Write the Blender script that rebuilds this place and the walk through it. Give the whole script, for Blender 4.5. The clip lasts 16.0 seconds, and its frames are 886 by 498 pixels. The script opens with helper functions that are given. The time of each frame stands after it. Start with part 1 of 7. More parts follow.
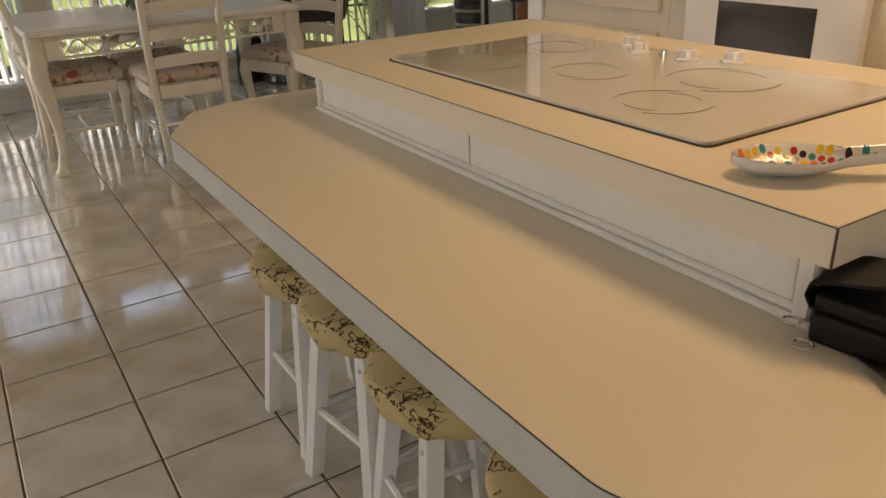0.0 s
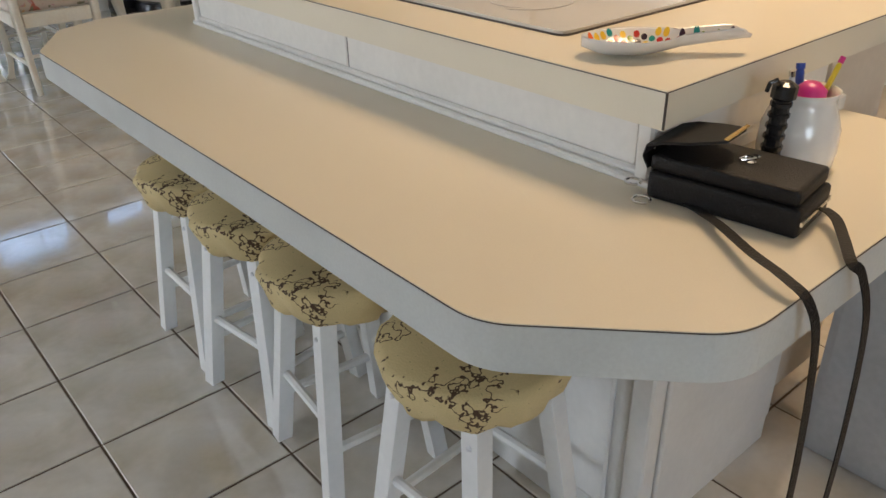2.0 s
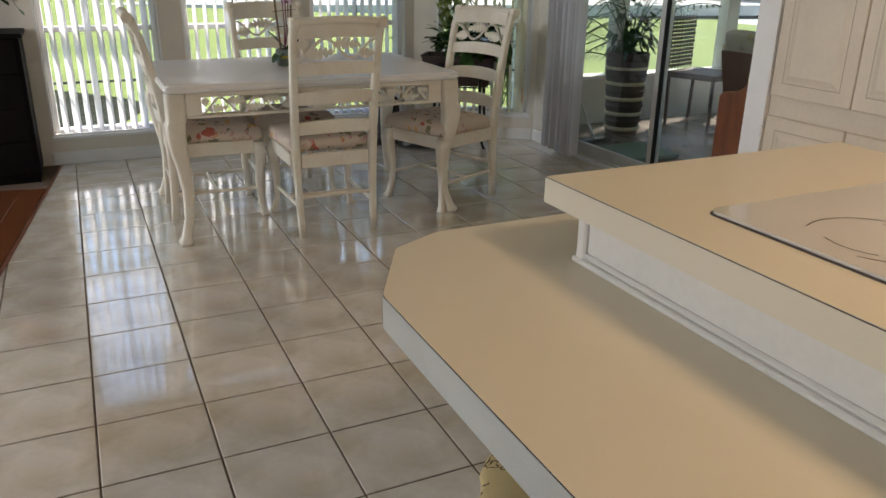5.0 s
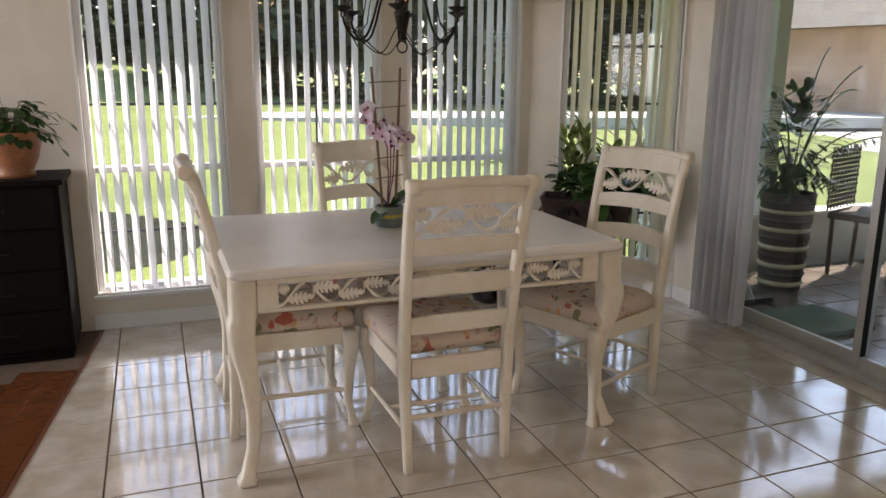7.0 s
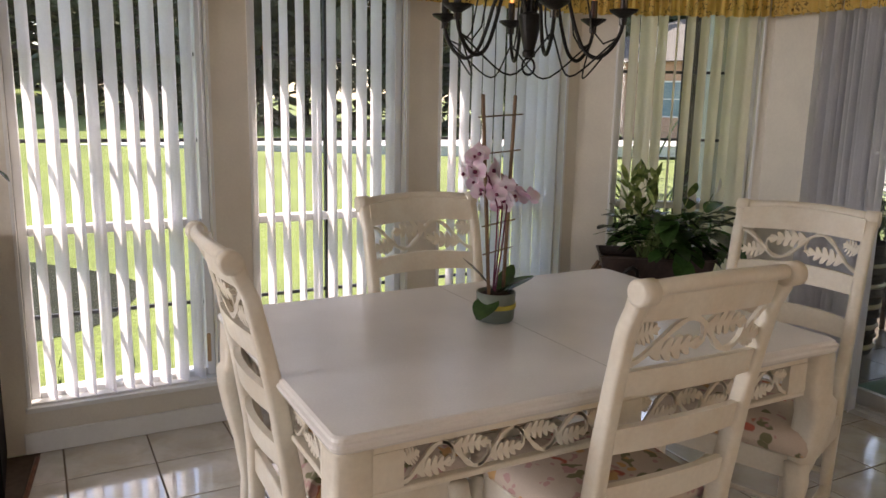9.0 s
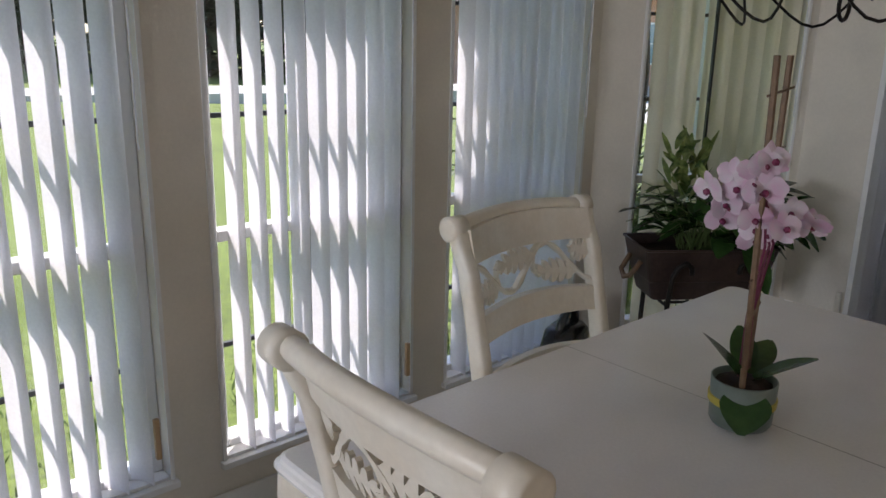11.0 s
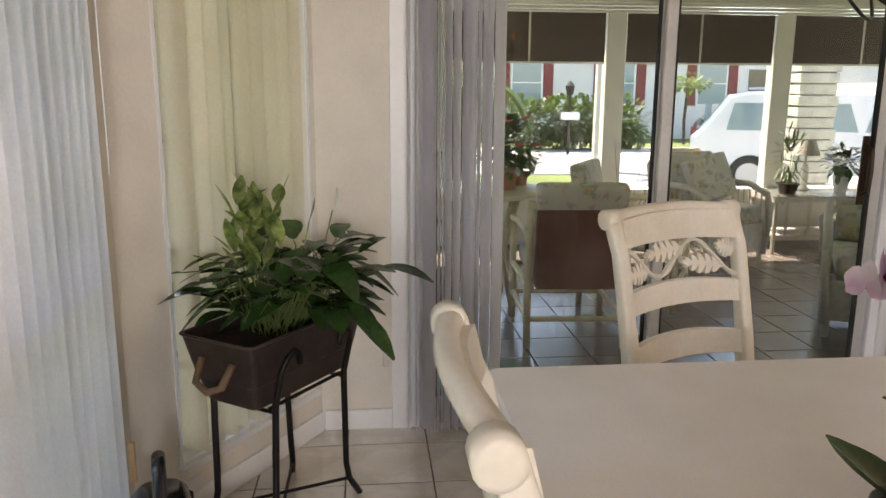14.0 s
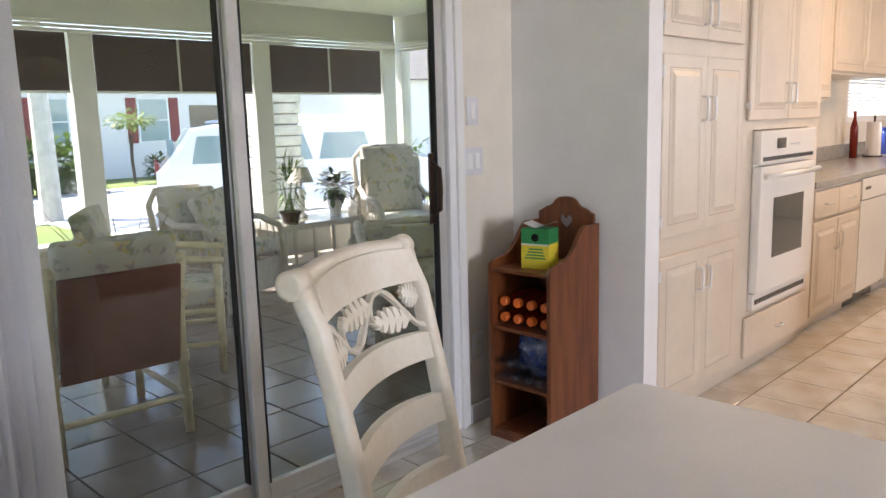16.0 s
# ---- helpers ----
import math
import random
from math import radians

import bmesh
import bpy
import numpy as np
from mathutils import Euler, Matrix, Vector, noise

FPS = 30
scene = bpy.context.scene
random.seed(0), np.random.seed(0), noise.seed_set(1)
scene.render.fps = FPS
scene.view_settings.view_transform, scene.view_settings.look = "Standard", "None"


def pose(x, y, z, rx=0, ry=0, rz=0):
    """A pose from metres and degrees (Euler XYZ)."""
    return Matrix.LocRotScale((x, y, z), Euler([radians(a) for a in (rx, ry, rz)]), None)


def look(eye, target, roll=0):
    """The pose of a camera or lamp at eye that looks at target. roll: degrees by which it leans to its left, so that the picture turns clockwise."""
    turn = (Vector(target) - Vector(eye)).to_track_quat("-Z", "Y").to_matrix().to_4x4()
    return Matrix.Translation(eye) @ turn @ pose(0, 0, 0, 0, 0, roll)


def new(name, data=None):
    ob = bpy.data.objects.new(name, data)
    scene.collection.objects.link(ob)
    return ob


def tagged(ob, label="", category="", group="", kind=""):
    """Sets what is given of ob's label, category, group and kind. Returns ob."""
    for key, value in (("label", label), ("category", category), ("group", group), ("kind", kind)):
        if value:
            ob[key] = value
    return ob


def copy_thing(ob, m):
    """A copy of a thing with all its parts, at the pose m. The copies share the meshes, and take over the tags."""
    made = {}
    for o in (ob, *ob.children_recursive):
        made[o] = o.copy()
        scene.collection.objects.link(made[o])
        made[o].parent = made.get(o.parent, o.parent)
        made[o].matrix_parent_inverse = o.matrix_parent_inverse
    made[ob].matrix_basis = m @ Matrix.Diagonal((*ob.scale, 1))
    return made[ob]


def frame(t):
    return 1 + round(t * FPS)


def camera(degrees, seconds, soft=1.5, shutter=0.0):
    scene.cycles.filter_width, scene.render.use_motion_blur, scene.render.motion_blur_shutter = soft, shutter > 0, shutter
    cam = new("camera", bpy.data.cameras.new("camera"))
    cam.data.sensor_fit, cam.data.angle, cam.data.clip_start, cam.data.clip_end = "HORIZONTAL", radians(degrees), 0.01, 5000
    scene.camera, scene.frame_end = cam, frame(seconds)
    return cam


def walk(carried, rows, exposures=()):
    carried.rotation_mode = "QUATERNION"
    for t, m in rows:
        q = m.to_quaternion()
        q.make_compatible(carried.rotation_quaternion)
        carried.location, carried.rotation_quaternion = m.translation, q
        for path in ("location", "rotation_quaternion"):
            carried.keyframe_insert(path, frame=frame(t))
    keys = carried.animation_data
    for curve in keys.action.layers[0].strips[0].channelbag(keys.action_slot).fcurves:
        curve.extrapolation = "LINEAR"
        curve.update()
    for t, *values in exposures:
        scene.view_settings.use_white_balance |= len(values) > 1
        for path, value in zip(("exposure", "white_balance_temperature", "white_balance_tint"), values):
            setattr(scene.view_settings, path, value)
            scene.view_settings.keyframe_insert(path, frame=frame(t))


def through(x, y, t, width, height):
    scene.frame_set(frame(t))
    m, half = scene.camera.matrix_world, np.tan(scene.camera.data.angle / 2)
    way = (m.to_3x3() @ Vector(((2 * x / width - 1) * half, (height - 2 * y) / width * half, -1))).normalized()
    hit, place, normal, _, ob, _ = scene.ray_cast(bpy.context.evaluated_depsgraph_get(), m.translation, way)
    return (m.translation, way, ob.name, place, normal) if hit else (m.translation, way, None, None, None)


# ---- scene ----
cam = camera(60.0, 16.0)

PATH = [
    (0, (0.119, -0.167, 1.25), (1.07, 1.392, 0.434), -2.5),
    (0.5, (0.064, -0.223, 1.239), (1.131, 1.226, 0.366), -2.3),
    (1, (0.083, -0.258, 1.223), (1.195, 1.123, 0.297), -2.6),
    (1.5, (0.073, -0.281, 1.219), (1.201, 1.067, 0.264), -2.3),
    (2, (0.075, -0.272, 1.208), (1.193, 1.077, 0.244), -1.5),
    (2.5, (0.064, -0.24, 1.215), (1.132, 1.161, 0.268), -0.6),
    (3, (0.08, -0.156, 1.238), (1.044, 1.346, 0.334), 0.1),
    (3.5, (0.133, -0.059, 1.261), (0.96, 1.547, 0.404), 0.8),
    (4, (0.084, 0.139, 1.283), (0.86, 1.804, 0.491), 0.9),
    (6.3, (0.216, 1.401, 1.336), (1.043, 3.135, 0.78), 0.5),
    (6.5, (0.27, 1.545, 1.372), (1.036, 3.317, 0.85), 0.0),
    (7, (0.241, 1.824, 1.387), (0.927, 3.647, 0.936), 0.5),
    (7.5, (0.122, 2.13, 1.391), (0.828, 3.96, 1.002), 0.9),
    (8, (0.084, 2.407, 1.402), (0.809, 4.244, 1.083), 0.6),
    (8.5, (0.075, 2.704, 1.402), (0.827, 4.53, 1.086), 0.7),
    (8.7, (0.024, 2.821, 1.387), (0.839, 4.615, 1.046), 0.9),
    (11, (-0.112, 4.241, 1.409), (1.176, 5.682, 0.892), 1.2),
    (11.5, (-0.027, 4.539, 1.408), (1.221, 6.014, 0.889), 0.6),
    (12, (-0.089, 4.78, 1.404), (1.326, 6.095, 0.885), 0.9),
    (12.5, (-0.004, 4.988, 1.397), (1.655, 5.981, 0.886), 0.8),
    (13, (0.156, 5.2, 1.379), (2.004, 5.795, 0.897), 1.5),
    (13.5, (0.212, 5.37, 1.374), (2.155, 5.543, 0.934), 0.5),
    (14, (0.315, 5.505, 1.36), (2.265, 5.312, 0.952), 0.3),
    (14.5, (0.528, 5.59, 1.335), (2.428, 5.078, 0.959), 0.3),
    (15, (0.716, 5.645, 1.305), (2.5, 4.807, 0.962), 0.6),
    (15.5, (0.89, 5.69, 1.315), (2.45, 4.475, 0.98), 0.4),
    (16, (1.1, 5.64, 1.31), (2.482, 4.232, 0.98), -1.6),
]
EXPOSURES = [(0.0, 1.42, 8000, 18), (1.5, 1.95, 6150, 12), (4.0, 1.65, 6500, 12), (7.0, 1.75, 7100, 22), (8.5, 1.7, 7300, 24), (11.0, 1.2, 6400, 19), (12.0, 1.0, 5300, 13), (13.0, 1.6, 6200, 20), (14.0, 2.2, 7500, 24), (15.0, 2.65, 6800, 22), (16.0, 2.45, 6500, 22)]
walk(cam, [(t, look(e, g, r)) for t, e, g, r in PATH], EXPOSURES)

# ---- world, sun, lamps ----
world = bpy.data.worlds.new("world")
scene.world = world
world.use_nodes = True
wt = world.node_tree
sky = wt.nodes.new("ShaderNodeTexSky")
TO_SUN = Vector((0.62, 0.42, 1.15)).normalized()
sky.sky_type, sky.sun_disc = "NISHITA", False
sky.sun_elevation = math.asin(TO_SUN.z)
sky.sun_rotation = math.atan2(TO_SUN.x, TO_SUN.y)
wt.links.new(sky.outputs[0], wt.nodes["Background"].inputs[0])
wt.nodes["Background"].inputs[1].default_value = 0.15
sun = new("sun", bpy.data.lights.new("sun", "SUN"))
sun.data.energy, sun.data.angle, sun.data.color = 3.8, radians(0.5), (1.0, 0.95, 0.88)
sun.matrix_world = look(TO_SUN * 50, (0, 0, 0))


def area_lamp(name, at, target, sx, sy, power, color):
    ob = new(name, bpy.data.lights.new(name, "AREA"))
    ob.data.shape, ob.data.size, ob.data.size_y = "RECTANGLE", sx, sy
    ob.data.energy, ob.data.color = power, color
    ob.matrix_world = look(at, target)
    return ob


area_lamp("kitchen_lamp", (1.75, 0.45, 2.38), (1.75, 0.451, 0), 0.5, 0.5, 6.5, (1.0, 0.7, 0.4))
area_lamp("kitchen_lamp", (2.0, -1.7, 2.38), (2.0, -1.701, 0), 0.5, 0.5, 2.5, (1.0, 0.7, 0.4))
# added bluish fill from the unseen living room, set in the south wall
area_lamp("south_fill_lamp", (-2.2, -4.26, 1.55), (-2.19, 0, 1.3), 2.4, 1.3, 15, (0.86, 0.93, 1.0))
# added fill that brightens the table and chairs, at the west wall's north end
area_lamp("west_fill_lamp", (-4.66, 5.25, 1.5), (0, 5.2, 1.1), 1.25, 1.15, 42, (0.86, 0.93, 1.0))

# ---- materials ----
def mat(name, col, rough=0.5, metal=0.0, var=0.06, scale=6.0, bump=0.0, bscale=60.0, coat=0.0, spec=0.5,
        island=0.0, obj=0.0, col2=None, stretch=(1, 1, 1), rvar=0.0, dark=0.0):
    """A painted, wooden, stone or woven surface: base colour with broad and fine variation, and fine relief."""
    m = bpy.data.materials.new(name)
    m.use_nodes = True
    nt = m.node_tree
    n, l = nt.nodes, nt.links
    b = n["Principled BSDF"]
    b.inputs["Roughness"].default_value = rough
    b.inputs["Metallic"].default_value = metal
    b.inputs["Specular IOR Level"].default_value = spec
    b.inputs["Coat Weight"].default_value = coat
    b.inputs["Coat Roughness"].default_value = 0.1
    tc = n.new("ShaderNodeTexCoord")
    mp = n.new("ShaderNodeMapping")
    mp.inputs["Scale"].default_value = stretch
    l.new(tc.outputs["Object"], mp.inputs[0])
    broad = n.new("ShaderNodeTexNoise")
    broad.inputs["Scale"].default_value, broad.inputs["Detail"].default_value = scale, 4
    fine = n.new("ShaderNodeTexNoise")
    fine.inputs["Scale"].default_value, fine.inputs["Detail"].default_value = bscale, 3
    l.new(mp.outputs[0], broad.inputs["Vector"])
    l.new(mp.outputs[0], fine.inputs["Vector"])
    mix = n.new("ShaderNodeMix")
    mix.data_type = "RGBA"
    c2 = col2 or tuple(c * (1 - 2.2 * var) for c in col)
    mix.inputs[6].default_value, mix.inputs[7].default_value = (*col, 1), (*c2, 1)
    ramp = n.new("ShaderNodeMapRange")
    ramp.inputs[1].default_value, ramp.inputs[2].default_value = 0.38, 0.66
    l.new(broad.outputs[0], ramp.inputs[0])
    l.new(ramp.outputs[0], mix.inputs[0])
    mix2 = n.new("ShaderNodeMix")
    mix2.data_type, mix2.blend_type = "RGBA", "MULTIPLY"
    mix2.inputs[0].default_value = min(1.0, var * 4)
    l.new(mix.outputs[2], mix2.inputs[6])
    l.new(fine.outputs[0], mix2.inputs[7])
    out = mix2.outputs[2]
    gain = n.new("ShaderNodeMix")
    gain.data_type, gain.blend_type = "RGBA", "MULTIPLY"
    gain.inputs[0].default_value = 1.0
    k = 1 + min(1.0, var * 4) * 0.5
    gain.inputs[7].default_value = (k, k, k, 1)
    l.new(out, gain.inputs[6])
    out = gain.outputs[2]
    if island or obj:
        src = n.new("ShaderNodeNewGeometry").outputs["Random Per Island"] if island else n.new("ShaderNodeObjectInfo").outputs["Random"]
        amount = island or obj
        mr = n.new("ShaderNodeMapRange")
        mr.inputs[3].default_value, mr.inputs[4].default_value = 1 - amount, 1 + amount
        l.new(src, mr.inputs[0])
        hs = n.new("ShaderNodeHueSaturation")
        l.new(mr.outputs[0], hs.inputs["Value"])
        l.new(out, hs.inputs["Color"])
        out = hs.outputs[0]
    l.new(out, b.inputs["Base Color"])
    if rvar:
        rr = n.new("ShaderNodeMapRange")
        rr.inputs[3].default_value, rr.inputs[4].default_value = max(0.02, rough - rvar), rough + rvar
        l.new(broad.outputs[0], rr.inputs[0])
        l.new(rr.outputs[0], b.inputs["Roughness"])
    if bump:
        bp = n.new("ShaderNodeBump")
        bp.inputs["Strength"].default_value, bp.inputs["Distance"].default_value = bump, 0.004
        l.new(fine.outputs[0], bp.inputs["Height"])
        l.new(bp.outputs[0], b.inputs["Normal"])
    return m


def glow(name, col, strength):
    m = bpy.data.materials.new(name)
    m.use_nodes = True
    b = m.node_tree.nodes["Principled BSDF"]
    b.inputs["Base Color"].default_value = (*col, 1)
    b.inputs["Emission Color"].default_value = (*col, 1)
    b.inputs["Emission Strength"].default_value = strength
    return m


def pane_mat(name, tint, gloss=1.0):
    """Thin window glass: clear, with a Fresnel gloss."""
    m = bpy.data.materials.new(name)
    m.use_nodes = True
    nt = m.node_tree
    n, l = nt.nodes, nt.links
    tr, gl, mx, fr = n.new("ShaderNodeBsdfTransparent"), n.new("ShaderNodeBsdfGlossy"), n.new("ShaderNodeMixShader"), n.new("ShaderNodeLayerWeight")
    tr.inputs[0].default_value = (*tint, 1)
    gl.inputs["Roughness"].default_value = 0.01
    pw, ma = n.new("ShaderNodeMath"), n.new("ShaderNodeMath")
    fr.inputs[0].default_value = 0.5
    pw.operation, pw.inputs[1].default_value = "POWER", 4.0
    ma.operation, ma.inputs[1].default_value, ma.inputs[2].default_value = "MULTIPLY_ADD", 0.8, 0.02 + 0.02 * gloss
    l.new(fr.outputs["Facing"], pw.inputs[0])
    l.new(pw.outputs[0], ma.inputs[0])
    l.new(ma.outputs[0], mx.inputs[0])
    l.new(tr.outputs[0], mx.inputs[1])
    l.new(gl.outputs[0], mx.inputs[2])
    l.new(mx.outputs[0], n["Material Output"].inputs[0])
    return m


def thin_mat(name, col, through=0.45, rough=0.6, pattern=None):
    """A thin sheet (vinyl, cloth, leaf) that lets some light through."""
    m = mat(name, col, rough, var=0.04, scale=3, bump=0.15, bscale=120) if pattern is None else pattern
    nt = m.node_tree
    n, l = nt.nodes, nt.links
    b = n["Principled BSDF"]
    t = n.new("ShaderNodeBsdfTranslucent")
    src = b.inputs["Base Color"].links[0].from_socket
    l.new(src, t.inputs[0])
    mx = n.new("ShaderNodeMixShader")
    mx.inputs[0].default_value = through
    l.new(b.outputs[0], mx.inputs[1])
    l.new(t.outputs[0], mx.inputs[2])
    l.new(mx.outputs[0], n["Material Output"].inputs[0])
    return m


def printed(name, ground, spots, scale=9.0, rough=0.8, twig=None, twig_scale=7.0, edge=0.3, twig_width=0.03):
    """Printed cloth: a ground colour, blotches of several colours in cells, and dark twigs."""
    m = mat(name, ground, rough, var=0.05, scale=4, bump=0.3, bscale=300)
    nt = m.node_tree
    n, l = nt.nodes, nt.links
    b = n["Principled BSDF"]
    out = b.inputs["Base Color"].links[0].from_socket
    tc = n.new("ShaderNodeTexCoord")
    wob = n.new("ShaderNodeTexNoise")
    wob.inputs["Scale"].default_value = scale * 1.7
    l.new(tc.outputs["Object"], wob.inputs["Vector"])
    add = n.new("ShaderNodeMix")
    add.data_type = "RGBA"
    add.inputs[0].default_value = 0.14
    l.new(tc.outputs["Object"], add.inputs[6])
    l.new(wob.outputs["Color"], add.inputs[7])
    for i, c in enumerate(spots):
        v = n.new("ShaderNodeTexVoronoi")
        v.inputs["Scale"].default_value = scale * (1 + 0.37 * i)
        l.new(add.outputs[2], v.inputs["Vector"])
        st = n.new("ShaderNodeMapRange")
        st.inputs[1].default_value, st.inputs[2].default_value = edge, edge - 0.06
        l.new(v.outputs["Distance"], st.inputs[0])
        mx = n.new("ShaderNodeMix")
        mx.data_type = "RGBA"
        mx.inputs[7].default_value = (*c, 1)
        l.new(st.outputs[0], mx.inputs[0])
        l.new(out, mx.inputs[6])
        out = mx.outputs[2]
    if twig:
        v = n.new("ShaderNodeTexVoronoi")
        v.feature = "DISTANCE_TO_EDGE"
        v.inputs["Scale"].default_value = twig_scale
        l.new(add.outputs[2], v.inputs["Vector"])
        st = n.new("ShaderNodeMapRange")
        st.inputs[1].default_value, st.inputs[2].default_value = twig_width, twig_width * 0.5
        l.new(v.outputs["Distance"], st.inputs[0])
        gap, cut, both = n.new("ShaderNodeTexNoise"), n.new("ShaderNodeMapRange"), n.new("ShaderNodeMath")
        gap.inputs["Scale"].default_value = twig_scale * 1.6
        l.new(tc.outputs["Object"], gap.inputs["Vector"])
        cut.inputs[1].default_value, cut.inputs[2].default_value = 0.4, 0.43
        l.new(gap.outputs["Fac"], cut.inputs[0])
        both.operation = "MULTIPLY"
        l.new(st.outputs[0], both.inputs[0])
        l.new(cut.outputs[0], both.inputs[1])
        mx = n.new("ShaderNodeMix")
        mx.data_type = "RGBA"
        mx.inputs[7].default_value = (*twig, 1)
        l.new(both.outputs[0], mx.inputs[0])
        l.new(out, mx.inputs[6])
        out = mx.outputs[2]
    l.new(out, b.inputs["Base Color"])
    return m


WALL = mat("wall_paint", (0.74, 0.69, 0.6), 0.7, var=0.03, bump=0.15, bscale=90)
WALLW = mat("white_wall_paint", (0.78, 0.78, 0.78), 0.6, var=0.02, bump=0.1, bscale=90)
CEIL = mat("ceiling_paint", (0.85, 0.84, 0.81), 0.8, var=0.03, bump=0.4, bscale=40)
TRIM = mat("trim_paint", (0.8, 0.8, 0.78), 0.4, var=0.02)
CAB = mat("cabinet_paint", (0.66, 0.57, 0.46), 0.38, var=0.03, bump=0.05)
CABW = mat("island_paint", (0.74, 0.72, 0.68), 0.4, var=0.03, bump=0.05)
LAM = mat("laminate", (0.72, 0.66, 0.53), 0.34, var=0.015, scale=2.5, bump=0.08, bscale=400, spec=0.4)
# bar edge laminate, its shade put into a greyer colour
LAMEDGE = mat("laminate_edge_shaded", (0.56, 0.57, 0.54), 0.45, var=0.04, bump=0.1, bscale=200)
SEAM = mat("dark_joint", (0.06, 0.045, 0.035), 0.6)
CREAM = mat("cream_paint", (0.78, 0.74, 0.64), 0.36, var=0.04, scale=9, bump=0.12, bscale=80, col2=(0.73, 0.66, 0.54))
TABLETOP = mat("table_paint", (0.82, 0.8, 0.77), 0.24, var=0.03, scale=5, bump=0.05, bscale=160, rvar=0.06)
STOOLW = mat("stool_paint", (0.76, 0.76, 0.74), 0.4, var=0.03, bump=0.1)
TILE = mat("glazed_tile", (0.7, 0.66, 0.6), 0.07, spec=1.0, var=0.09, scale=6, obj=0.03, col2=(0.56, 0.5, 0.4), rvar=0.04, bump=0.06, bscale=14, coat=1.0)
TILEJ = mat("glazed_tile_far", (0.7, 0.66, 0.6), 0.07, spec=1.0, var=0.09, scale=6, island=0.03, col2=(0.56, 0.5, 0.4), rvar=0.04, bump=0.06, bscale=14, coat=1.0)
for m_ in (TILE, TILEJ):
    m_.node_tree.nodes["Principled BSDF"].inputs["Coat IOR"].default_value = 1.8
GROUT = mat("grout", (0.13, 0.09, 0.06), 0.9, var=0.1, scale=20)
# same tile as indoors, darkened in colour for the porch shade
LANAI = mat("porch_tile_shaded", (0.2, 0.17, 0.145), 0.2, var=0.1, scale=5, island=0.06, rvar=0.08)
WOODF = mat("laminate_board", (0.15, 0.052, 0.02), 0.16, var=0.2, scale=5, stretch=(9, 0.8, 9), bscale=30, obj=0.2, col2=(0.16, 0.05, 0.02))
PINE = mat("stained_pine", (0.21, 0.065, 0.02), 0.35, var=0.16, scale=4, stretch=(7, 7, 0.8), bscale=40, col2=(0.13, 0.035, 0.011), bump=0.1)
BLACKW = mat("black_lacquer", (0.006, 0.004, 0.004), 0.6, spec=0.1, var=0.1, bump=0.1)
IRON = mat("black_iron", (0.018, 0.016, 0.014), 0.45, metal=0.6, var=0.15, bump=0.5, bscale=90)
BRONZE = mat("dark_bronze", (0.05, 0.03, 0.02), 0.45, metal=0.7, var=0.1)
BROWNMETAL = mat("brown_metal", (0.06, 0.04, 0.035), 0.4, metal=0.4, var=0.15, scale=12, bump=0.1)
CHROME = mat("chrome", (0.75, 0.75, 0.74), 0.12, metal=1.0, var=0.02)
BRASS = mat("brass", (0.75, 0.55, 0.22), 0.25, metal=1.0, var=0.05)
ALU = mat("aluminium", (0.62, 0.62, 0.6), 0.35, metal=0.3, var=0.04)
VINYLW = mat("window_vinyl", (0.78, 0.79, 0.8), 0.4, var=0.02)
MUNTIN = mat("muntin", (0.05, 0.055, 0.06), 0.5, var=0.05)
APPL = mat("white_enamel", (0.8, 0.78, 0.74), 0.18, var=0.01, coat=0.4)
COOK = mat("white_glass_ceramic", (0.62, 0.58, 0.52), 0.06, var=0.01, coat=1.0)
DARKGL = mat("dark_oven_glass", (0.02, 0.02, 0.02), 0.05, var=0.02, coat=1.0)
BLACKPL = mat("black_plastic", (0.012, 0.012, 0.013), 0.22, var=0.1, coat=0.3)
LEATHER = mat("black_leather", (0.006, 0.005, 0.005), 0.5, spec=0.3, var=0.1, bump=0.4, bscale=350)
SEATCLOTH = printed("flowered_cloth", (0.62, 0.52, 0.43), [(0.45, 0.12, 0.08), (0.6, 0.36, 0.16), (0.2, 0.19, 0.1), (0.5, 0.3, 0.28)], 8.5, edge=0.27)
STOOLCLOTH = printed("palm_print_cloth", (0.66, 0.52, 0.26), [(0.4, 0.34, 0.16)], 26, twig=(0.07, 0.035, 0.015), twig_scale=5.5, edge=0.14, twig_width=0.029)
PORCHCLOTH = printed("faded_floral_cloth", (0.55, 0.53, 0.44), [(0.3, 0.33, 0.24), (0.5, 0.42, 0.2), (0.38, 0.32, 0.3)], 9, edge=0.3)
MAROON = mat("brown_back_cloth", (0.16, 0.06, 0.045), 0.8, var=0.1, bump=0.3, bscale=200)
VALANCE = thin_mat("valance_cloth", (0.6, 0.5, 0.2), 0.4, pattern=printed("valance_print", (0.85, 0.6, 0.18), [(0.5, 0.36, 0.1)], 17, twig=(0.14, 0.07, 0.025), twig_scale=9, edge=0.12))
SLAT = thin_mat("blind_vinyl", (0.85, 0.85, 0.88), 0.5, 0.45)
# white vinyl again, yellowed to carry the glow of foliage behind window 4
SLATY = thin_mat("blind_vinyl_leaf_glow", (0.8, 0.75, 0.58), 0.5, 0.45)
RATTAN = mat("rattan", (0.7, 0.62, 0.4), 0.4, var=0.1, scale=14, bump=0.2)
WICKERW = mat("white_wicker", (0.62, 0.58, 0.48), 0.6, var=0.12, scale=40, bump=0.9, bscale=120)
WICKERD = mat("dark_wicker", (0.1, 0.07, 0.05), 0.6, var=0.2, scale=40, bump=0.9, bscale=120)
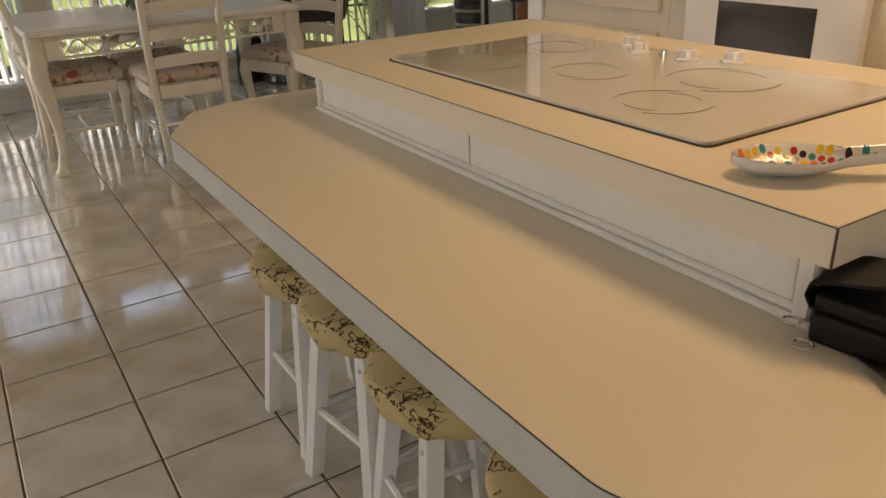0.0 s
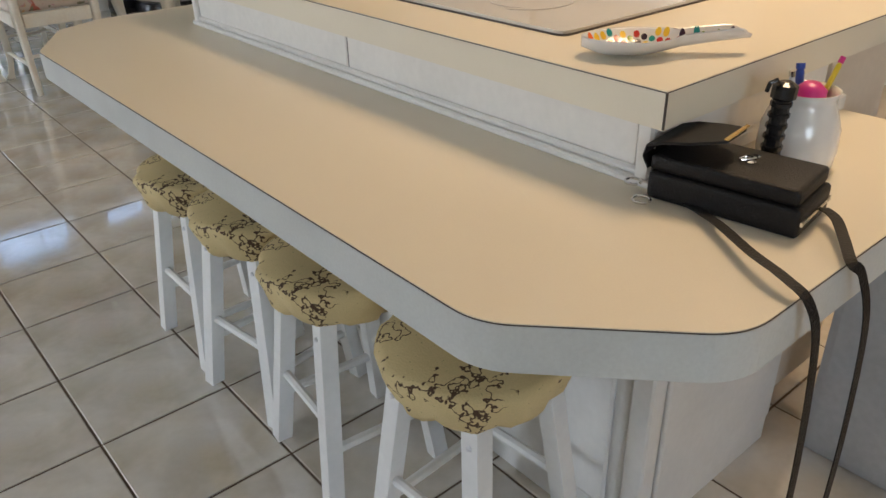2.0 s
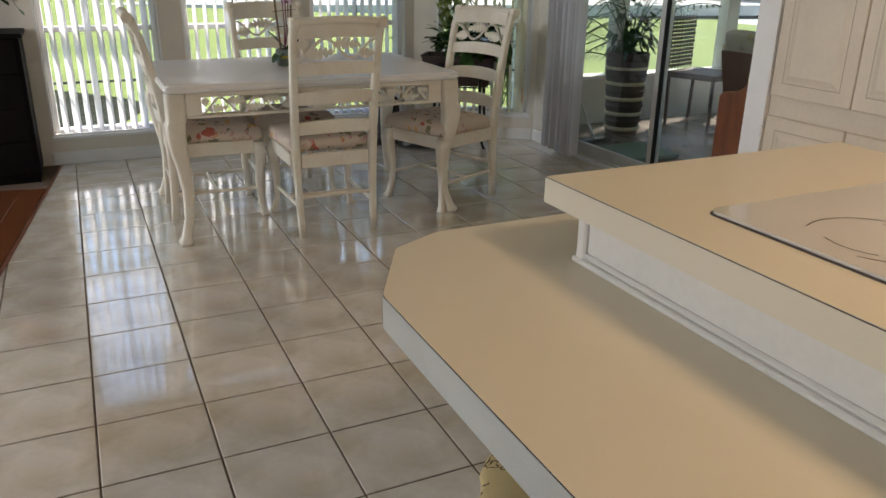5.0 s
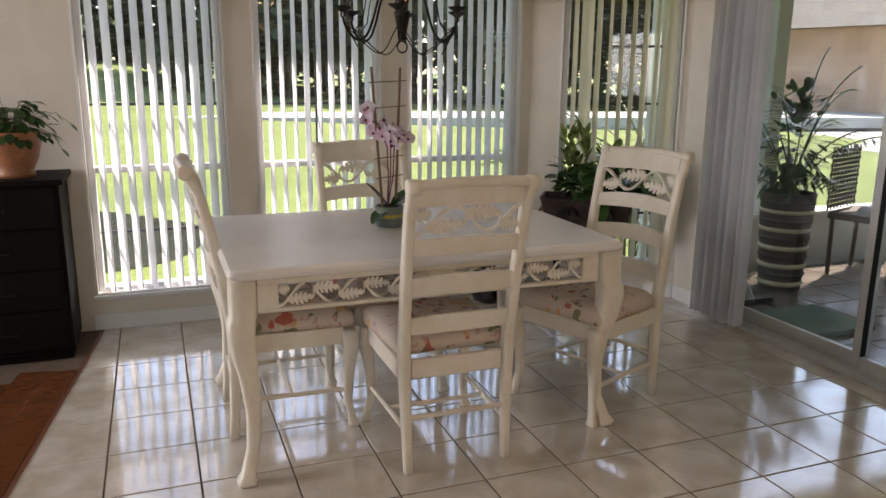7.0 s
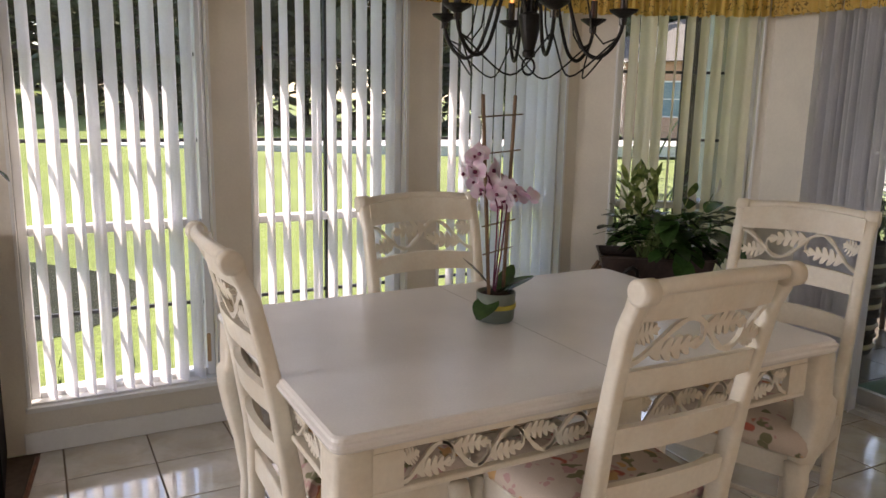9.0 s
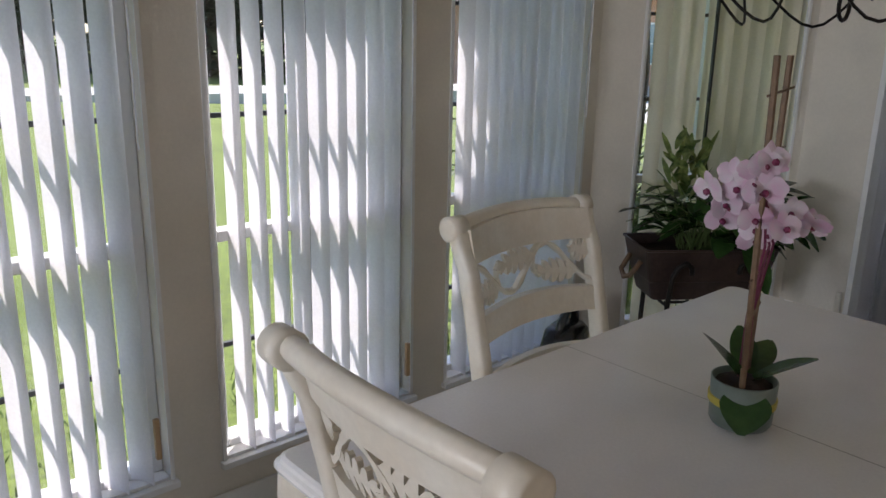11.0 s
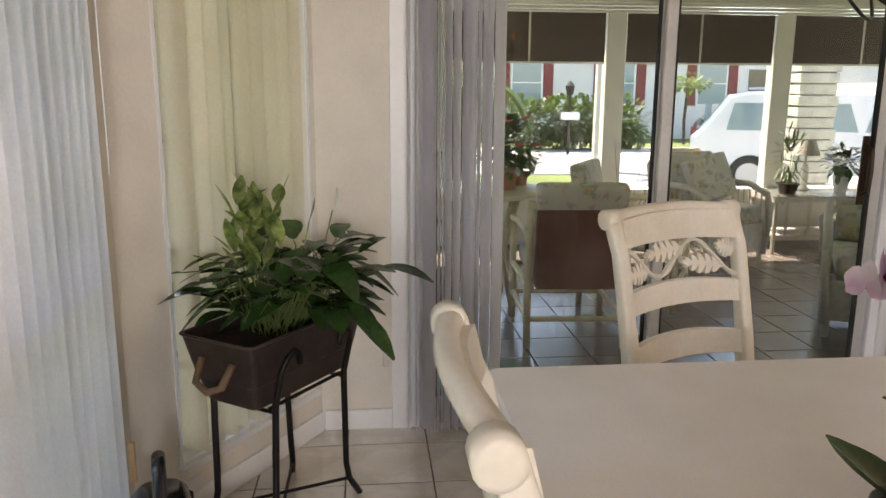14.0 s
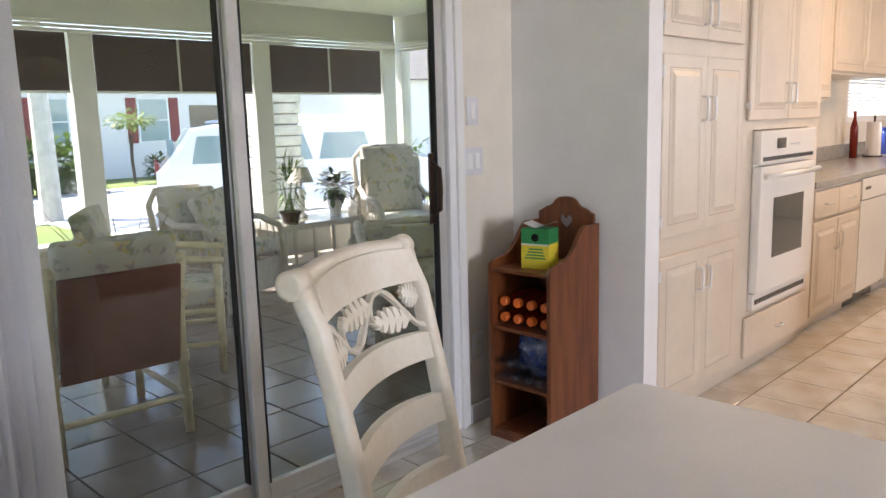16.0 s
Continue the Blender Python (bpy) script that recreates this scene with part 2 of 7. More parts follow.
TERRA = mat("terracotta", (0.42, 0.17, 0.07), 0.5, var=0.15, scale=7, bump=0.15)
CERAM = mat("white_ceramic", (0.75, 0.73, 0.7), 0.15, var=0.02, coat=0.5)
POTGREEN = mat("grey_green_pot", (0.16, 0.2, 0.17), 0.4, var=0.08)
YELLOW = mat("yellow_ribbon", (0.5, 0.4, 0.06), 0.6)
SOIL = mat("soil", (0.05, 0.03, 0.02), 0.95, var=0.3, bump=0.8)
LEAF = thin_mat("leaf_green", (0.05, 0.1, 0.025), 0.25, pattern=mat("leaf_deep", (0.045, 0.11, 0.028), 0.25, var=0.15, scale=8, island=0.35))
LEAFL = thin_mat("leaf_light", (0.2, 0.28, 0.06), 0.3, pattern=mat("leaf_pale", (0.36, 0.44, 0.14), 0.4, var=0.2, scale=25, island=0.25, col2=(0.07, 0.14, 0.03)))
PALM = thin_mat("palm_green", (0.12, 0.2, 0.03), 0.4, pattern=mat("palm_leaf", (0.1, 0.17, 0.03), 0.5, var=0.2, island=0.35))
PETAL = thin_mat("orchid_petal", (0.75, 0.6, 0.68), 0.3, pattern=mat("petal_pink", (0.8, 0.72, 0.77), 0.5, var=0.1, scale=30, col2=(0.66, 0.42, 0.56)))
PETALW = mat("white_petal", (0.8, 0.8, 0.72), 0.5, var=0.03)
MAGENTA = mat("orchid_lip", (0.16, 0.015, 0.06), 0.5)
PETALR = mat("red_petal", (0.6, 0.03, 0.03), 0.5, var=0.1)
STEM = mat("stem_green", (0.1, 0.15, 0.04), 0.5)
STAKE = mat("bamboo_stake", (0.22, 0.13, 0.07), 0.6, var=0.15)
WOODBEIGE = mat("beige_wood", (0.5, 0.33, 0.18), 0.5)
BEIGEPL = mat("beige_plastic", (0.7, 0.66, 0.56), 0.4)
GLASS = pane_mat("window_glass", (0.96, 0.98, 0.97))
DOORGL = pane_mat("door_glass", (0.93, 0.95, 0.94), 1.4)
BULB = glow("candle_bulb", (1.0, 0.3, 0.09), 0.8)
PINKPL = mat("pink_plastic", (0.6, 0.03, 0.22), 0.35)
BLUEPL = mat("blue_plastic", (0.03, 0.08, 0.4), 0.35)
GREENC = mat("green_card", (0.02, 0.24, 0.07), 0.6)
TREEY = thin_mat("yellow_leaf", (0.3, 0.3, 0.03), 0.4, pattern=mat("yellow_tree_leaf", (0.34, 0.32, 0.04), 0.5, var=0.2, island=0.35))
YELLOWC = mat("yellow_card", (0.75, 0.6, 0.04), 0.6)
ORANGE = mat("orange_cap", (0.8, 0.16, 0.02), 0.4)
REDJUICE = mat("red_drink", (0.16, 0.012, 0.004), 0.15)
CLEARPL = pane_mat("clear_plastic", (0.85, 0.88, 0.92), 2.0)
BLUEFILM = mat("blue_film", (0.03, 0.1, 0.38), 0.25, var=0.3, scale=14, col2=(0.5, 0.55, 0.65))
CAPW = mat("white_cap", (0.7, 0.7, 0.72), 0.4)
SHADEBR = thin_mat("brown_shade", (0.1, 0.065, 0.05), 0.25, pattern=mat("brown_shade_cloth", (0.085, 0.06, 0.048), 0.8, var=0.15, scale=3, stretch=(1, 1, 12)))
PORCHW = mat("porch_frame_paint", (0.62, 0.62, 0.55), 0.5, var=0.04)
COUNTG = mat("grey_counter", (0.36, 0.34, 0.3), 0.25, var=0.1, scale=30)
GRASS = mat("lawn", (0.19, 0.25, 0.05), 0.9, var=0.25, scale=0.6, bscale=30, bump=0.6, col2=(0.14, 0.19, 0.035))
ASPH = mat("concrete_road", (0.5, 0.49, 0.46), 0.85, var=0.1, scale=2)
WATER = mat("pond_water", (0.05, 0.055, 0.045), 0.06, var=0.1, scale=1.5, stretch=(1, 3, 1), bump=0.6, bscale=2.2)
BARK = mat("bark", (0.1, 0.075, 0.05), 0.9, var=0.25, bump=0.8, bscale=30)
TREEL = thin_mat("tree_leaf", None, 0.45, pattern=mat("tree_leaf_green", (0.12, 0.15, 0.085), 0.8, var=0.12, scale=0.8, island=0.2))
SIDING = mat("white_siding", (0.78, 0.76, 0.72), 0.6, var=0.03)
PEACH = mat("peach_stucco", (0.6, 0.36, 0.24), 0.85, var=0.06, scale=1.5, bump=0.3)
SHUTR = mat("red_shutter", (0.22, 0.03, 0.03), 0.6)
ROOFM = mat("roof_shingle", (0.2, 0.18, 0.16), 0.9, var=0.2, scale=6)
CARW = mat("white_car_paint", (0.75, 0.76, 0.78), 0.2, var=0.01, coat=1.0)
# outdoor glass with the sky's reflection painted in as pale blue
CARGL = mat("sky_tinted_glass", (0.2, 0.3, 0.33), 0.05, coat=1.0, var=0.02)
RUBBER = mat("rubber", (0.02, 0.02, 0.02), 0.8)
STONE = mat("pale_stone", (0.6, 0.56, 0.48), 0.8, var=0.12, scale=9, island=0.15, bump=0.4)
MATG = mat("green_mat", (0.12, 0.2, 0.15), 0.9, var=0.1, bump=0.5)

# ---- mesh tools ----
def part(name, bm, material, parent=None, label="", smooth=False, kind="", category="", group=""):
    me = bpy.data.meshes.new(name)
    bmesh.ops.recalc_face_normals(bm, faces=bm.faces)
    if smooth:
        for f in bm.faces:
            f.smooth = True
    bm.to_mesh(me)
    bm.free()
    me.materials.append(material)
    ob = new(name, me)
    ob.parent = parent
    return tagged(ob, label, category, group, kind)


def thing(name, label, category, at=(0, 0, 0), rz=0.0, group=""):
    ob = new(name)
    ob.empty_display_size = 0.1
    ob.matrix_basis = pose(*at, 0, 0, rz)
    return tagged(ob, label, category, group)


def B():
    return bmesh.new()


def box(bm, x0, x1, y0, y1, z0, z1, bevel=0.0, seg=2):
    g = bmesh.ops.create_cube(bm, size=1)
    for v in g["verts"]:
        v.co = ((x0 + x1) / 2 + v.co.x * (x1 - x0), (y0 + y1) / 2 + v.co.y * (y1 - y0), (z0 + z1) / 2 + v.co.z * (z1 - z0))
    if bevel:
        es = list({e for v in g["verts"] for e in v.link_edges})
        bmesh.ops.bevel(bm, geom=es, offset=bevel, segments=seg, affect="EDGES", profile=0.7)
    return bm


def rings(bm, loops, close=True, caps=True):
    vs = [[bm.verts.new(p) for p in ring] for ring in loops]
    n = len(vs[0])
    for a, b in zip(vs, vs[1:]):
        for i in range(n if close else n - 1):
            bm.faces.new((a[i], a[(i + 1) % n], b[(i + 1) % n], b[i]))
    if caps and close:
        bm.faces.new(vs[0][::-1])
        bm.faces.new(vs[-1])
    return bm


def tube(bm, pts, r, seg=8, flat=1.0):
    """A round bar along points; r is one radius or one for each point."""
    pts = [Vector(p) for p in pts]
    rs = r if isinstance(r, (list, tuple)) else [r] * len(pts)
    loops, side = [], None
    for i, p in enumerate(pts):
        d = (pts[min(i + 1, len(pts) - 1)] - pts[max(i - 1, 0)]).normalized()
        if side is None:
            side = d.orthogonal().normalized()
        side = (side - d * side.dot(d)).normalized()
        up = d.cross(side)
        loops.append([p + (side * math.cos(a) + up * math.sin(a) * flat) * rs[i] for a in [2 * math.pi * k / seg for k in range(seg)]])
    return rings(bm, loops)


def lathe(bm, prof, seg=24, c=(0, 0, 0), sx=1.0, sy=1.0):
    """Turns (radius, height) pairs round a standing axis."""
    loops = [[(c[0] + max(r, 1e-4) * sx * math.cos(a), c[1] + max(r, 1e-4) * sy * math.sin(a), c[2] + z) for a in [2 * math.pi * k / seg for k in range(seg)]] for r, z in prof]
    return rings(bm, loops)


def loft(bm, secs, power=0.5, seg=12):
    """Rounded-square bar through sections (x, y, z, half width, half depth)."""
    loops = []
    for x, y, z, hx, hy in secs:
        ring = []
        for k in range(seg):
            a = 2 * math.pi * (k + 0.5) / seg
            c, s = math.cos(a), math.sin(a)
            ring.append((x + hx * math.copysign(abs(c) ** power, c), y + hy * math.copysign(abs(s) ** power, s), z))
        loops.append(ring)
    return rings(bm, loops)


def slab(bm, outline, z0, z1):
    lo = [bm.verts.new((x, y, z0)) for x, y in outline]
    hi = [bm.verts.new((x, y, z1)) for x, y in outline]
    n = len(outline)
    for i in range(n):
        bm.faces.new((lo[i], lo[(i + 1) % n], hi[(i + 1) % n], hi[i]))
    bm.faces.new(hi)
    bm.faces.new(lo[::-1])
    return bm


def blade(bm, base, tip, width, sag=0.0, side=None, n=4, fold=0.15):
    """A leaf from base to tip, widest in the middle, sagging, slightly folded."""
    base, tip = Vector(base), Vector(tip)
    d = tip - base
    ln = d.length
    if ln < 1e-5:
        return
    d.normalize()
    s = side or d.cross(Vector((0, 0, 1)))
    s = Vector(s)
    if s.length < 1e-3:
        s = Vector((1, 0, 0))
    s.normalize()
    up = s.cross(d)
    rows = []
    for i in range(n + 1):
        t = i / n
        w = width * 0.5 * math.sin(math.pi * min(1, (t * 0.92 + 0.05))) ** 0.8
        p = base + d * ln * t + Vector((0, 0, -sag * t * t))
        rows.append([bm.verts.new(p - s * w + up * w * fold), bm.verts.new(p), bm.verts.new(p + s * w + up * w * fold)])
    for a, b in zip(rows, rows[1:]):
        bm.faces.new((a[0], a[1], b[1], b[0]))
        bm.faces.new((a[1], a[2], b[2], b[1]))


def joined(bm, fn, m):
    """Runs fn on a fresh bmesh, moves it by m and adds it to bm."""
    t = bmesh.new()
    fn(t)
    t.transform(m)
    me = bpy.data.meshes.new("t")
    t.to_mesh(me)
    t.free()
    bm.from_mesh(me)
    bpy.data.meshes.remove(me)


def arc(cx, cy, r, a0, a1, n=6):
    return [(cx + r * math.cos(radians(a0 + (a1 - a0) * i / n)), cy + r * math.sin(radians(a0 + (a1 - a0) * i / n))) for i in range(n + 1)]

# ---- the room ----
T = 0.311
NY = 6.2
EX = 3.26
CH = 2.46


def structure(name, bm, m, parent=None, smooth=False):
    return part(name, bm, m, parent, kind="structure", smooth=smooth)


WIN = [(-0.097, 0.614), (0.786, 1.49), (1.665, 2.38)]
SILL, HEAD = 0.19, 2.12
bm = B()
xs = [-4.6] + [v for w in WIN for v in w] + [2.46]
for i in range(0, len(xs), 2):
    box(bm, xs[i], xs[i + 1], NY, NY + 0.14, 0, CH)
for a, b in WIN:
    box(bm, a, b, NY, NY + 0.14, 0, SILL)
    box(bm, a, b, NY, NY + 0.14, HEAD, CH)
wall_n = structure("wall_north", bm, WALL)

# slanting wall with the fourth window
A4, B4 = Vector((2.46, 6.2)), Vector((3.26, 5.70))
U4 = (B4 - A4).normalized()
ANG4 = math.degrees(math.atan2(U4.y, U4.x))
L4 = (B4 - A4).length
W4 = (0.19, 0.89)
bm = B()
box(bm, 0, W4[0], 0, 0.14, 0, CH)
box(bm, W4[1], L4 + 0.04, 0, 0.14, 0, CH)
box(bm, W4[0], W4[1], 0, 0.14, 0, SILL)
box(bm, W4[0], W4[1], 0, 0.14, HEAD, CH)
bm.transform(pose(A4.x, A4.y, 0, 0, 0, ANG4))
structure("wall_northeast", bm, WALL)

DOOR = (3.36, 5.34)
bm = B()
box(bm, EX, EX + 0.12, DOOR[1], 5.72, 0, CH)
box(bm, EX, EX + 0.12, 2.97, DOOR[0], 0, CH)
box(bm, EX, EX + 0.12, DOOR[0], DOOR[1], 2.06, CH)
structure("wall_east", bm, WALL)
bm = B()
box(bm, 2.60, EX, 2.88, 2.985, 0, CH)
structure("wall_pantry", bm, WALLW)
KW = (-2.75, -1.49)
bm = B()
box(bm, EX, EX + 0.12, KW[1], 2.88, 0, CH)
box(bm, EX, EX + 0.12, -4.2, KW[0], 0, CH)
box(bm, EX, EX + 0.12, KW[0], KW[1], 0, 1.2)
box(bm, EX, EX + 0.12, KW[0], KW[1], 2.1, CH)
structure("wall_kitchen", bm, WALL)
bm = B()
for x0, x1, z0, z1 in ((-4.6, -3.45, 0, CH), (-0.95, 3.38, 0, CH), (-3.45, -0.95, 0, 0.88), (-3.45, -0.95, 2.22, CH)):
    box(bm, x0, x1, -4.32, -4.2, z0, z1)
structure("wall_south", bm, WALL)
# unseen window, added to give the south fill lamp an opening
w5 = thing("window_5", "unseen white framed window added round the south fill lamp", "window")
tagged(w5, kind="structure")
bm = B()
for x0, x1, z0, z1 in ((-3.45, -3.4, 0.88, 2.22), (-1.0, -0.95, 0.88, 2.22), (-3.4, -1.0, 0.88, 0.93), (-3.4, -1.0, 2.17, 2.22)):
    box(bm, x0, x1, -4.33, -4.19, z0, z1)
part("window_frame", bm, TRIM, w5)
part("pane", box(B(), -3.4, -1.0, -4.316, -4.312, 0.93, 2.17), GLASS, w5).visible_shadow = False
bm = B()
for y0, y1, z0, z1 in ((-4.32, 4.6, 0, CH), (5.9, 6.34, 0, CH), (4.6, 5.9, 0, 0.9), (4.6, 5.9, 2.1, CH)):
    box(bm, -4.72, -4.6, y0, y1, z0, z1)
structure("wall_west", bm, WALL)
# unseen opening, made up so the west fill lamp has a frame
w6 = thing("window_6", "unseen white framed window added round the west fill lamp", "window")
tagged(w6, kind="structure")
bm = B()
for y0, y1, z0, z1 in ((4.6, 4.62, 0.9, 2.1), (5.88, 5.9, 0.9, 2.1), (4.62, 5.88, 0.9, 0.92), (4.62, 5.88, 2.08, 2.1)):
    box(bm, -4.73, -4.59, y0, y1, z0, z1)
part("window_frame", bm, TRIM, w6)
part("pane", box(B(), -4.70, -4.696, 4.62, 5.88, 0.92, 2.08), GLASS, w6).visible_shadow = False
bm = B()
slab(bm, [(-4.7, -4.3), (3.38, -4.3), (3.38, 5.72), (2.5, 6.34), (-4.7, 6.34)], CH, CH + 0.1)
structure("ceiling", bm, CEIL)
# roof edge over the windows
bm = B()
slab(bm, [(-5.4, 6.34), (2.5, 6.34), (3.4, 5.75), (3.4, 6.3), (2.8, 6.62), (-5.4, 6.62)], CH + 0.02, CH + 0.2)
structure("roof_edge", bm, SIDING)


def window(name, width, slats, m, at, ang, slatmat, tilt, y_slat, broken=()):
    """A tall window with black muntins, a white meeting rail, a sill and standing vinyl slats."""
    w = thing(name, "tall white window with dark muntin bars over a low sill", "window", at, ang)
    tagged(w, kind="structure")
    bm = B()
    h = HEAD - SILL
    f = 0.035
    box(bm, 0, f, 0.05, 0.12, 0, h, 0.004, 1)
    box(bm, width - f, width, 0.05, 0.12, 0, h, 0.004, 1)
    box(bm, f, width - f, 0.05, 0.12, 0, f, 0.004, 1)
    box(bm, f, width - f, 0.05, 0.12, h - f, h, 0.004, 1)
    part("window_frame", bm, VINYLW, w)
    part("sill_board", box(B(), 0.001, width - 0.001, 0.0, 0.0495, 0.0005, 0.010), TRIM, w)
    bm = B()
    box(bm, f, width - f, 0.055, 0.105, 0.655, 0.69, 0.004, 1)
    part("meeting_rail", bm, VINYLW, w)
    for z in (0.33, 1.013, 1.355, 1.69):
        bm = B()
        box(bm, f, width - f, 0.078, 0.092, z - 0.007, z + 0.007)
        part("muntin", bm, MUNTIN, w)
    bm = B()
    box(bm, width / 2 - 0.011, width / 2 + 0.011, 0.074, 0.096, f, h - f)
    part("muntin", bm, MUNTIN, w)
    bm = B()
    box(bm, f, width - f, 0.083, 0.087, f, h - f)
    g = part("pane", bm, GLASS, w)
    g.visible_shadow = False
    bm = B()
    box(bm, -0.02, width + 0.02, -0.025, 0.05, -0.02, 0.0, 0.005, 2)
    part("window_sill", bm, TRIM, w)
    bm = B()
    for x0, x1 in ((-0.012, 0.0), (width, width + 0.012)):
        box(bm, x0, x1, -0.006, -0.001, 0, h)
    part("casing", bm, TRIM, w)
    b = thing(name.replace("window", "blind"), "row of hanging white vinyl blind slats turned half open", "blind", at, ang, "vertical blinds")
    rnd = random.Random(width * 7)
    for i in range(slats):
        bm = B()
        cx = 0.04 + (width - 0.08) * (i + 0.5) / slats
        tw = tilt + rnd.uniform(-5, 5)
        if i in broken:
            tw += broken[i]
        n = 4
        loops = []
        for z in (0.012, h * 0.33, h * 0.66, h):
            a = radians(tw + rnd.uniform(-2.5, 2.5))
            d = Vector((math.cos(a), math.sin(a)))
            q = Vector((-d.y, d.x))
            lp = []
            for k in range(n + 1):
                s = -1 + 2 * k / n
                p = Vector((cx, y_slat)) + d * s * 0.044 + q * 0.010 * (1 - s * s)
                lp.append((p.x, p.y, z))
            loops.append(lp)
        rings(bm, loops, close=False, caps=False)
        part("slat", bm, slatmat, b, smooth=True)
    bm = B()
    tube(bm, [(width - 0.03, y_slat - 0.05, h - 0.1), (width - 0.028, y_slat - 0.05, 0.95)], 0.0025, 5)
    part("cord", bm, CAPW, b)
    bm = B()
    box(bm, width - 0.05, width - 0.035, y_slat - 0.06, y_slat - 0.045, 0.10, 0.22, 0.004)
    part("cord_weight", bm, WOODBEIGE, b)
    return w


window("window_1", WIN[0][1] - WIN[0][0], 9, None, (WIN[0][0], NY, SILL), 0, SLAT, -62, 0.012)
window("window_2", WIN[1][1] - WIN[1][0], 9, None, (WIN[1][0], NY, SILL), 0, SLAT, -82, 0.012)
window("window_3", WIN[2][1] - WIN[2][0], 10, None, (WIN[2][0], NY, SILL), 0, SLAT, -90, 0.012)
p4 = A4 + U4 * W4[0]
window("window_4", W4[1] - W4[0], 9, None, (p4.x, p4.y, SILL), ANG4, SLATY, -73, 0.012, broken={1: 45, 3: -24, 8: 40})

# baseboards
bm = B()
for x0, x1 in ((-0.13, 2.47),):
    box(bm, x0, x1, NY - 0.014, NY - 0.002, 0.0, 0.085, 0.003, 1)
structure("baseboard", bm, TRIM)
bm = B()
box(bm, 0.0, L4 - 0.01, -0.014, -0.002, 0.0, 0.085, 0.003, 1)
bm.transform(pose(A4.x, A4.y, 0, 0, 0, ANG4))
structure("baseboard", bm, TRIM)
bm = B()
box(bm, EX - 0.014, EX - 0.002, 5.40, 5.69, 0, 0.085, 0.003, 1)
box(bm, EX - 0.014, EX - 0.002, 3.0, 3.30, 0, 0.085, 0.003, 1)
structure("baseboard", bm, TRIM)
bm = B()
box(bm, 2.612, EX, 2.987, 2.999, 0, 0.085, 0.003, 1)
structure("baseboard", bm, TRIM)

# sliding door
door = thing("door_1", "white aluminium sliding glass door with a bronze handle", "door")
tagged(door, kind="structure")
bm = B()
box(bm, EX - 0.012, EX + 0.10, DOOR[1] - 0.05, DOOR[1], 0, 2.06, 0.003, 1)
box(bm, EX - 0.012, EX + 0.10, DOOR[0], DOOR[0] + 0.04, 0, 2.06, 0.003, 1)
box(bm, EX - 0.012, EX + 0.10, DOOR[0] + 0.04, DOOR[1] - 0.05, 2.01, 2.06)
part("door_frame", bm, VINYLW, door)
bm = B()
box(bm, EX - 0.03, EX + 0.11, DOOR[0] + 0.04, DOOR[1] - 0.05, 0.001, 0.022)
for x in (EX + 0.0, EX + 0.05):
    box(bm, x, x + 0.006, DOOR[0] + 0.04, DOOR[1] - 0.05, 0.022, 0.036)
part("track", bm, ALU, door)
MID = 4.335
for y0, y1, x in ((DOOR[0] + 0.045, MID + 0.02, EX + 0.02), (MID - 0.02, DOOR[1] - 0.055, EX + 0.06)):
    leafp = B()
    for a, b in ((y0, y0 + 0.045), (y1 - 0.045, y1)):
        box(leafp, x - 0.014, x + 0.014, a, b, 0.03, 2.005, 0.003, 1)
    box(leafp, x - 0.014, x + 0.014, y0 + 0.045, y1 - 0.045, 0.03, 0.10, 0.003, 1)
    box(leafp, x - 0.014, x + 0.014, y0 + 0.045, y1 - 0.045, 1.95, 2.005, 0.003, 1)
    part("sash", leafp, ALU, door)
    bm = B()
    for a in (y0 + 0.045, y1 - 0.051):
        box(bm, x - 0.015, x + 0.015, a, a + 0.006, 0.10, 1.95)
    part("gasket", bm, RUBBER, door)
    bm = B()
    box(bm, x - 0.002, x + 0.002, y0 + 0.045, y1 - 0.045, 0.10, 1.95)
    part("pane", bm, DOORGL, door).visible_shadow = False
bm = B()
tube(bm, [(EX - 0.01, 3.50, 0.945), (EX - 0.05, 3.50, 0.965), (EX - 0.055, 3.50, 1.045), (EX - 0.05, 3.50, 1.125), (EX - 0.01, 3.50, 1.145)], 0.011, 8)
box(bm, EX - 0.014, EX - 0.002, 3.485, 3.515, 0.905, 1.185, 0.003, 1)
part("door_handle", bm, BRONZE, door, "dark bronze pull handle")
bm = B()
for k, (a, b) in enumerate(((3.305, 3.325), (3.325, 3.342), (3.342, 3.36))):
    box(bm, EX - 0.012 - 0.006 * k, EX - 0.001, a, b, 0, 2.12, 0.003, 1)
box(bm, EX - 0.02, EX - 0.001, 3.305, 5.44, 2.065, 2.14, 0.003, 1)
box(bm, EX - 0.02, EX - 0.001, DOOR[1], 5.42, 0, 2.065, 0.003, 1)
structure("trim", bm, TRIM)

# stacked slats by the sliding door
stack = thing("stacked_blind", "grey-white vertical blind pushed into a tight stack beside the sliding door", "blind", group="vertical blinds")
rnd = random.Random(4)
y = 5.35
k = 0
while y > 5.0:
    bm = B()
    a = radians(rnd.uniform(-16, 16))
    bow = 0.006
    ox = rnd.uniform(-0.007, 0.007)
    lp = []
    for z in (0.035, 2.05):
        ring = []
        for s in (-1, -0.33, 0.33, 1):
            ring.append((EX - 0.09 + ox + 0.044 * s * math.cos(a), y + 0.044 * s * math.sin(a) + bow * (1 - s * s), z))
        lp.append(ring)
    rings(bm, lp, close=False, caps=False)
    part("slat", bm, SLAT, stack, smooth=True)
    y -= 0.017 if k % 8 else 0.028
    k += 1
bm = B()
box(bm, EX - 0.14, EX - 0.021, 3.34, 5.4, 2.07, 2.12, 0.004, 1)
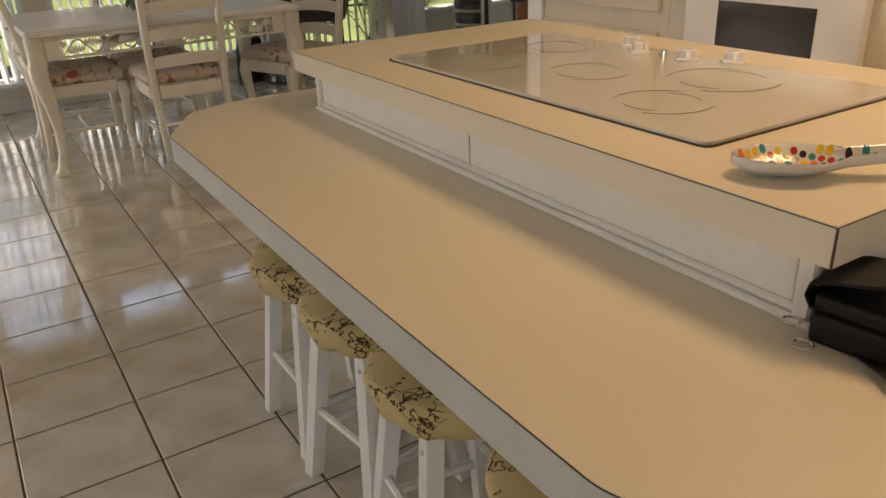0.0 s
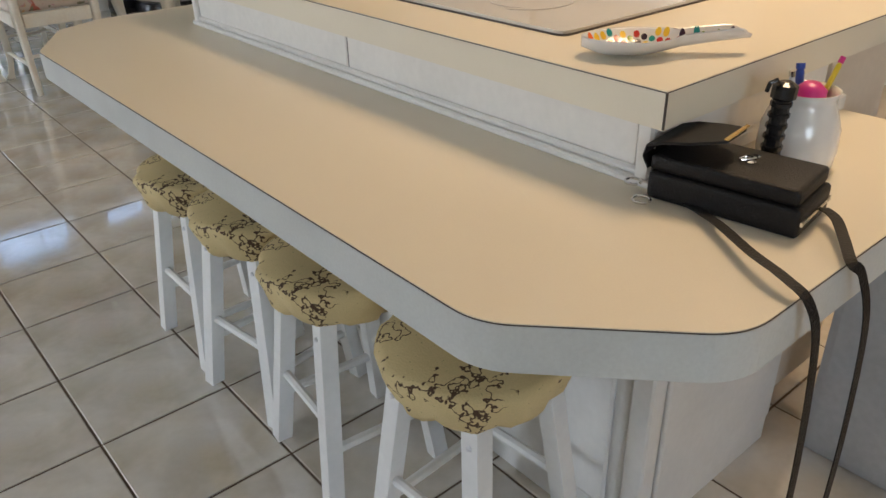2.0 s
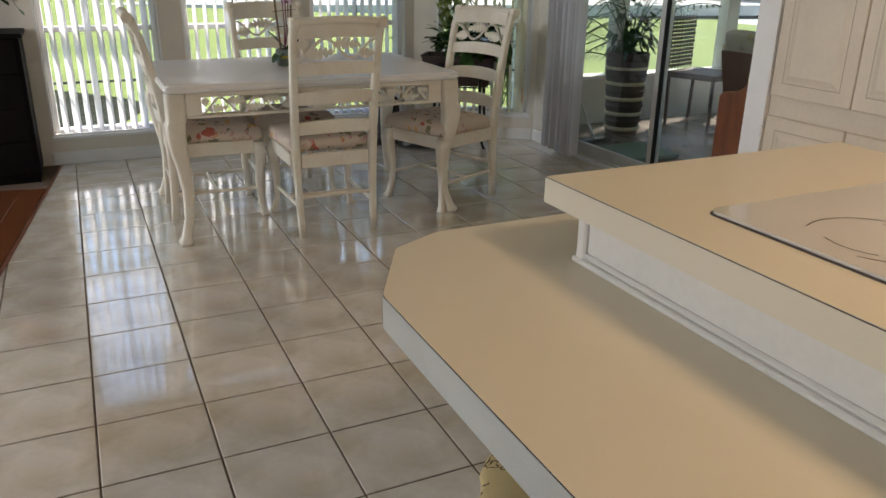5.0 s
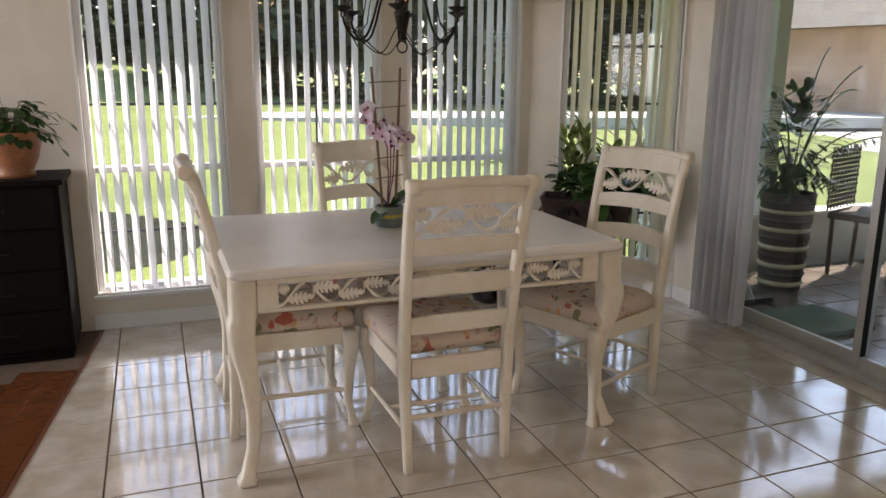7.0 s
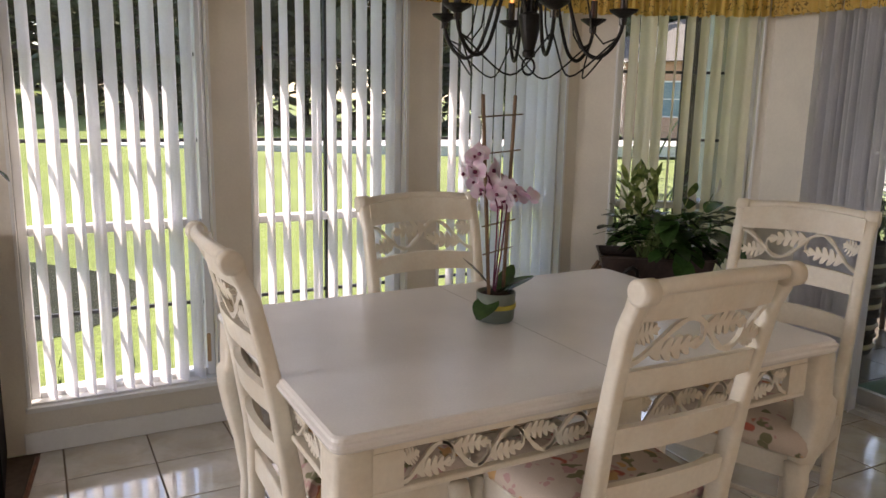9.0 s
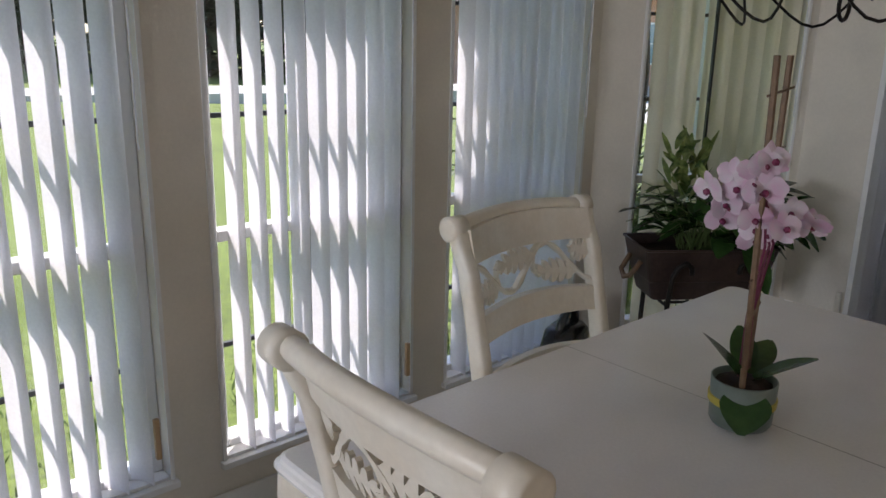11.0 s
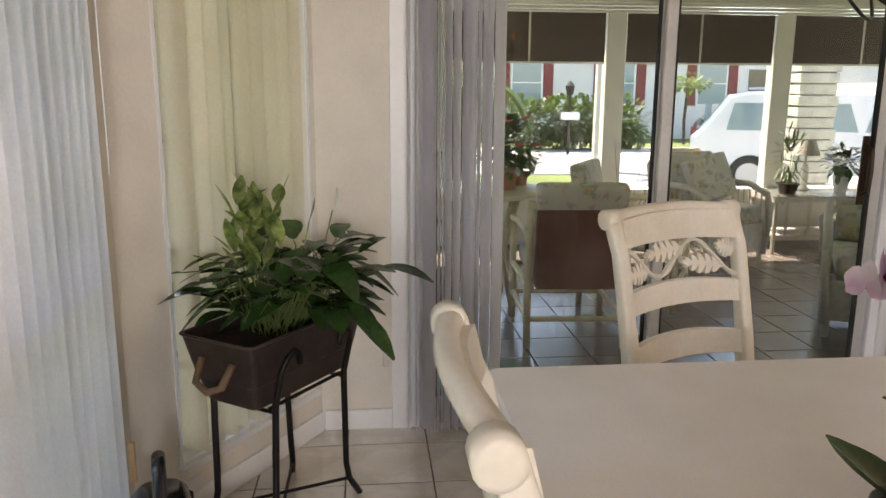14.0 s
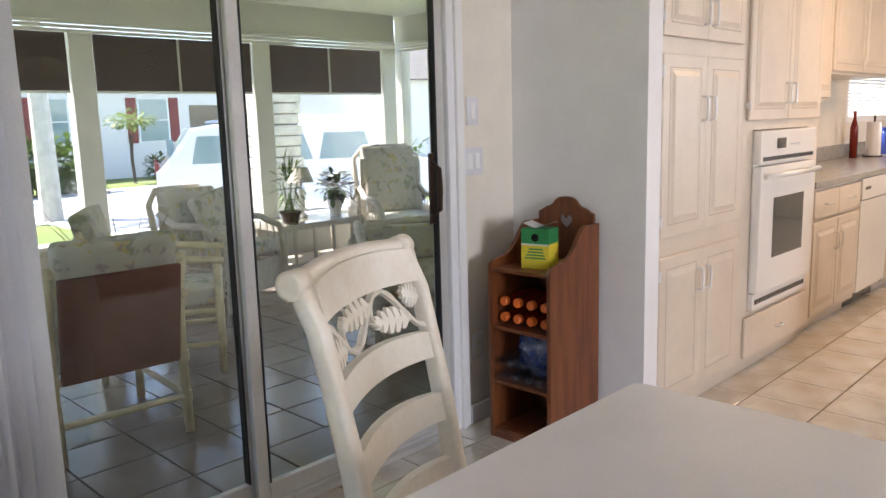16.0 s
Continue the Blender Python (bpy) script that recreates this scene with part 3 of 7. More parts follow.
part("head_rail", bm, TRIM, stack)
bm = B()
box(bm, EX - 0.03, EX - 0.018, 5.43, 5.455, 0.27, 0.42, 0.004, 1)
part("cord_tensioner", bm, BEIGEPL, stack)

# valance over the window wall
val = thing("valance", "gathered yellow valance printed with brown twigs above the windows", "curtain")


def valance_run(p0, p1, z0, z1, n):
    bm = B()
    p0, p1 = Vector(p0), Vector(p1)
    u = (p1 - p0).normalized()
    q = Vector((-u.y, u.x))
    L = (p1 - p0).length
    loops = []
    rnd = random.Random(n)
    ph = [rnd.uniform(-1, 1) for _ in range(n + 1)]
    for j, z in enumerate((z0, z0 + 0.05, (z0 + z1) / 2, z1)):
        amp = 0.028 if j < 3 else 0.014
        ring = []
        for i in range(n + 1):
            p = p0 + u * L * i / n + q * amp * (math.sin(i * 1.57) + 0.6 * ph[i])
            ring.append((p.x, p.y, z + (0.006 * ph[i] if j == 0 else 0)))
        loops.append(ring)
    rings(bm, loops, close=False, caps=False)
    return part("gathered_cloth", bm, VALANCE, val, smooth=True)


valance_run((-0.22, 6.06), (2.40, 6.06), 1.80, 2.28, 260)
valance_run((2.40, 6.06), (3.12, 5.62), 1.80, 2.28, 80)
valance_run((3.12, 5.62), (3.12, 3.30), 1.80, 2.28, 230)
bm = B()
slab(bm, [(-0.22, 6.08), (2.41, 6.08), (3.14, 5.62), (3.14, 3.42), (3.235, 3.42), (3.23, 5.66), (2.45, 6.16), (-0.22, 6.16)], 2.28, 2.30)
part("board", bm, TRIM, val)

# switches and sockets
def plate(name, label, y, z, w, h, rockers):
    p = thing(name, label, "switch" if rockers else "socket", (EX, y, z))
    bm = B()
    box(bm, -0.008, -0.001, -w / 2, w / 2, -h / 2, h / 2, 0.002, 1)
    part("plate", bm, CAPW, p)
    for i in range(max(rockers, 1)):
        bm = B()
        yy = (i - (max(rockers, 1) - 1) / 2) * 0.045
        if rockers:
            box(bm, -0.012, -0.006, yy - 0.014, yy + 0.014, -0.032, 0.032, 0.002, 1)
            part("rocker", bm, TRIM, p)
        else:
            for zz in (-0.022, 0.022):
                box(bm, -0.0095, -0.0075, yy - 0.016, yy + 0.016, zz - 0.014, zz + 0.014, 0.002, 1)
                for s in (-0.006, 0.006):
                    box(bm, -0.0105, -0.009, yy + s - 0.001, yy + s + 0.001, zz - 0.004, zz + 0.006)
            part("outlet", bm, BEIGEPL, p)


plate("wall_switch", "white single rocker switch plate on the beige wall", 3.25, 1.345, 0.07, 0.115, 1)
plate("wall_switch", "wide white double rocker switch plate on the beige wall", 3.25, 1.14, 0.118, 0.115, 2)
plate("wall_socket", "cream double socket low on the beige wall", 3.245, 0.34, 0.07, 0.115, 0)
sock = thing("wall_socket", "cream wall socket with a black plug under the slanting window", "socket", (A4.x + U4.x * 0.2, A4.y + U4.y * 0.2, 0.1), ANG4)
bm = B()
box(bm, -0.057, 0.057, -0.008, -0.001, -0.035, 0.035, 0.002, 1)
part("plate", bm, CAPW, sock)
bm = B()
box(bm, -0.045, -0.012, -0.04, -0.009, -0.02, 0.015, 0.006)
tube(bm, [(-0.028, -0.035, -0.01), (-0.04, -0.06, -0.06), (-0.06, -0.1, -0.085), (-0.2, -0.14, -0.094), (-0.3, -0.2, -0.094), (-0.2, -0.3, -0.094), (-0.1, -0.22, -0.094), (-0.22, -0.12, -0.092), (-0.4, -0.1, -0.094)], 0.004, 6)
part("plug", bm, BLACKPL, sock, "black plug with a loose cable")

# ---- kitchen island ----
isl = thing("kitchen_island", "white two-level island with beige laminate tops and panelled sides", "kitchen island", (0, 0, 0))


def rounded(pts, radii, n=7):
    out = []
    m = len(pts)
    for i, p in enumerate(pts):
        a, b, c = Vector(pts[i - 1]), Vector(p), Vector(pts[(i + 1) % m])
        r = radii[i]
        if r <= 0:
            out.append(tuple(b))
            continue
        d1, d2 = (a - b).normalized(), (c - b).normalized()
        half = d1.angle(d2) / 2
        t = r / math.tan(half)
        s, e = b + d1 * t, b + d2 * t
        for k in range(n + 1):
            u = k / n
            out.append(tuple(s * (1 - u) ** 2 + b * 2 * u * (1 - u) + e * u * u))
    return out


bar_pts = rounded([(0.515, 0.21), (0.70, 0.012), (1.43, 0.012), (1.43, 2.01), (0.74, 2.01), (0.62, 1.95), (0.515, 1.745)], [0.1, 0.1, 0.02, 0.02, 0.05, 0.05, 0.06])


def inset(pts, d):
    c = Vector((sum(p[0] for p in pts) / len(pts), sum(p[1] for p in pts) / len(pts)))
    out = []
    n = len(pts)
    for i in range(n):
        a, b = Vector(pts[i - 1]), Vector(pts[(i + 1) % n])
        t = (b - a).normalized()
        q = Vector((-t.y, t.x))
        p = Vector(pts[i])
        if (c - p).dot(q) < 0:
            q = -q
        out.append(tuple(p + q * d))
    return out


part("bar_edge", slab(B(), bar_pts, 0.700, 0.7595), LAMEDGE, isl, "laminate edge coloured grey for its shade")
part("edge_joint", slab(B(), inset(bar_pts, 0.0006), 0.7595, 0.7608), SEAM, isl, "thin dark joint line")
part("bar_top", slab(B(), inset(bar_pts, 0.0016), 0.7608, 0.762), LAM, isl, "smooth beige laminate bar top")
top_pts = [(0.897, 0.268), (1.72, 0.268), (1.72, 1.845), (0.897, 1.845)]
part("counter_edge", slab(B(), top_pts, 0.856, 0.9055), LAM, isl)
part("edge_joint", slab(B(), inset(top_pts, 0.0006), 0.9055, 0.9068), SEAM, isl, "thin dark joint line")
part("counter_top", slab(B(), inset(top_pts, 0.0016), 0.9068, 0.908), LAM, isl, "smooth beige laminate counter top")
part("edge_joint", box(B(), 0.8965, 0.8990, 0.2670, 0.2695, 0.857, 0.9062), SEAM, isl)
# riser with two panels, corner posts and base moulding
part("riser", box(B(), 0.926, 1.42, 0.30, 1.74, 0.762, 0.856), CABW, isl)
for y0, y1 in ((0.32, 1.029), (1.033, 1.72)):
    part("riser_panel", box(B(), 0.919, 0.925, y0, y1, 0.786, 0.855, 0.002, 1), CABW, isl)
part("panel_joint", box(B(), 0.921, 0.9255, 1.029, 1.033, 0.786, 0.855), SEAM, isl)
for y in (0.292, 1.722):
    part("corner_post", box(B(), 0.912, 0.9255, y, y + 0.026, 0.762, 0.855, 0.004, 1), CABW, isl)
bm = B()
box(bm, 0.908, 0.925, 0.286, 1.754, 0.762, 0.774, 0.003, 1)
box(bm, 0.914, 0.925, 0.289, 1.751, 0.774, 0.786, 0.004, 1)
part("base_moulding", bm, CABW, isl)
part("base_moulding", box(B(), 0.945, 1.42, 0.286, 0.299, 0.762, 0.786, 0.003, 1), CABW, isl)
part("base_moulding", box(B(), 1.40, 1.43, 0.262, 0.285, 0.762, 0.79, 0.003, 1), CABW, isl)
part("body", box(B(), 0.965, 1.435, 0.275, 1.80, 0.0, 0.70), CABW, isl)
part("body", box(B(), 1.4355, 1.69, 0.30, 1.80, 0.09, 0.856), CAB, isl)
for x0, x1, y0, y1 in ((0.945, 0.985, 0.257, 0.30), (0.945, 0.965, 1.76, 1.82)):
    part("corner_post", box(B(), x0, x1, y0, y1, 0.0, 0.70, 0.004, 1), CABW, isl)
for y0, y1 in ((0.34, 1.02), (1.05, 1.74)):
    bm = B()
    box(bm, 0.953, 0.9645, y0, y1, 0.08, 0.66, 0.004, 1)
    part("side_panel", bm, CABW, isl)
part("side_panel", box(B(), 1.01, 1.42, 0.2645, 0.2745, 0.08, 0.66, 0.003, 1), CABW, isl)
part("kickboard", box(B(), 0.957, 0.9645, 0.30, 1.76, 0.0, 0.075, 0.003, 1), CABW, isl)

cook = thing("cooktop", "white glass-ceramic cooktop with thin grey burner arcs and white knobs", "cooktop", (1.285, 1.045, 0.908))
part("glass_plate", slab(B(), rounded([(-0.262, -0.49), (0.262, -0.49), (0.262, 0.49), (-0.262, 0.49)], [0.02] * 4, 4), 0.003, 0.008), COOK, cook)
part("rim", slab(B(), rounded([(-0.265, -0.493), (0.265, -0.493), (0.265, 0.493), (-0.265, 0.493)], [0.02] * 4, 4), 0.0, 0.003), SEAM, cook)
ARC = mat("burner_grey", (0.16, 0.14, 0.13), 0.3)
for cx, cy, rr in ((-0.13, 0.27, 0.105), (-0.12, -0.27, 0.09), (0.12, 0.3, 0.085), (0.1, -0.22, 0.11), (-0.03, 0.02, 0.09)):
    for j, (a0, a1) in enumerate(((20, 120), (200, 300), (150, 215), (-30, 35))):
        bm = B()
        pts = arc(cx, cy, rr * (1 - 0.22 * (j > 1)), a0, a1, 10)
        lo = [[(x, y, 0.0082), (cx + (x - cx) * 0.975, cy + (y - cy) * 0.975, 0.0082)] for x, y in pts]
        rings(bm, [[a, b, (b[0], b[1], 0.0086), (a[0], a[1], 0.0086)] for a, b in lo])
        part("burner_line", bm, ARC, cook)
for i, (x, y) in enumerate(((0.20, 0.10), (0.195, -0.045), (0.245, -0.13), (0.245, 0.17))):
    bm = B()
    lathe(bm, [(0.024, 0.0), (0.024, 0.006), (0.017, 0.009), (0.015, 0.024), (0.012, 0.026)], 20, (x, y, 0.0081))
    box(bm, x - 0.006, x + 0.006, y - 0.022, y + 0.022, 0.012, 0.034, 0.004)
    kn = part("knob", bm, APPL, cook, smooth=False)
bm = B()
lathe(bm, [(0.009, 0), (0.009, 0.012), (0.006, 0.014)], 12, (0.21, 0.035, 0.0081))
part("vent_button", bm, CHROME, cook)

# ---- things on the island ----
spoon = thing("spoon_rest", "white ceramic spoon rest with coloured polka dots inside", "spoon rest", (1.010, 0.410, 0.908), -41)
spoon.scale = (0.88, 1, 1)
NS = 22
secs = []
for i in range(NS + 1):
    t = i / NS
    x = -0.085 + 0.275 * t
    bowl = math.sin(math.pi * min(1.0, t / 0.62)) ** 0.55 if t < 0.62 else 0.0
    w = max(0.050 * bowl, 0.019 * min(1, t * 6) - 0.008 * max(0, t - 0.6) / 0.4)
    zb = 0.002 + 0.020 * max(0.0, (t - 0.38) / 0.62) ** 0.8 + 0.012 * max(0.0, 0.12 - t) / 0.12
    zt = 0.030 + 0.012 * max(0.0, (t - 0.45) / 0.55) - 0.012 * max(0.0, t - 0.9) / 0.1
    secs.append((x, max(w, 0.006), zb, max(zt, zb + 0.006)))


def spoon_inside(x, y):
    """Height of the inner face of the spoon rest."""
    u = min(NS - 1e-6, max(0, (x + 0.085) / 0.275 * NS))
    a, b, k = secs[int(u)], secs[int(u) + 1], u - int(u)
    w, zb, zt = (a[j] + (b[j] - a[j]) * k for j in (1, 2, 3))
    e = min(1.0, abs(y) / w)
    return zb + 0.004 + (zt - zb - 0.004) * e ** 2.2, w


bm = B()
loops = []
for x, w, zb, zt in secs:
    outer = [(x, -w * c, zb + (zt - zb) * c ** 2.6) for c in (1.0, 0.92, 0.75, 0.45, 0.0)]
    outer += [(x, w * c, zb + (zt - zb) * c ** 2.6) for c in (0.45, 0.75, 0.92, 1.0)]
    inner = [(x, w * c, spoon_inside(x, w * c)[0]) for c in (0.95, 0.8, 0.55, 0.25)] + [(x, -w * c, spoon_inside(x, w * c)[0]) for c in (0.0, 0.25, 0.55, 0.8, 0.95)]
    loops.append(outer + inner)
rings(bm, loops)
part("bowl", bm, CERAM, spoon, smooth=True)
dots = [mat("dot_" + n, c, 0.2, var=0.01) for n, c in (("red", (0.45, 0.02, 0.015)), ("orange", (0.8, 0.16, 0.03)), ("yellow", (0.8, 0.5, 0.03)), ("teal", (0.02, 0.25, 0.24)), ("navy", (0.03, 0.015, 0.03)), ("green", (0.2, 0.28, 0.01)))]
for ix in range(23):
    for iy in (-3, -2, -1, 0, 1, 2, 3):
        x = -0.078 + ix * 0.0116
        y = (iy + 0.5 * (ix % 2)) * 0.0128
        w = spoon_inside(x, 0)[1]
        if abs(y) > w * 0.9 - 0.002:
            continue
        bm = B()
        ring = []
        for k in range(12):
            px, py = x + 0.0052 * math.cos(k * math.pi / 6), y + 0.0052 * math.sin(k * math.pi / 6)
            ring.append(bm.verts.new((px, py, spoon_inside(px, py)[0] + 0.0009)))
        mid = bm.verts.new((x, y, spoon_inside(x, y)[0] + 0.0011))
        for k in range(12):
            bm.faces.new((ring[k], ring[(k + 1) % 12], mid))
        part("dot", bm, dots[(ix * 5 + iy * 2 + (ix // 3)) % 6], spoon)
purse = thing("purse", "small black leather purse with a silver zip on the bar top", "purse", (0.955, 0.185, 0.762), -82)
bm = B()
box(bm, -0.10, 0.10, -0.055, 0.055, 0.001, 0.040, 0.009, 3)
part("lower_pouch", bm, LEATHER, purse, smooth=True)
bm = B()
box(bm, -0.100, 0.094, -0.052, 0.052, 0.0405, 0.062, 0.008, 3)
part("upper_pouch", bm, LEATHER, purse, smooth=True)
bm = B()
lo = []
for x, z, hw_ in ((-0.104, 0.040, 0.050), (-0.112, 0.055, 0.051), (-0.108, 0.070, 0.051), (-0.085, 0.078, 0.050), (-0.050, 0.084, 0.046), (-0.022, 0.089, 0.036), (-0.010, 0.091, 0.028)):
    lo.append([(x, -hw_, z), (x, hw_, z), (x, hw_, z + 0.004), (x, -hw_, z + 0.004)])
rings(bm, lo)
part("flap", bm, LEATHER, purse)
part("flap_bar", box(B(), -0.014, -0.008, -0.034, 0.034, 0.0955, 0.0985, 0.001, 1), BRASS, purse, "thin gold bar")
bm = B()
lathe(bm, [(0.0, 0.0), (0.007, 0.0), (0.007, 0.0015), (0.004, 0.003), (0, 0.003)], 14, (0.012, 0.0, 0.0622))
part("stud", bm, CHROME, purse)
bm = B()
for i in range(44):
    y = -0.05 + 0.1 * i / 43
    box(bm, 0.0998, 0.1025, y - 0.0008, y + 0.0008, 0.018, 0.024)
part("zip", bm, CHROME, purse, "silver zip teeth")
bm = B()
tube(bm, [(0.012 * math.cos(a) + 0.01, 0.0 + 0.008 * math.sin(a), 0.068 + 0.004 * math.cos(a)) for a in [k * math.pi / 6 for k in range(12)]], 0.0018, 6)
part("ring", bm, CHROME, purse)
bm = B()
tube(bm, [(-0.125 + 0.011 * math.cos(a), -0.045 + 0.011 * math.sin(a), 0.014) for a in [k * math.pi / 6 for k in range(12)]], 0.002, 6)
part("ring", bm, CHROME, purse)
bm = B()
tube(bm, [(-0.095 + 0.012 * math.cos(a), -0.075 + 0.012 * math.sin(a), 0.006) for a in [k * math.pi / 6 for k in range(12)]], 0.002, 6)
part("ring", bm, CHROME, purse)


def strap(pts, width, th=0.0016):
    bm = B()
    P = [Vector(p) for p in pts]
    fine = []
    for i in range(len(P) - 1):
        p0, p1, p2, p3 = P[max(i - 1, 0)], P[i], P[i + 1], P[min(i + 2, len(P) - 1)]
        for k in range(5):
            t = k / 5
            fine.append(0.5 * ((2 * p1) + (p2 - p0) * t + (2 * p0 - 5 * p1 + 4 * p2 - p3) * t * t + (3 * p1 - p0 - 3 * p2 + p3) * t ** 3))
    fine.append(P[-1])
    loops = []
    side = None
    for i, p in enumerate(fine):
        d = (fine[min(i + 1, len(fine) - 1)] - fine[max(i - 1, 0)]).normalized()
        if side is None:
            side = d.cross(Vector((0, 0, 1))).normalized()
        side = (side - d * side.dot(d)).normalized()
        n = d.cross(side)
        loops.append([p - side * width / 2, p + side * width / 2, p + side * width / 2 + n * th, p - side * width / 2 + n * th])
    rings(bm, loops)
    return bm


st = strap([(0.905, 0.262, 0.772), (0.90, 0.225, 0.770), (0.865, 0.155, 0.777), (0.82, 0.085, 0.782), (0.795, 0.03, 0.782), (0.79, -0.004, 0.765), (0.797, -0.018, 0.70), (0.81, -0.026, 0.5), (0.81, -0.026, 0.3)], 0.0135)
st.transform(purse.matrix_basis.inverted())
part("strap", st, LEATHER, purse, "thin black strap hanging over the edge")
st = strap([(0.99, 0.085, 0.780), (0.97, 0.06, 0.782), (0.93, 0.03, 0.778), (0.895, 0.004, 0.772), (0.905, -0.008, 0.755), (0.918, -0.022, 0.68), (0.925, -0.03, 0.5), (0.93, -0.03, 0.3)], 0.0135)
st.transform(purse.matrix_basis.inverted())
part("strap", st, LEATHER, purse, "thin black strap hanging over the edge")

cup = thing("pen_holder", "white ceramic milk-bottle shaped pen holder full of pens", "pen holder", (1.135, 0.20, 0.762))
bm = B()
lathe(bm, [(0.0, 0.0), (0.046, 0.0), (0.052, 0.005), (0.055, 0.03), (0.054, 0.06), (0.047, 0.082), (0.041, 0.096), (0.040, 0.104), (0.045, 0.114), (0.0425, 0.114), (0.037, 0.104), (0.038, 0.09), (0.046, 0.06), (0.0, 0.012)], 32)
part("bottle", bm, CERAM, cup, smooth=True)


def pen(name, label, cat, base, tip, r, material, extra=None):
    p = thing(name, label, cat, base)
    d = Vector(tip) - Vector(base)
    bm = B()
    tube(bm, [(0, 0, 0), d * 0.97, d], [r, r, r * 0.7], 6 if name == "pencil" else 10)
    part("barrel", bm, material, p)
    if extra:
        bm = B()
        tube(bm, [d * 1.001, d * 1.07], [r * 1.05, r * 1.05], 10)
        part("end", bm, extra, p)


pen("pencil", "yellow pencil with a pink eraser in the holder", "pencil", (1.125, 0.20, 0.78), (1.185, 0.185, 0.905), 0.0038, YELLOWC, PINKPL)
pen("pen", "blue pen in the white holder", "pen", (1.135, 0.205, 0.78), (1.155, 0.225, 0.895), 0.006, BLUEPL, BLUEPL)
pen("pen", "slim white pen in the white holder", "pen", (1.12, 0.2, 0.78), (1.102, 0.21, 0.898), 0.004, CAPW, CHROME)
pk = thing("highlighter", "chunky bright pink marker standing in the white holder", "marker", (1.125, 0.19, 0.78))
part("body", tube(B(), [(0, 0, 0), (-0.002, 0, 0.08), (-0.002, 0, 0.10), (-0.002, 0, 0.11)], [0.019, 0.022, 0.021, 0.010], 16), PINKPL, pk, smooth=True)
tor = thing("umbrella", "closed black ribbed umbrella leaning on the white pen holder", "umbrella", (1.052, 0.198, 0.762))
bm = B()
tube(bm, [(0, 0, 0.0), (0.004, 0, 0.02), (0.005, 0, 0.05), (0.01, 0, 0.115), (0.01, 0, 0.118), (0.012, 0, 0.135), (0.012, 0, 0.14)], [0.016, 0.017, 0.012, 0.012, 0.017, 0.017, 0.008], 12)
part("grip", bm, BLACKPL, tor)
for i in range(5):
    bm = B()
    bmesh.ops.create_cone(bm, cap_ends=True, segments=12, radius1=0.0145, radius2=0.0145, depth=0.005)
    bm.transform(Matrix.Translation((0.005 + i * 0.001, 0, 0.05 + i * 0.015)))
    part("rib", bm, BLACKPL, tor)
part("wrist_loop", tube(B(), [(0.004, 0, 0.13), (-0.01, 0.003, 0.146), (-0.016, 0.008, 0.142), (-0.018, 0.01, 0.13)], 0.003, 6), BLACKPL, tor)

bin_ = thing("waste_bin", "tall grey bin with a black liner edge by the island", "waste bin", (1.60, 0.04, 0))
part("body", box(B(), -0.13, 0.2, -0.15, 0.17, 0.0, 0.58, 0.02), mat("grey_bin", (0.42, 0.42, 0.42), 0.4), bin_)
part("lid", box(B(), -0.14, 0.21, -0.16, 0.18, 0.582, 0.62, 0.012), BLACKPL, bin_, "black lid")

# ---- stools ----
def stool():
    s = thing("bar_stool", "low white wooden stool with a yellow palm-print cushion cover", "stool", group="stools along the bar")
    for sx in (-1, 1):
        for sy in (-1, 1):
            bm = B()
            t = Vector((sx * 0.085, sy * 0.085, 0.415))
            f = Vector((sx * 0.128, sy * 0.128, 0.0))
            lo = []
            for p in (f, t):
                lo.append([(p.x + a, p.y + b, p.z) for a, b in ((-0.017, -0.017), (0.017, -0.017), (0.017, 0.017), (-0.017, 0.017))])
            rings(bm, lo)
            part("leg", bm, STOOLW, s)
            bm = B()
            bmesh.ops.create_icosphere(bm, subdivisions=1, radius=0.006)
            p = f.lerp(t, 0.92)
            bm.transform(Matrix.Translation((p.x + sx * 0.017, p.y, p.z)))
            part("bolt_cover", bm, CAPW, s)
    for z, ax in ((0.13, 0), (0.19, 1)):
        for sgn in (-1, 1):
            k = 0.128 - 0.043 * z / 0.415
            a = (-k, sgn * k, z) if ax == 0 else (sgn * k, -k, z)
            b = (k, sgn * k, z) if ax == 0 else (sgn * k, k, z)
            part("rung", tube(B(), [a, b], 0.010, 8), STOOLW, s)
    part("seat_board", lathe(B(), [(0.0, 0.412), (0.125, 0.412), (0.13, 0.425), (0.125, 0.438), (0.0, 0.438)], 24), STOOLW, s)
    bm = B()
    prof = [(0.118, 0.408), (0.132, 0.410), (0.143, 0.425), (0.155, 0.455), (0.161, 0.478), (0.158, 0.488), (0.148, 0.494), (0.09, 0.500), (0.001, 0.502)]
    lathe(bm, prof, 48)
    rnd = random.Random(11)
    ph = [rnd.uniform(0, 6.28) for _ in range(6)]
    for v in bm.verts:
        a = math.atan2(v.co.y, v.co.x)
        r = math.hypot(v.co.x, v.co.y)
        wr = 0.004 * math.sin(9 * a + ph[0] + 20 * v.co.z) + 0.003 * math.sin(17 * a + ph[1])
        if r > 0.12:
            k = 1 + wr / r * (1.4 if v.co.z < 0.44 else 0.8)
            v.co.x *= k
            v.co.y *= k
        v.co.z += 0.004 * math.sin(30 * v.co.x + ph[2]) * math.sin(26 * v.co.y + ph[3]) * (1 if v.co.z > 0.46 else 0.3)
    part("cushion_cover", bm, STOOLCLOTH, s, "yellow cloth cover with brown palm twigs", smooth=True)
    return s


st0 = stool()
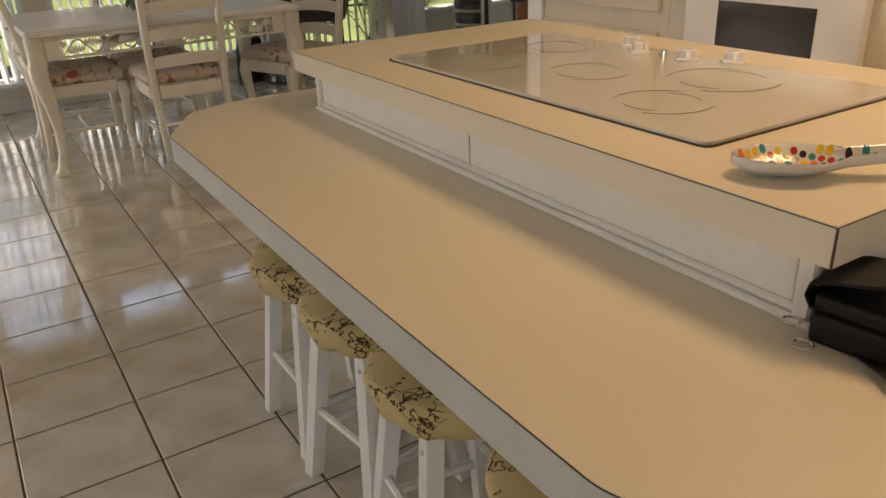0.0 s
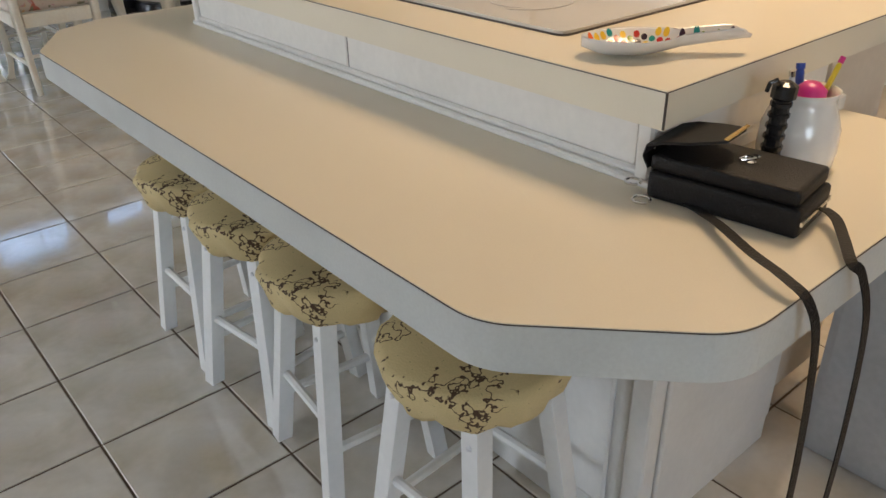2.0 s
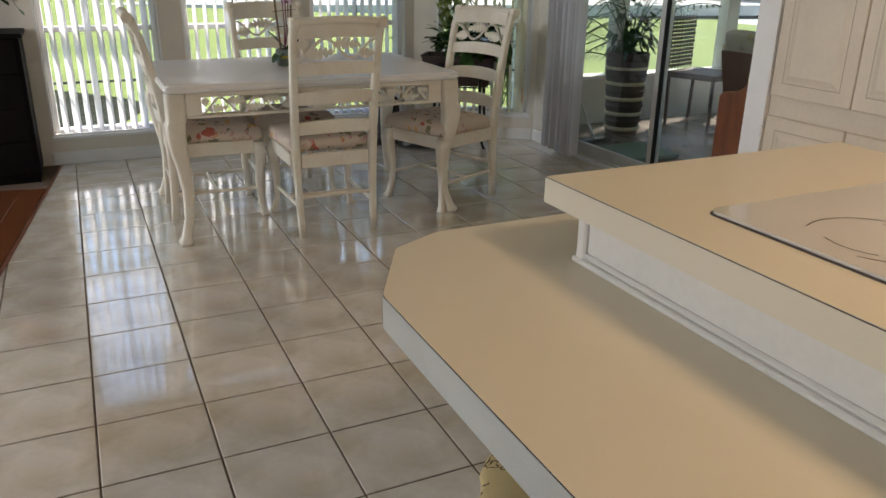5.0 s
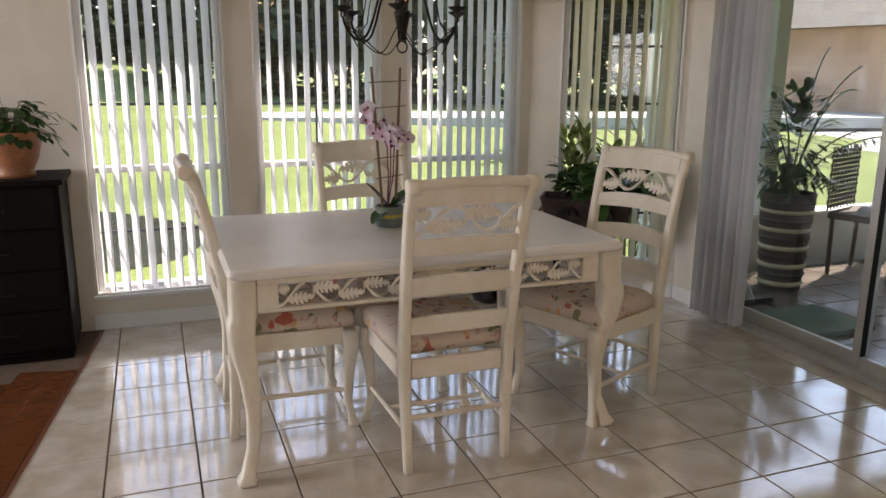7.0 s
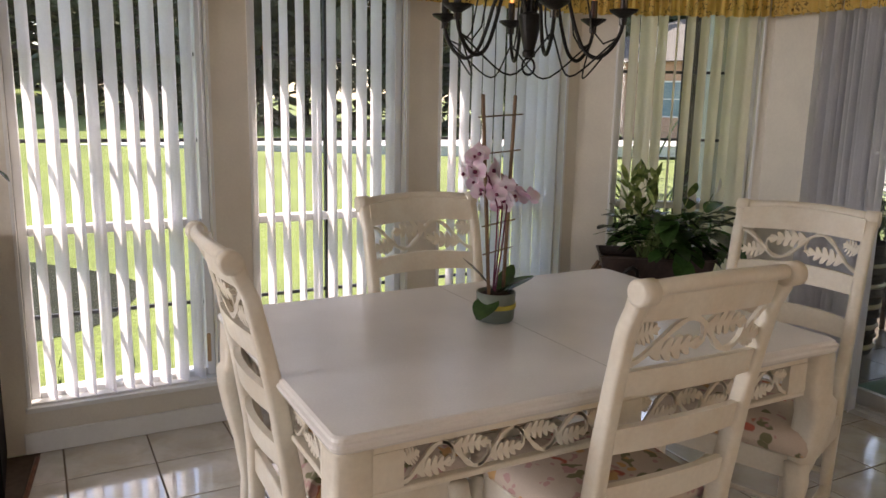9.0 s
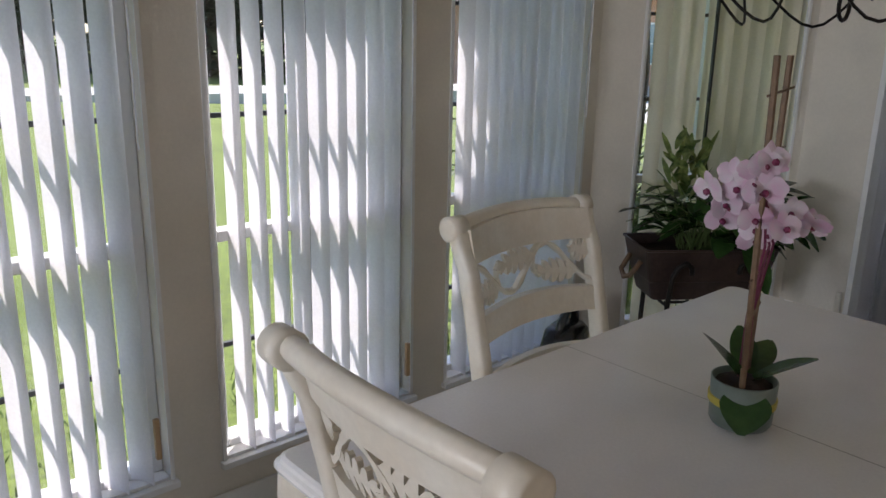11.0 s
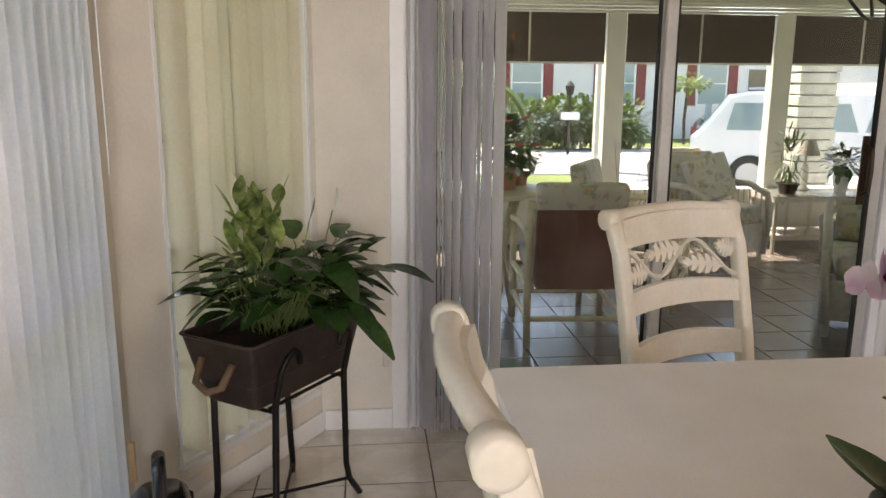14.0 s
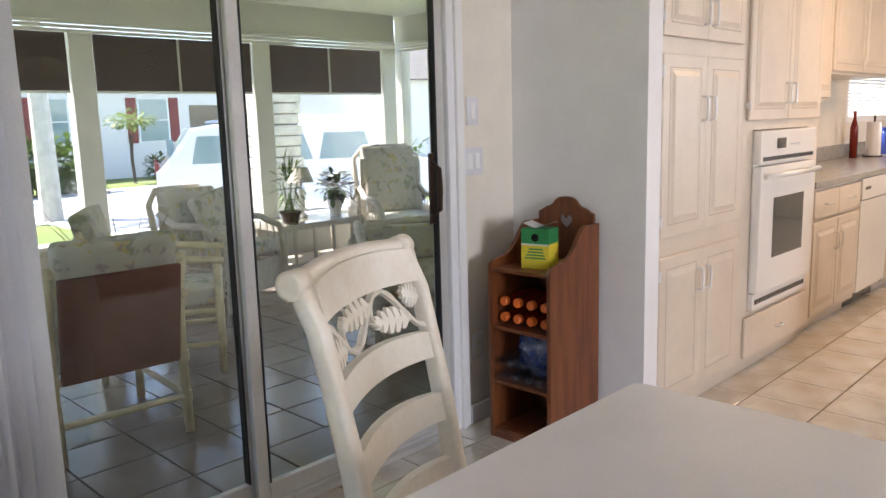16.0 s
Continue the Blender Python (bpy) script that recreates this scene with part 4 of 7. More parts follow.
for i, (y, r) in enumerate(((1.47, 0), (1.178, 8), (0.855, -6), (0.475, 4))):
    m = pose(0.75 + (0.005 if i % 2 else 0), y, 0, 0, 0, r)
    if i == 0:
        st0.matrix_basis = m
    else:
        copy_thing(st0, m)

# ---- cabinets on the east side ----
FX = 2.62


def raised_door(parent, y0, y1, z0, z1, x=FX, knob="bar", hz=None, hy=None, name="door"):
    """A raised-panel door standing in the plane x, facing west."""
    bm = B()
    box(bm, x - 0.02, x - 0.001, y0, y1, z0, z1, 0.004, 1)
    d = part(name, bm, CAB, parent)
    e = 0.055
    if z1 - z0 < 0.22:
        e = 0.0
    if e:
        bm = B()
        a0, a1, b0, b1 = y0 + e, y1 - e, z0 + e, z1 - e
        lo = []
        for k, (ins, xx) in enumerate(((0.0, x - 0.0205), (0.004, x - 0.0215), (0.010, x - 0.0215), (0.03, x - 0.028), (0.032, x - 0.028))):
            lo.append([(xx, a0 + ins, b0 + ins), (xx, a1 - ins, b0 + ins), (xx, a1 - ins, b1 - ins), (xx, a0 + ins, b1 - ins)])
        rings(bm, lo)
        part("raised_panel", bm, CAB, d)
        bm = B()
        g = 0.004
        for q0, q1, r0, r1 in ((a0 - g, a1 + g, b0 - g, b0), (a0 - g, a1 + g, b1, b1 + g), (a0 - g, a0, b0, b1), (a1, a1 + g, b0, b1)):
            box(bm, x - 0.0206, x - 0.0201, q0, q1, r0, r1)
        part("groove", bm, mat_groove, d)
    if hz is not None:
        bm = B()
        if knob == "bar":
            tube(bm, [(x - 0.02, hy, hz - 0.05), (x - 0.045, hy, hz - 0.046), (x - 0.048, hy, hz), (x - 0.045, hy, hz + 0.046), (x - 0.02, hy, hz + 0.05)], 0.006, 8)
        else:
            tube(bm, [(x - 0.02, hy - 0.04, hz), (x - 0.043, hy - 0.036, hz), (x - 0.046, hy, hz), (x - 0.043, hy + 0.036, hz), (x - 0.02, hy + 0.04, hz)], 0.006, 8)
        part("handle", bm, APPL, d, "white arched handle")
    return d


def hinges(parent, y, zs, x=FX):
    for z in zs:
        bm = B()
        tube(bm, [(x - 0.024, y, z - 0.022), (x - 0.024, y, z + 0.022)], 0.006, 8)
        box(bm, x - 0.022, x - 0.0012, y - 0.006, y + 0.006, z - 0.014, z + 0.014)
        part("hinge", bm, APPL, parent)


# darker brown for the thin flat strips round each raised panel
mat_groove = mat("groove_brown", (0.45, 0.37, 0.28), 0.5)
pan = thing("pantry_cabinet", "tall cream raised-panel pantry cabinet with white arched handles", "cabinet")
part("carcass", box(B(), FX, 3.2, 2.085, 2.879, 0.085, CH - 0.02), CAB, pan)
part("kickboard", box(B(), FX + 0.05, 3.2, 2.085, 2.879, 0, 0.084), CAB, pan)
Y0, YM, Y1 = 2.13, 2.4985, 2.867
for z0, z1, hz in ((0.12, 0.735, 0.60), (0.815, 1.545, 1.33), (1.61, 2.36, 1.72)):
    raised_door(pan, Y0, YM - 0.002, z0, z1, hz=hz, hy=YM - 0.035)
    raised_door(pan, YM + 0.002, Y1, z0, z1, hz=hz, hy=YM + 0.035)
    hinges(pan, Y1 + 0.007, (z0 + 0.07, z1 - 0.07))

ovc = thing("oven_cabinet", "tall cream cabinet housing a white wall oven, with a drawer below", "cabinet")
part("carcass", box(B(), FX, 3.2, 1.09, 1.25, 0.085, CH - 0.02), CAB, ovc)
part("carcass", box(B(), FX, 3.2, 1.96, 2.0835, 0.085, CH - 0.02), CAB, ovc)
part("carcass", box(B(), FX, 3.2, 1.2505, 1.9595, 0.085, 0.335), CAB, ovc)
part("carcass", box(B(), FX, 3.2, 1.2505, 1.9595, 1.225, CH - 0.02), CAB, ovc)
part("kickboard", box(B(), FX + 0.05, 3.2, 1.09, 2.0835, 0, 0.084), CAB, ovc)
raised_door(ovc, 1.12, 1.585, 1.27, 2.0, hz=1.40, hy=1.555)
raised_door(ovc, 1.59, 2.05, 1.27, 2.0, hz=1.40, hy=1.62)
hinges(ovc, 2.056, (1.34, 1.92))
raised_door(ovc, 1.20, 2.01, 0.105, 0.31, hz=0.20, hy=1.6, knob="pull", name="drawer")

oven = thing("wall_oven", "white built-in wall oven with a dark glass window", "oven", (FX, 1.605, 0.34))
part("body", box(B(), -0.004, 0.5, -0.352, 0.352, 0.002, 0.88), APPL, oven)
part("control_panel", box(B(), -0.045, -0.0045, -0.36, 0.36, 0.72, 0.88, 0.008), APPL, oven)
part("display", box(B(), -0.0475, -0.0455, 0.06, 0.17, 0.79, 0.84), DARKGL, oven)
for k in range(5):
    part("button", box(B(), -0.0475, -0.0455, -0.02 - k * 0.03, 0.0 - k * 0.03, 0.80, 0.812, 0.001, 1), CAPW, oven)
bm = B()
for i in range(26):
    y = -0.32 + i * 0.0256
    box(bm, -0.0475, -0.0455, y, y + 0.016, 0.735, 0.755)
part("vent", bm, BLACKPL, oven)
part("door", box(B(), -0.05, -0.0045, -0.36, 0.36, 0.09, 0.71, 0.01), APPL, oven)
part("oven_window", box(B(), -0.0535, -0.0505, -0.2, 0.2, 0.25, 0.55, 0.001, 1), DARKGL, oven)
part("door_handle", tube(B(), [(-0.05, -0.32, 0.66), (-0.085, -0.31, 0.665), (-0.09, 0, 0.665), (-0.085, 0.31, 0.665), (-0.05, 0.32, 0.66)], 0.014, 10), APPL, oven, smooth=True)
part("bottom_grille", box(B(), -0.03, -0.0045, -0.36, 0.36, 0.002, 0.085, 0.004), APPL, oven)
bm = B()
for i in range(26):
    y = -0.32 + i * 0.0256
    box(bm, -0.0325, -0.0305, y, y + 0.016, 0.03, 0.055)
part("vent", bm, BLACKPL, oven)

BX = 2.64
for y1, y0, two in ((1.088, 0.22, True), (-0.42, -1.29, True), (-1.295, -2.2, True), (-2.205, -3.1, True)):
    c = thing("base_cabinet", "cream base cabinet with drawers above two raised-panel doors", "cabinet", group="base cabinets along the wall")
    part("carcass", box(B(), BX, 3.2, y0, y1, 0.085, 0.868), CAB, c)
    part("kickboard", box(B(), BX + 0.06, 3.2, y0, y1, 0, 0.084), CAB, c)
    ym = (y0 + y1) / 2
    for a, b in ((y0 + 0.02, ym - 0.003), (ym + 0.003, y1 - 0.02)):
        raised_door(c, a, b, 0.69, 0.85, x=BX, hz=0.77, hy=(a + b) / 2, knob="pull", name="drawer")
    raised_door(c, y0 + 0.02, ym - 0.003, 0.12, 0.67, x=BX, hz=0.53, hy=ym - 0.035)
    raised_door(c, ym + 0.003, y1 - 0.02, 0.12, 0.67, x=BX, hz=0.53, hy=ym + 0.035)
dw = thing("dishwasher", "white dishwasher between the base cabinets", "dishwasher")
part("door", box(B(), BX - 0.02, 3.2, -0.415, 0.214, 0.11, 0.72, 0.006), APPL, dw)
part("control_panel", box(B(), BX - 0.025, 3.2, -0.415, 0.214, 0.725, 0.866, 0.006), APPL, dw)
part("kickboard", box(B(), BX + 0.06, 3.2, -0.415, 0.214, 0, 0.10), BLACKPL, dw)
for k in range(4):
    part("button", box(B(), BX - 0.028, BX - 0.0255, 0.05 + k * 0.03, 0.07 + k * 0.03, 0.79, 0.81), DARKGL, dw)
ct = thing("worktop", "grey laminate worktop with a low splashback", "worktop")
part("slab", box(B(), BX - 0.03, 3.255, -3.1, 1.086, 0.87, 0.91, 0.006), COUNTG, ct)
part("splashback", box(B(), 3.225, 3.255, -3.1, 1.086, 0.9105, 1.02, 0.004), COUNTG, ct)
up = thing("wall_cabinet", "cream wall cabinet with raised-panel doors over the worktop", "cabinet")
part("carcass", box(B(), 2.92, 3.255, 0.02, 1.088, 1.37, 2.2), CAB, up)
raised_door(up, 0.04, 0.55, 1.39, 2.18, x=2.92, hz=1.5, hy=0.52)
raised_door(up, 0.556, 1.07, 1.39, 2.18, x=2.92, hz=1.5, hy=0.59)
part("carcass", box(B(), 2.92, 3.255, -1.28, 0.018, 1.55, 2.2), CAB, up)
raised_door(up, -0.62, 0.0, 1.57, 2.18, x=2.92)
raised_door(up, -1.26, -0.63, 1.57, 2.18, x=2.92)
kw = thing("kitchen_window", "white kitchen window with closed horizontal blinds", "window")
tagged(kw, kind="structure")
bm = B()
box(bm, EX, EX + 0.1, KW[0], KW[0] + 0.05, 1.2, 2.1)
box(bm, EX, EX + 0.1, KW[1] - 0.05, KW[1], 1.2, 2.1)
box(bm, EX, EX + 0.1, KW[0] + 0.05, KW[1] - 0.05, 1.2, 1.25)
box(bm, EX + 0.03, EX + 0.1, KW[0] + 0.05, KW[1] - 0.05, 1.66, 1.70)
part("window_frame", bm, TRIM, kw)
part("pane", box(B(), EX + 0.07, EX + 0.074, KW[0] + 0.05, KW[1] - 0.05, 1.25, 2.1), GLASS, kw).visible_shadow = False
for i in range(28):
    bm = B()
    z = 1.265 + i * 0.03
    box(bm, -0.001, 0.001, KW[0] + 0.055, KW[1] - 0.055, -0.013, 0.013)
    bm.transform(Matrix.Translation((EX + 0.02, 0, z)) @ Matrix.Rotation(radians(35), 4, "Y"))
    part("slat", bm, SLAT, kw)
kv = thing("kitchen_valance", "short yellow gathered valance over the kitchen window", "curtain")
bm = B()
loops = []
for z in (2.0, 2.15, 2.34):
    loops.append([(3.17 + 0.018 * math.sin(i * 1.3), KW[1] + 0.25 - (KW[1] - KW[0] + 0.4) * i / 90, z) for i in range(91)])
rings(bm, loops, close=False, caps=False)
part("gathered_cloth", bm, VALANCE, kv, smooth=True)
pt = thing("paper_towel_holder", "white paper towel roll on a dark stand on the worktop", "paper towel", (3.05, -1.55, 0.911))
part("roll", lathe(B(), [(0.02, 0.012), (0.058, 0.012), (0.058, 0.29), (0.02, 0.29)], 24), CERAM, pt)
part("stand", lathe(B(), [(0, 0), (0.075, 0), (0.075, 0.01), (0.008, 0.0115), (0.008, 0.33), (0.012, 0.34), (0, 0.345)], 20), BRONZE, pt)
sb = thing("soap_bottle", "dark blue spray bottle on the worktop", "bottle", (3.08, -1.95, 0.911))
part("body", lathe(B(), [(0, 0), (0.035, 0), (0.037, 0.12), (0.016, 0.17), (0.014, 0.2)], 18), BLUEPL, sb, smooth=True)
part("spray_head", box(B(), -0.045, 0.02, -0.012, 0.012, 0.2, 0.235, 0.005), BLUEPL, sb)
rb = thing("vinegar_bottle", "dark red bottle behind the oven cabinet", "bottle", (3.14, -1.33, 0.911))
part("body", lathe(B(), [(0, 0), (0.03, 0), (0.032, 0.25), (0.012, 0.32), (0.012, 0.38), (0, 0.385)], 16), REDJUICE, rb, smooth=True)
tst = thing("toaster", "small cream toaster on the worktop beside the oven cabinet", "toaster", (2.86, 0.93, 0.911))
part("body", box(B(), -0.1, 0.1, -0.07, 0.07, 0.008, 0.19, 0.03, 3), APPL, tst, smooth=True)
part("lever", box(B(), -0.112, -0.101, -0.015, 0.015, 0.1, 0.12, 0.003, 1), BLACKPL, tst)

# ---- dining table and chairs ----
def vine(f, w, h, th, parent, label):
    """A carved winding branch with one fern leaf in each hollow, in the plane (u, v), put in place by f(u, v, depth)."""
    n = max(3, round(w / (h * 1.15)))
    per = w / n
    bm = B()

    def bar(pts, r):
        loops = []
        for i, (u, v) in enumerate(pts):
            a, b = pts[max(i - 1, 0)], pts[min(i + 1, len(pts) - 1)]
            d = Vector((b[0] - a[0], b[1] - a[1])).normalized()
            q = Vector((-d.y, d.x)) * (r[i] if isinstance(r, list) else r)
            loops.append([f(u + q.x, v + q.y, -th / 2), f(u + q.x * 0.8, v + q.y * 0.8, th * 0.3), f(u, v, th / 2), f(u - q.x * 0.8, v - q.y * 0.8, th * 0.3), f(u - q.x, v - q.y, -th / 2)])
        rings(bm, loops)

    r = h * 0.058
    m = 10 * n
    wave = [(w * i / m, h * (0.5 - 0.43 * math.cos(math.pi * i / 10))) for i in range(m + 1)]
    bar(wave, [r * (1 + 0.25 * math.sin(i * 1.9)) for i in range(m + 1)])
    for k in range(1, n):
        # a short curled side twig at each turn of the branch
        sg = 1 if k % 2 else -1
        u0, v0 = per * k, h * (0.5 + 0.43 * sg)
        pts = [(u0 + per * (0.02 + 0.34 * math.sin(t * 0.5)), v0 - sg * h * 0.33 * (1 - math.cos(t * 0.62))) for t in range(6)]
        bar(pts, [r * 0.8, r * 0.65, r * 0.55, r * 0.5, r * 0.6, r * 0.85])
    panel = part("carved_panel", bm, CREAM, parent, label)
    for k in range(n + 1):
        # a leaf lies under each crest and over each trough of the branch
        if k == 0:
            bu, bv, tu, tv = 0.03, 0.34, 0.42, 0.20
        elif k == n:
            bu, bv, tu, tv = n - 0.66, 0.27, n - 0.05, 0.30
        else:
            bu, bv, tu, tv = k - 0.66, 0.25, k + 0.34, 0.36
        if k % 2 == 0:
            bv, tv = 1 - bv, 1 - tv
        bu, bv, tu, tv = per * bu, h * bv, per * tu, h * tv
        ln = math.hypot(tu - bu, tv - bv)
        d = Vector((tu - bu, tv - bv)) / ln
        q = Vector((-d.y, d.x))
        side = []
        lobes = 5
        for j in range(lobes):
            t0 = 0.05 + 0.175 * j
            wd = h * (0.2, 0.27, 0.27, 0.22, 0.14)[j]
            side += [(t0, h * 0.05), (t0 + 0.09, wd * 0.85), (t0 + 0.16, wd), (t0 + 0.19, wd * 0.85), (t0 + 0.165, h * 0.06)]
        outline = [(0, h * 0.015)] + side + [(0.95, h * 0.05), (1.06, 0.0)]
        outline += [(a, -b) for a, b in reversed(outline[:-1])]
        lb = B()
        lo, hi = [], []
        for a, b in outline:
            u, v = bu + d.x * a * ln + q.x * b, bv + d.y * a * ln + q.y * b
            v = min(max(v, 0.003), h - 0.003)
            lo.append(lb.verts.new(f(u, v, -th * 0.4)))
            hi.append(lb.verts.new(f(u, v, th * 0.25 + (0.0015 if abs(b) < h * 0.04 else 0))))
        for i in range(len(lo)):
            j = (i + 1) % len(lo)
            lb.faces.new((lo[i], lo[j], hi[j], hi[i]))
        lb.faces.new(hi)
        lb.faces.new(lo[::-1])
        part("carved_leaf", lb, CREAM, panel)


TX0, TX1, TY0, TY1, TZ = 0.426, 1.904, 4.256, 5.262, 0.762
table = thing("dining_table", "cream painted dining table with carved vine apron and curved legs", "table", ((TX0 + TX1) / 2, (TY0 + TY1) / 2, 0))
hw, hd = (TX1 - TX0) / 2, (TY1 - TY0) / 2
bm = B()
lo = []
for ins, z in ((0.022, 0.722), (0.010, 0.726), (0.004, 0.733), (0.0, 0.742), (0.001, 0.748), (0.006, 0.752), (0.008, 0.758), (0.014, 0.762)):
    lo.append([(x, y, z) for x, y in rounded([(-hw + ins, -hd + ins), (hw - ins, -hd + ins), (hw - ins, hd - ins), (-hw + ins, hd - ins)], [0.03] * 4, 5)])
rings(bm, lo)
part("tabletop", bm, TABLETOP, table, "smooth off-white table top with a moulded edge")
part("leaf_joint", box(B(), -0.0008, 0.0008, -hd + 0.016, hd - 0.016, 0.7621, 0.7624), mat("joint_grey", (0.35, 0.33, 0.3), 0.6), table)
ax, ay = hw - 0.075, hd - 0.075
for sx in (-1, 1):
    for sy in (-1, 1):
        bm = B()
        secs = []
        for z, off, r in ((0.0, 0.020, 0.030), (0.018, 0.024, 0.033), (0.04, 0.016, 0.024), (0.12, -0.006, 0.021), (0.24, -0.014, 0.025), (0.36, -0.006, 0.032), (0.46, 0.010, 0.040), (0.54, 0.018, 0.045), (0.585, 0.016, 0.047), (0.60, 0.008, 0.045), (0.722, 0.006, 0.044)):
            secs.append((sx * (ax + 0.02 + off), sy * (ay + 0.02 + off), z, r, r))
        loft(bm, secs, 0.45, 14)
        part("leg", bm, CREAM, table, smooth=True)


def apron(cx, cy, half, rot):
    """One side of the apron: two rails and a vine panel in the middle."""
    m = pose(cx, cy, 0, 0, 0, rot)
    for z0, z1 in ((0.700, 0.7215), (0.604, 0.618)):
        bm = box(B(), -half, half, -0.012, 0.012, z0, z1, 0.003, 1)
        bm.transform(m)
        part("apron_rail", bm, CREAM, table)
    for a, b in ((-half, -half + 0.07), (half - 0.07, half)):
        bm = box(B(), a, b, -0.011, 0.011, 0.618, 0.700)
        bm.transform(m)
        part("apron_block", bm, CREAM, table)
    bm = box(B(), -0.05, 0.05, -0.011, 0.011, 0.618, 0.700)
    bm.transform(m)
    part("apron_block", bm, CREAM, table)
    for x0 in (-half + 0.07, 0.05):
        w = half - 0.12
        vine(lambda u, v, d: m @ Vector((x0 + u, d, 0.618 + v)), w, 0.082, 0.010, table, "openwork carved vine panel")


apron(0, -ay - 0.03, ax - 0.02, 0)
apron(0, ay + 0.03, ax - 0.02, 0)
apron(-ax - 0.03, 0, ay - 0.02, 90)
apron(ax + 0.03, 0, ay - 0.02, 90)


def back_y(z):
    if z < 0.42:
        return -0.225 - 0.02 * (1 - z / 0.42) ** 2
    t = (z - 0.42) / 0.62
    return -0.225 - 0.115 * t ** 1.35


def back_x(z):
    return 0.188 + 0.018 * (z / 1.04)


def chair():
    c = thing("dining_chair", "cream painted ladder-back chair with a carved vine rail and flowered seat", "chair", group="chairs round the table")
    for s in (-1, 1):
        bm = B()
        secs = []
        for z, hx, hy in ((0, 0.015, 0.018), (0.1, 0.016, 0.02), (0.3, 0.019, 0.023), (0.42, 0.021, 0.027), (0.5, 0.020, 0.026), (0.7, 0.019, 0.022), (0.85, 0.018, 0.020), (0.95, 0.018, 0.02), (1.0, 0.018, 0.02), (1.03, 0.018, 0.018)):
            secs.append((s * back_x(z), back_y(z) - (0.012 if z > 0.98 else 0), z, hx, hy))
        loft(bm, secs, 0.5, 12)
        part("back_leg", bm, CREAM, c, smooth=True)
        bm = B()
        x = s * back_x(1.04)
        tube(bm, [(x - 0.021, back_y(1.04) - 0.022, 1.035), (x - 0.020, back_y(1.04) - 0.022, 1.035), (x + 0.020, back_y(1.04) - 0.022, 1.035), (x + 0.021, back_y(1.04) - 0.022, 1.035)], [0.020, 0.027, 0.027, 0.020], 16)
        part("scroll", bm, CREAM, c, smooth=True)
        bm = B()
        secs = []
        for z, off, r in ((0, 0.012, 0.020), (0.012, 0.014, 0.022), (0.03, 0.008, 0.016), (0.10, -0.004, 0.015), (0.2, -0.005, 0.019), (0.29, 0.005, 0.026), (0.345, 0.008, 0.030), (0.40, 0.0, 0.030)):
            secs.append((s * (0.205 + off), 0.205 + off, z, r, r))
        loft(bm, secs, 0.5, 12)
        part("front_leg", bm, CREAM, c, smooth=True)
        bm = B()
        tube(bm, [(s * 0.188, -0.22, 0.15), (s * 0.200, 0.195, 0.15)], 0.010, 8)
        part("stretcher", bm, CREAM, c)
        bm = B()
        secs = []
        bm2 = box(B(), s * 0.205 - 0.011, s * 0.205 + 0.011, -0.2, 0.185, 0.345, 0.415, 0.003, 1)
        part("seat_rail", bm2, CREAM, c)
    part("stretcher", tube(B(), [(-0.185, -0.232, 0.20), (0.185, -0.232, 0.20)], 0.010, 8), CREAM, c)
    part("stretcher", tube(B(), [(-0.196, -0.02, 0.15), (0.196, -0.02, 0.15)], 0.009, 8), CREAM, c)
    part("seat_rail", box(B(), -0.18, 0.18, 0.193, 0.215, 0.345, 0.415, 0.003, 1), CREAM, c)
    part("seat_rail", box(B(), -0.17, 0.17, -0.236, -0.214, 0.345, 0.415, 0.003, 1), CREAM, c)

    def curved(z0, z1, arch, name, th=0.019):
        bm = B()
        loops = []
        for i in range(13):
            t = -1 + 2 * i / 12
            loops_x = t * (back_x((z0 + z1) / 2) - 0.012)
            bow = -0.028 * (1 - t * t)
            za, zb = z0 + arch * (1 - t * t) * 0.6, z1 + arch * (1 - t * t)
            ya, yb = back_y(za) + bow, back_y(zb) + bow
            loops.append([(loops_x, ya - th / 2, za), (loops_x, ya + th / 2, za), (loops_x, yb + th / 2, zb), (loops_x, yb - th / 2, zb)])
        rings(bm, loops)
        part(name, bm, CREAM, c)

    curved(0.965, 1.035, 0.012, "top_rail", 0.024)
    bm = B()
    tube(bm, [(-0.21 + 0.42 * i / 12, back_y(1.045) - 0.014 - 0.028 * (1 - (-1 + i / 6) ** 2), 1.038 + 0.012 * (1 - (-1 + i / 6) ** 2)) for i in range(13)], 0.017, 10)
    part("rolled_edge", bm, CREAM, c, smooth=True)
    curved(0.795, 0.852, 0.012, "backrest_rail")
    curved(0.655, 0.715, 0.014, "backrest_rail")
    curved(0.510, 0.570, 0.014, "backrest_rail")
    W = 2 * (back_x(0.9) - 0.014)

    def put(u, v, d):
        t = -1 + 2 * u / W
        z = 0.860 + v + 0.010 * (1 - t * t)
        return (-W / 2 + u, back_y(z) - 0.028 * (1 - t * t) + d, z)

    vine(put, W, 0.105, 0.014, c, "openwork carved vine rail")
    bm = B()
    lo = []
    for ins, z in ((0.012, 0.416), (0.0, 0.424), (-0.004, 0.445), (0.002, 0.468), (0.02, 0.487), (0.07, 0.500), (0.13, 0.505), (0.18, 0.506)):
        a, b, d = 0.232 - ins, 0.222 - ins, 0.19 - ins
        lo.append([(x, y + 0.005, z) for x, y in rounded([(-0.205 + ins, -0.19 + ins), (0.205 - ins, -0.19 + ins), (a, b), (-a, b)], [0.02] * 4, 4)])
    rings(bm, lo)
    part("seat", bm, SEATCLOTH, c, "upholstered seat in faded red and yellow flowers", smooth=True)
    return c


ch0 = chair()
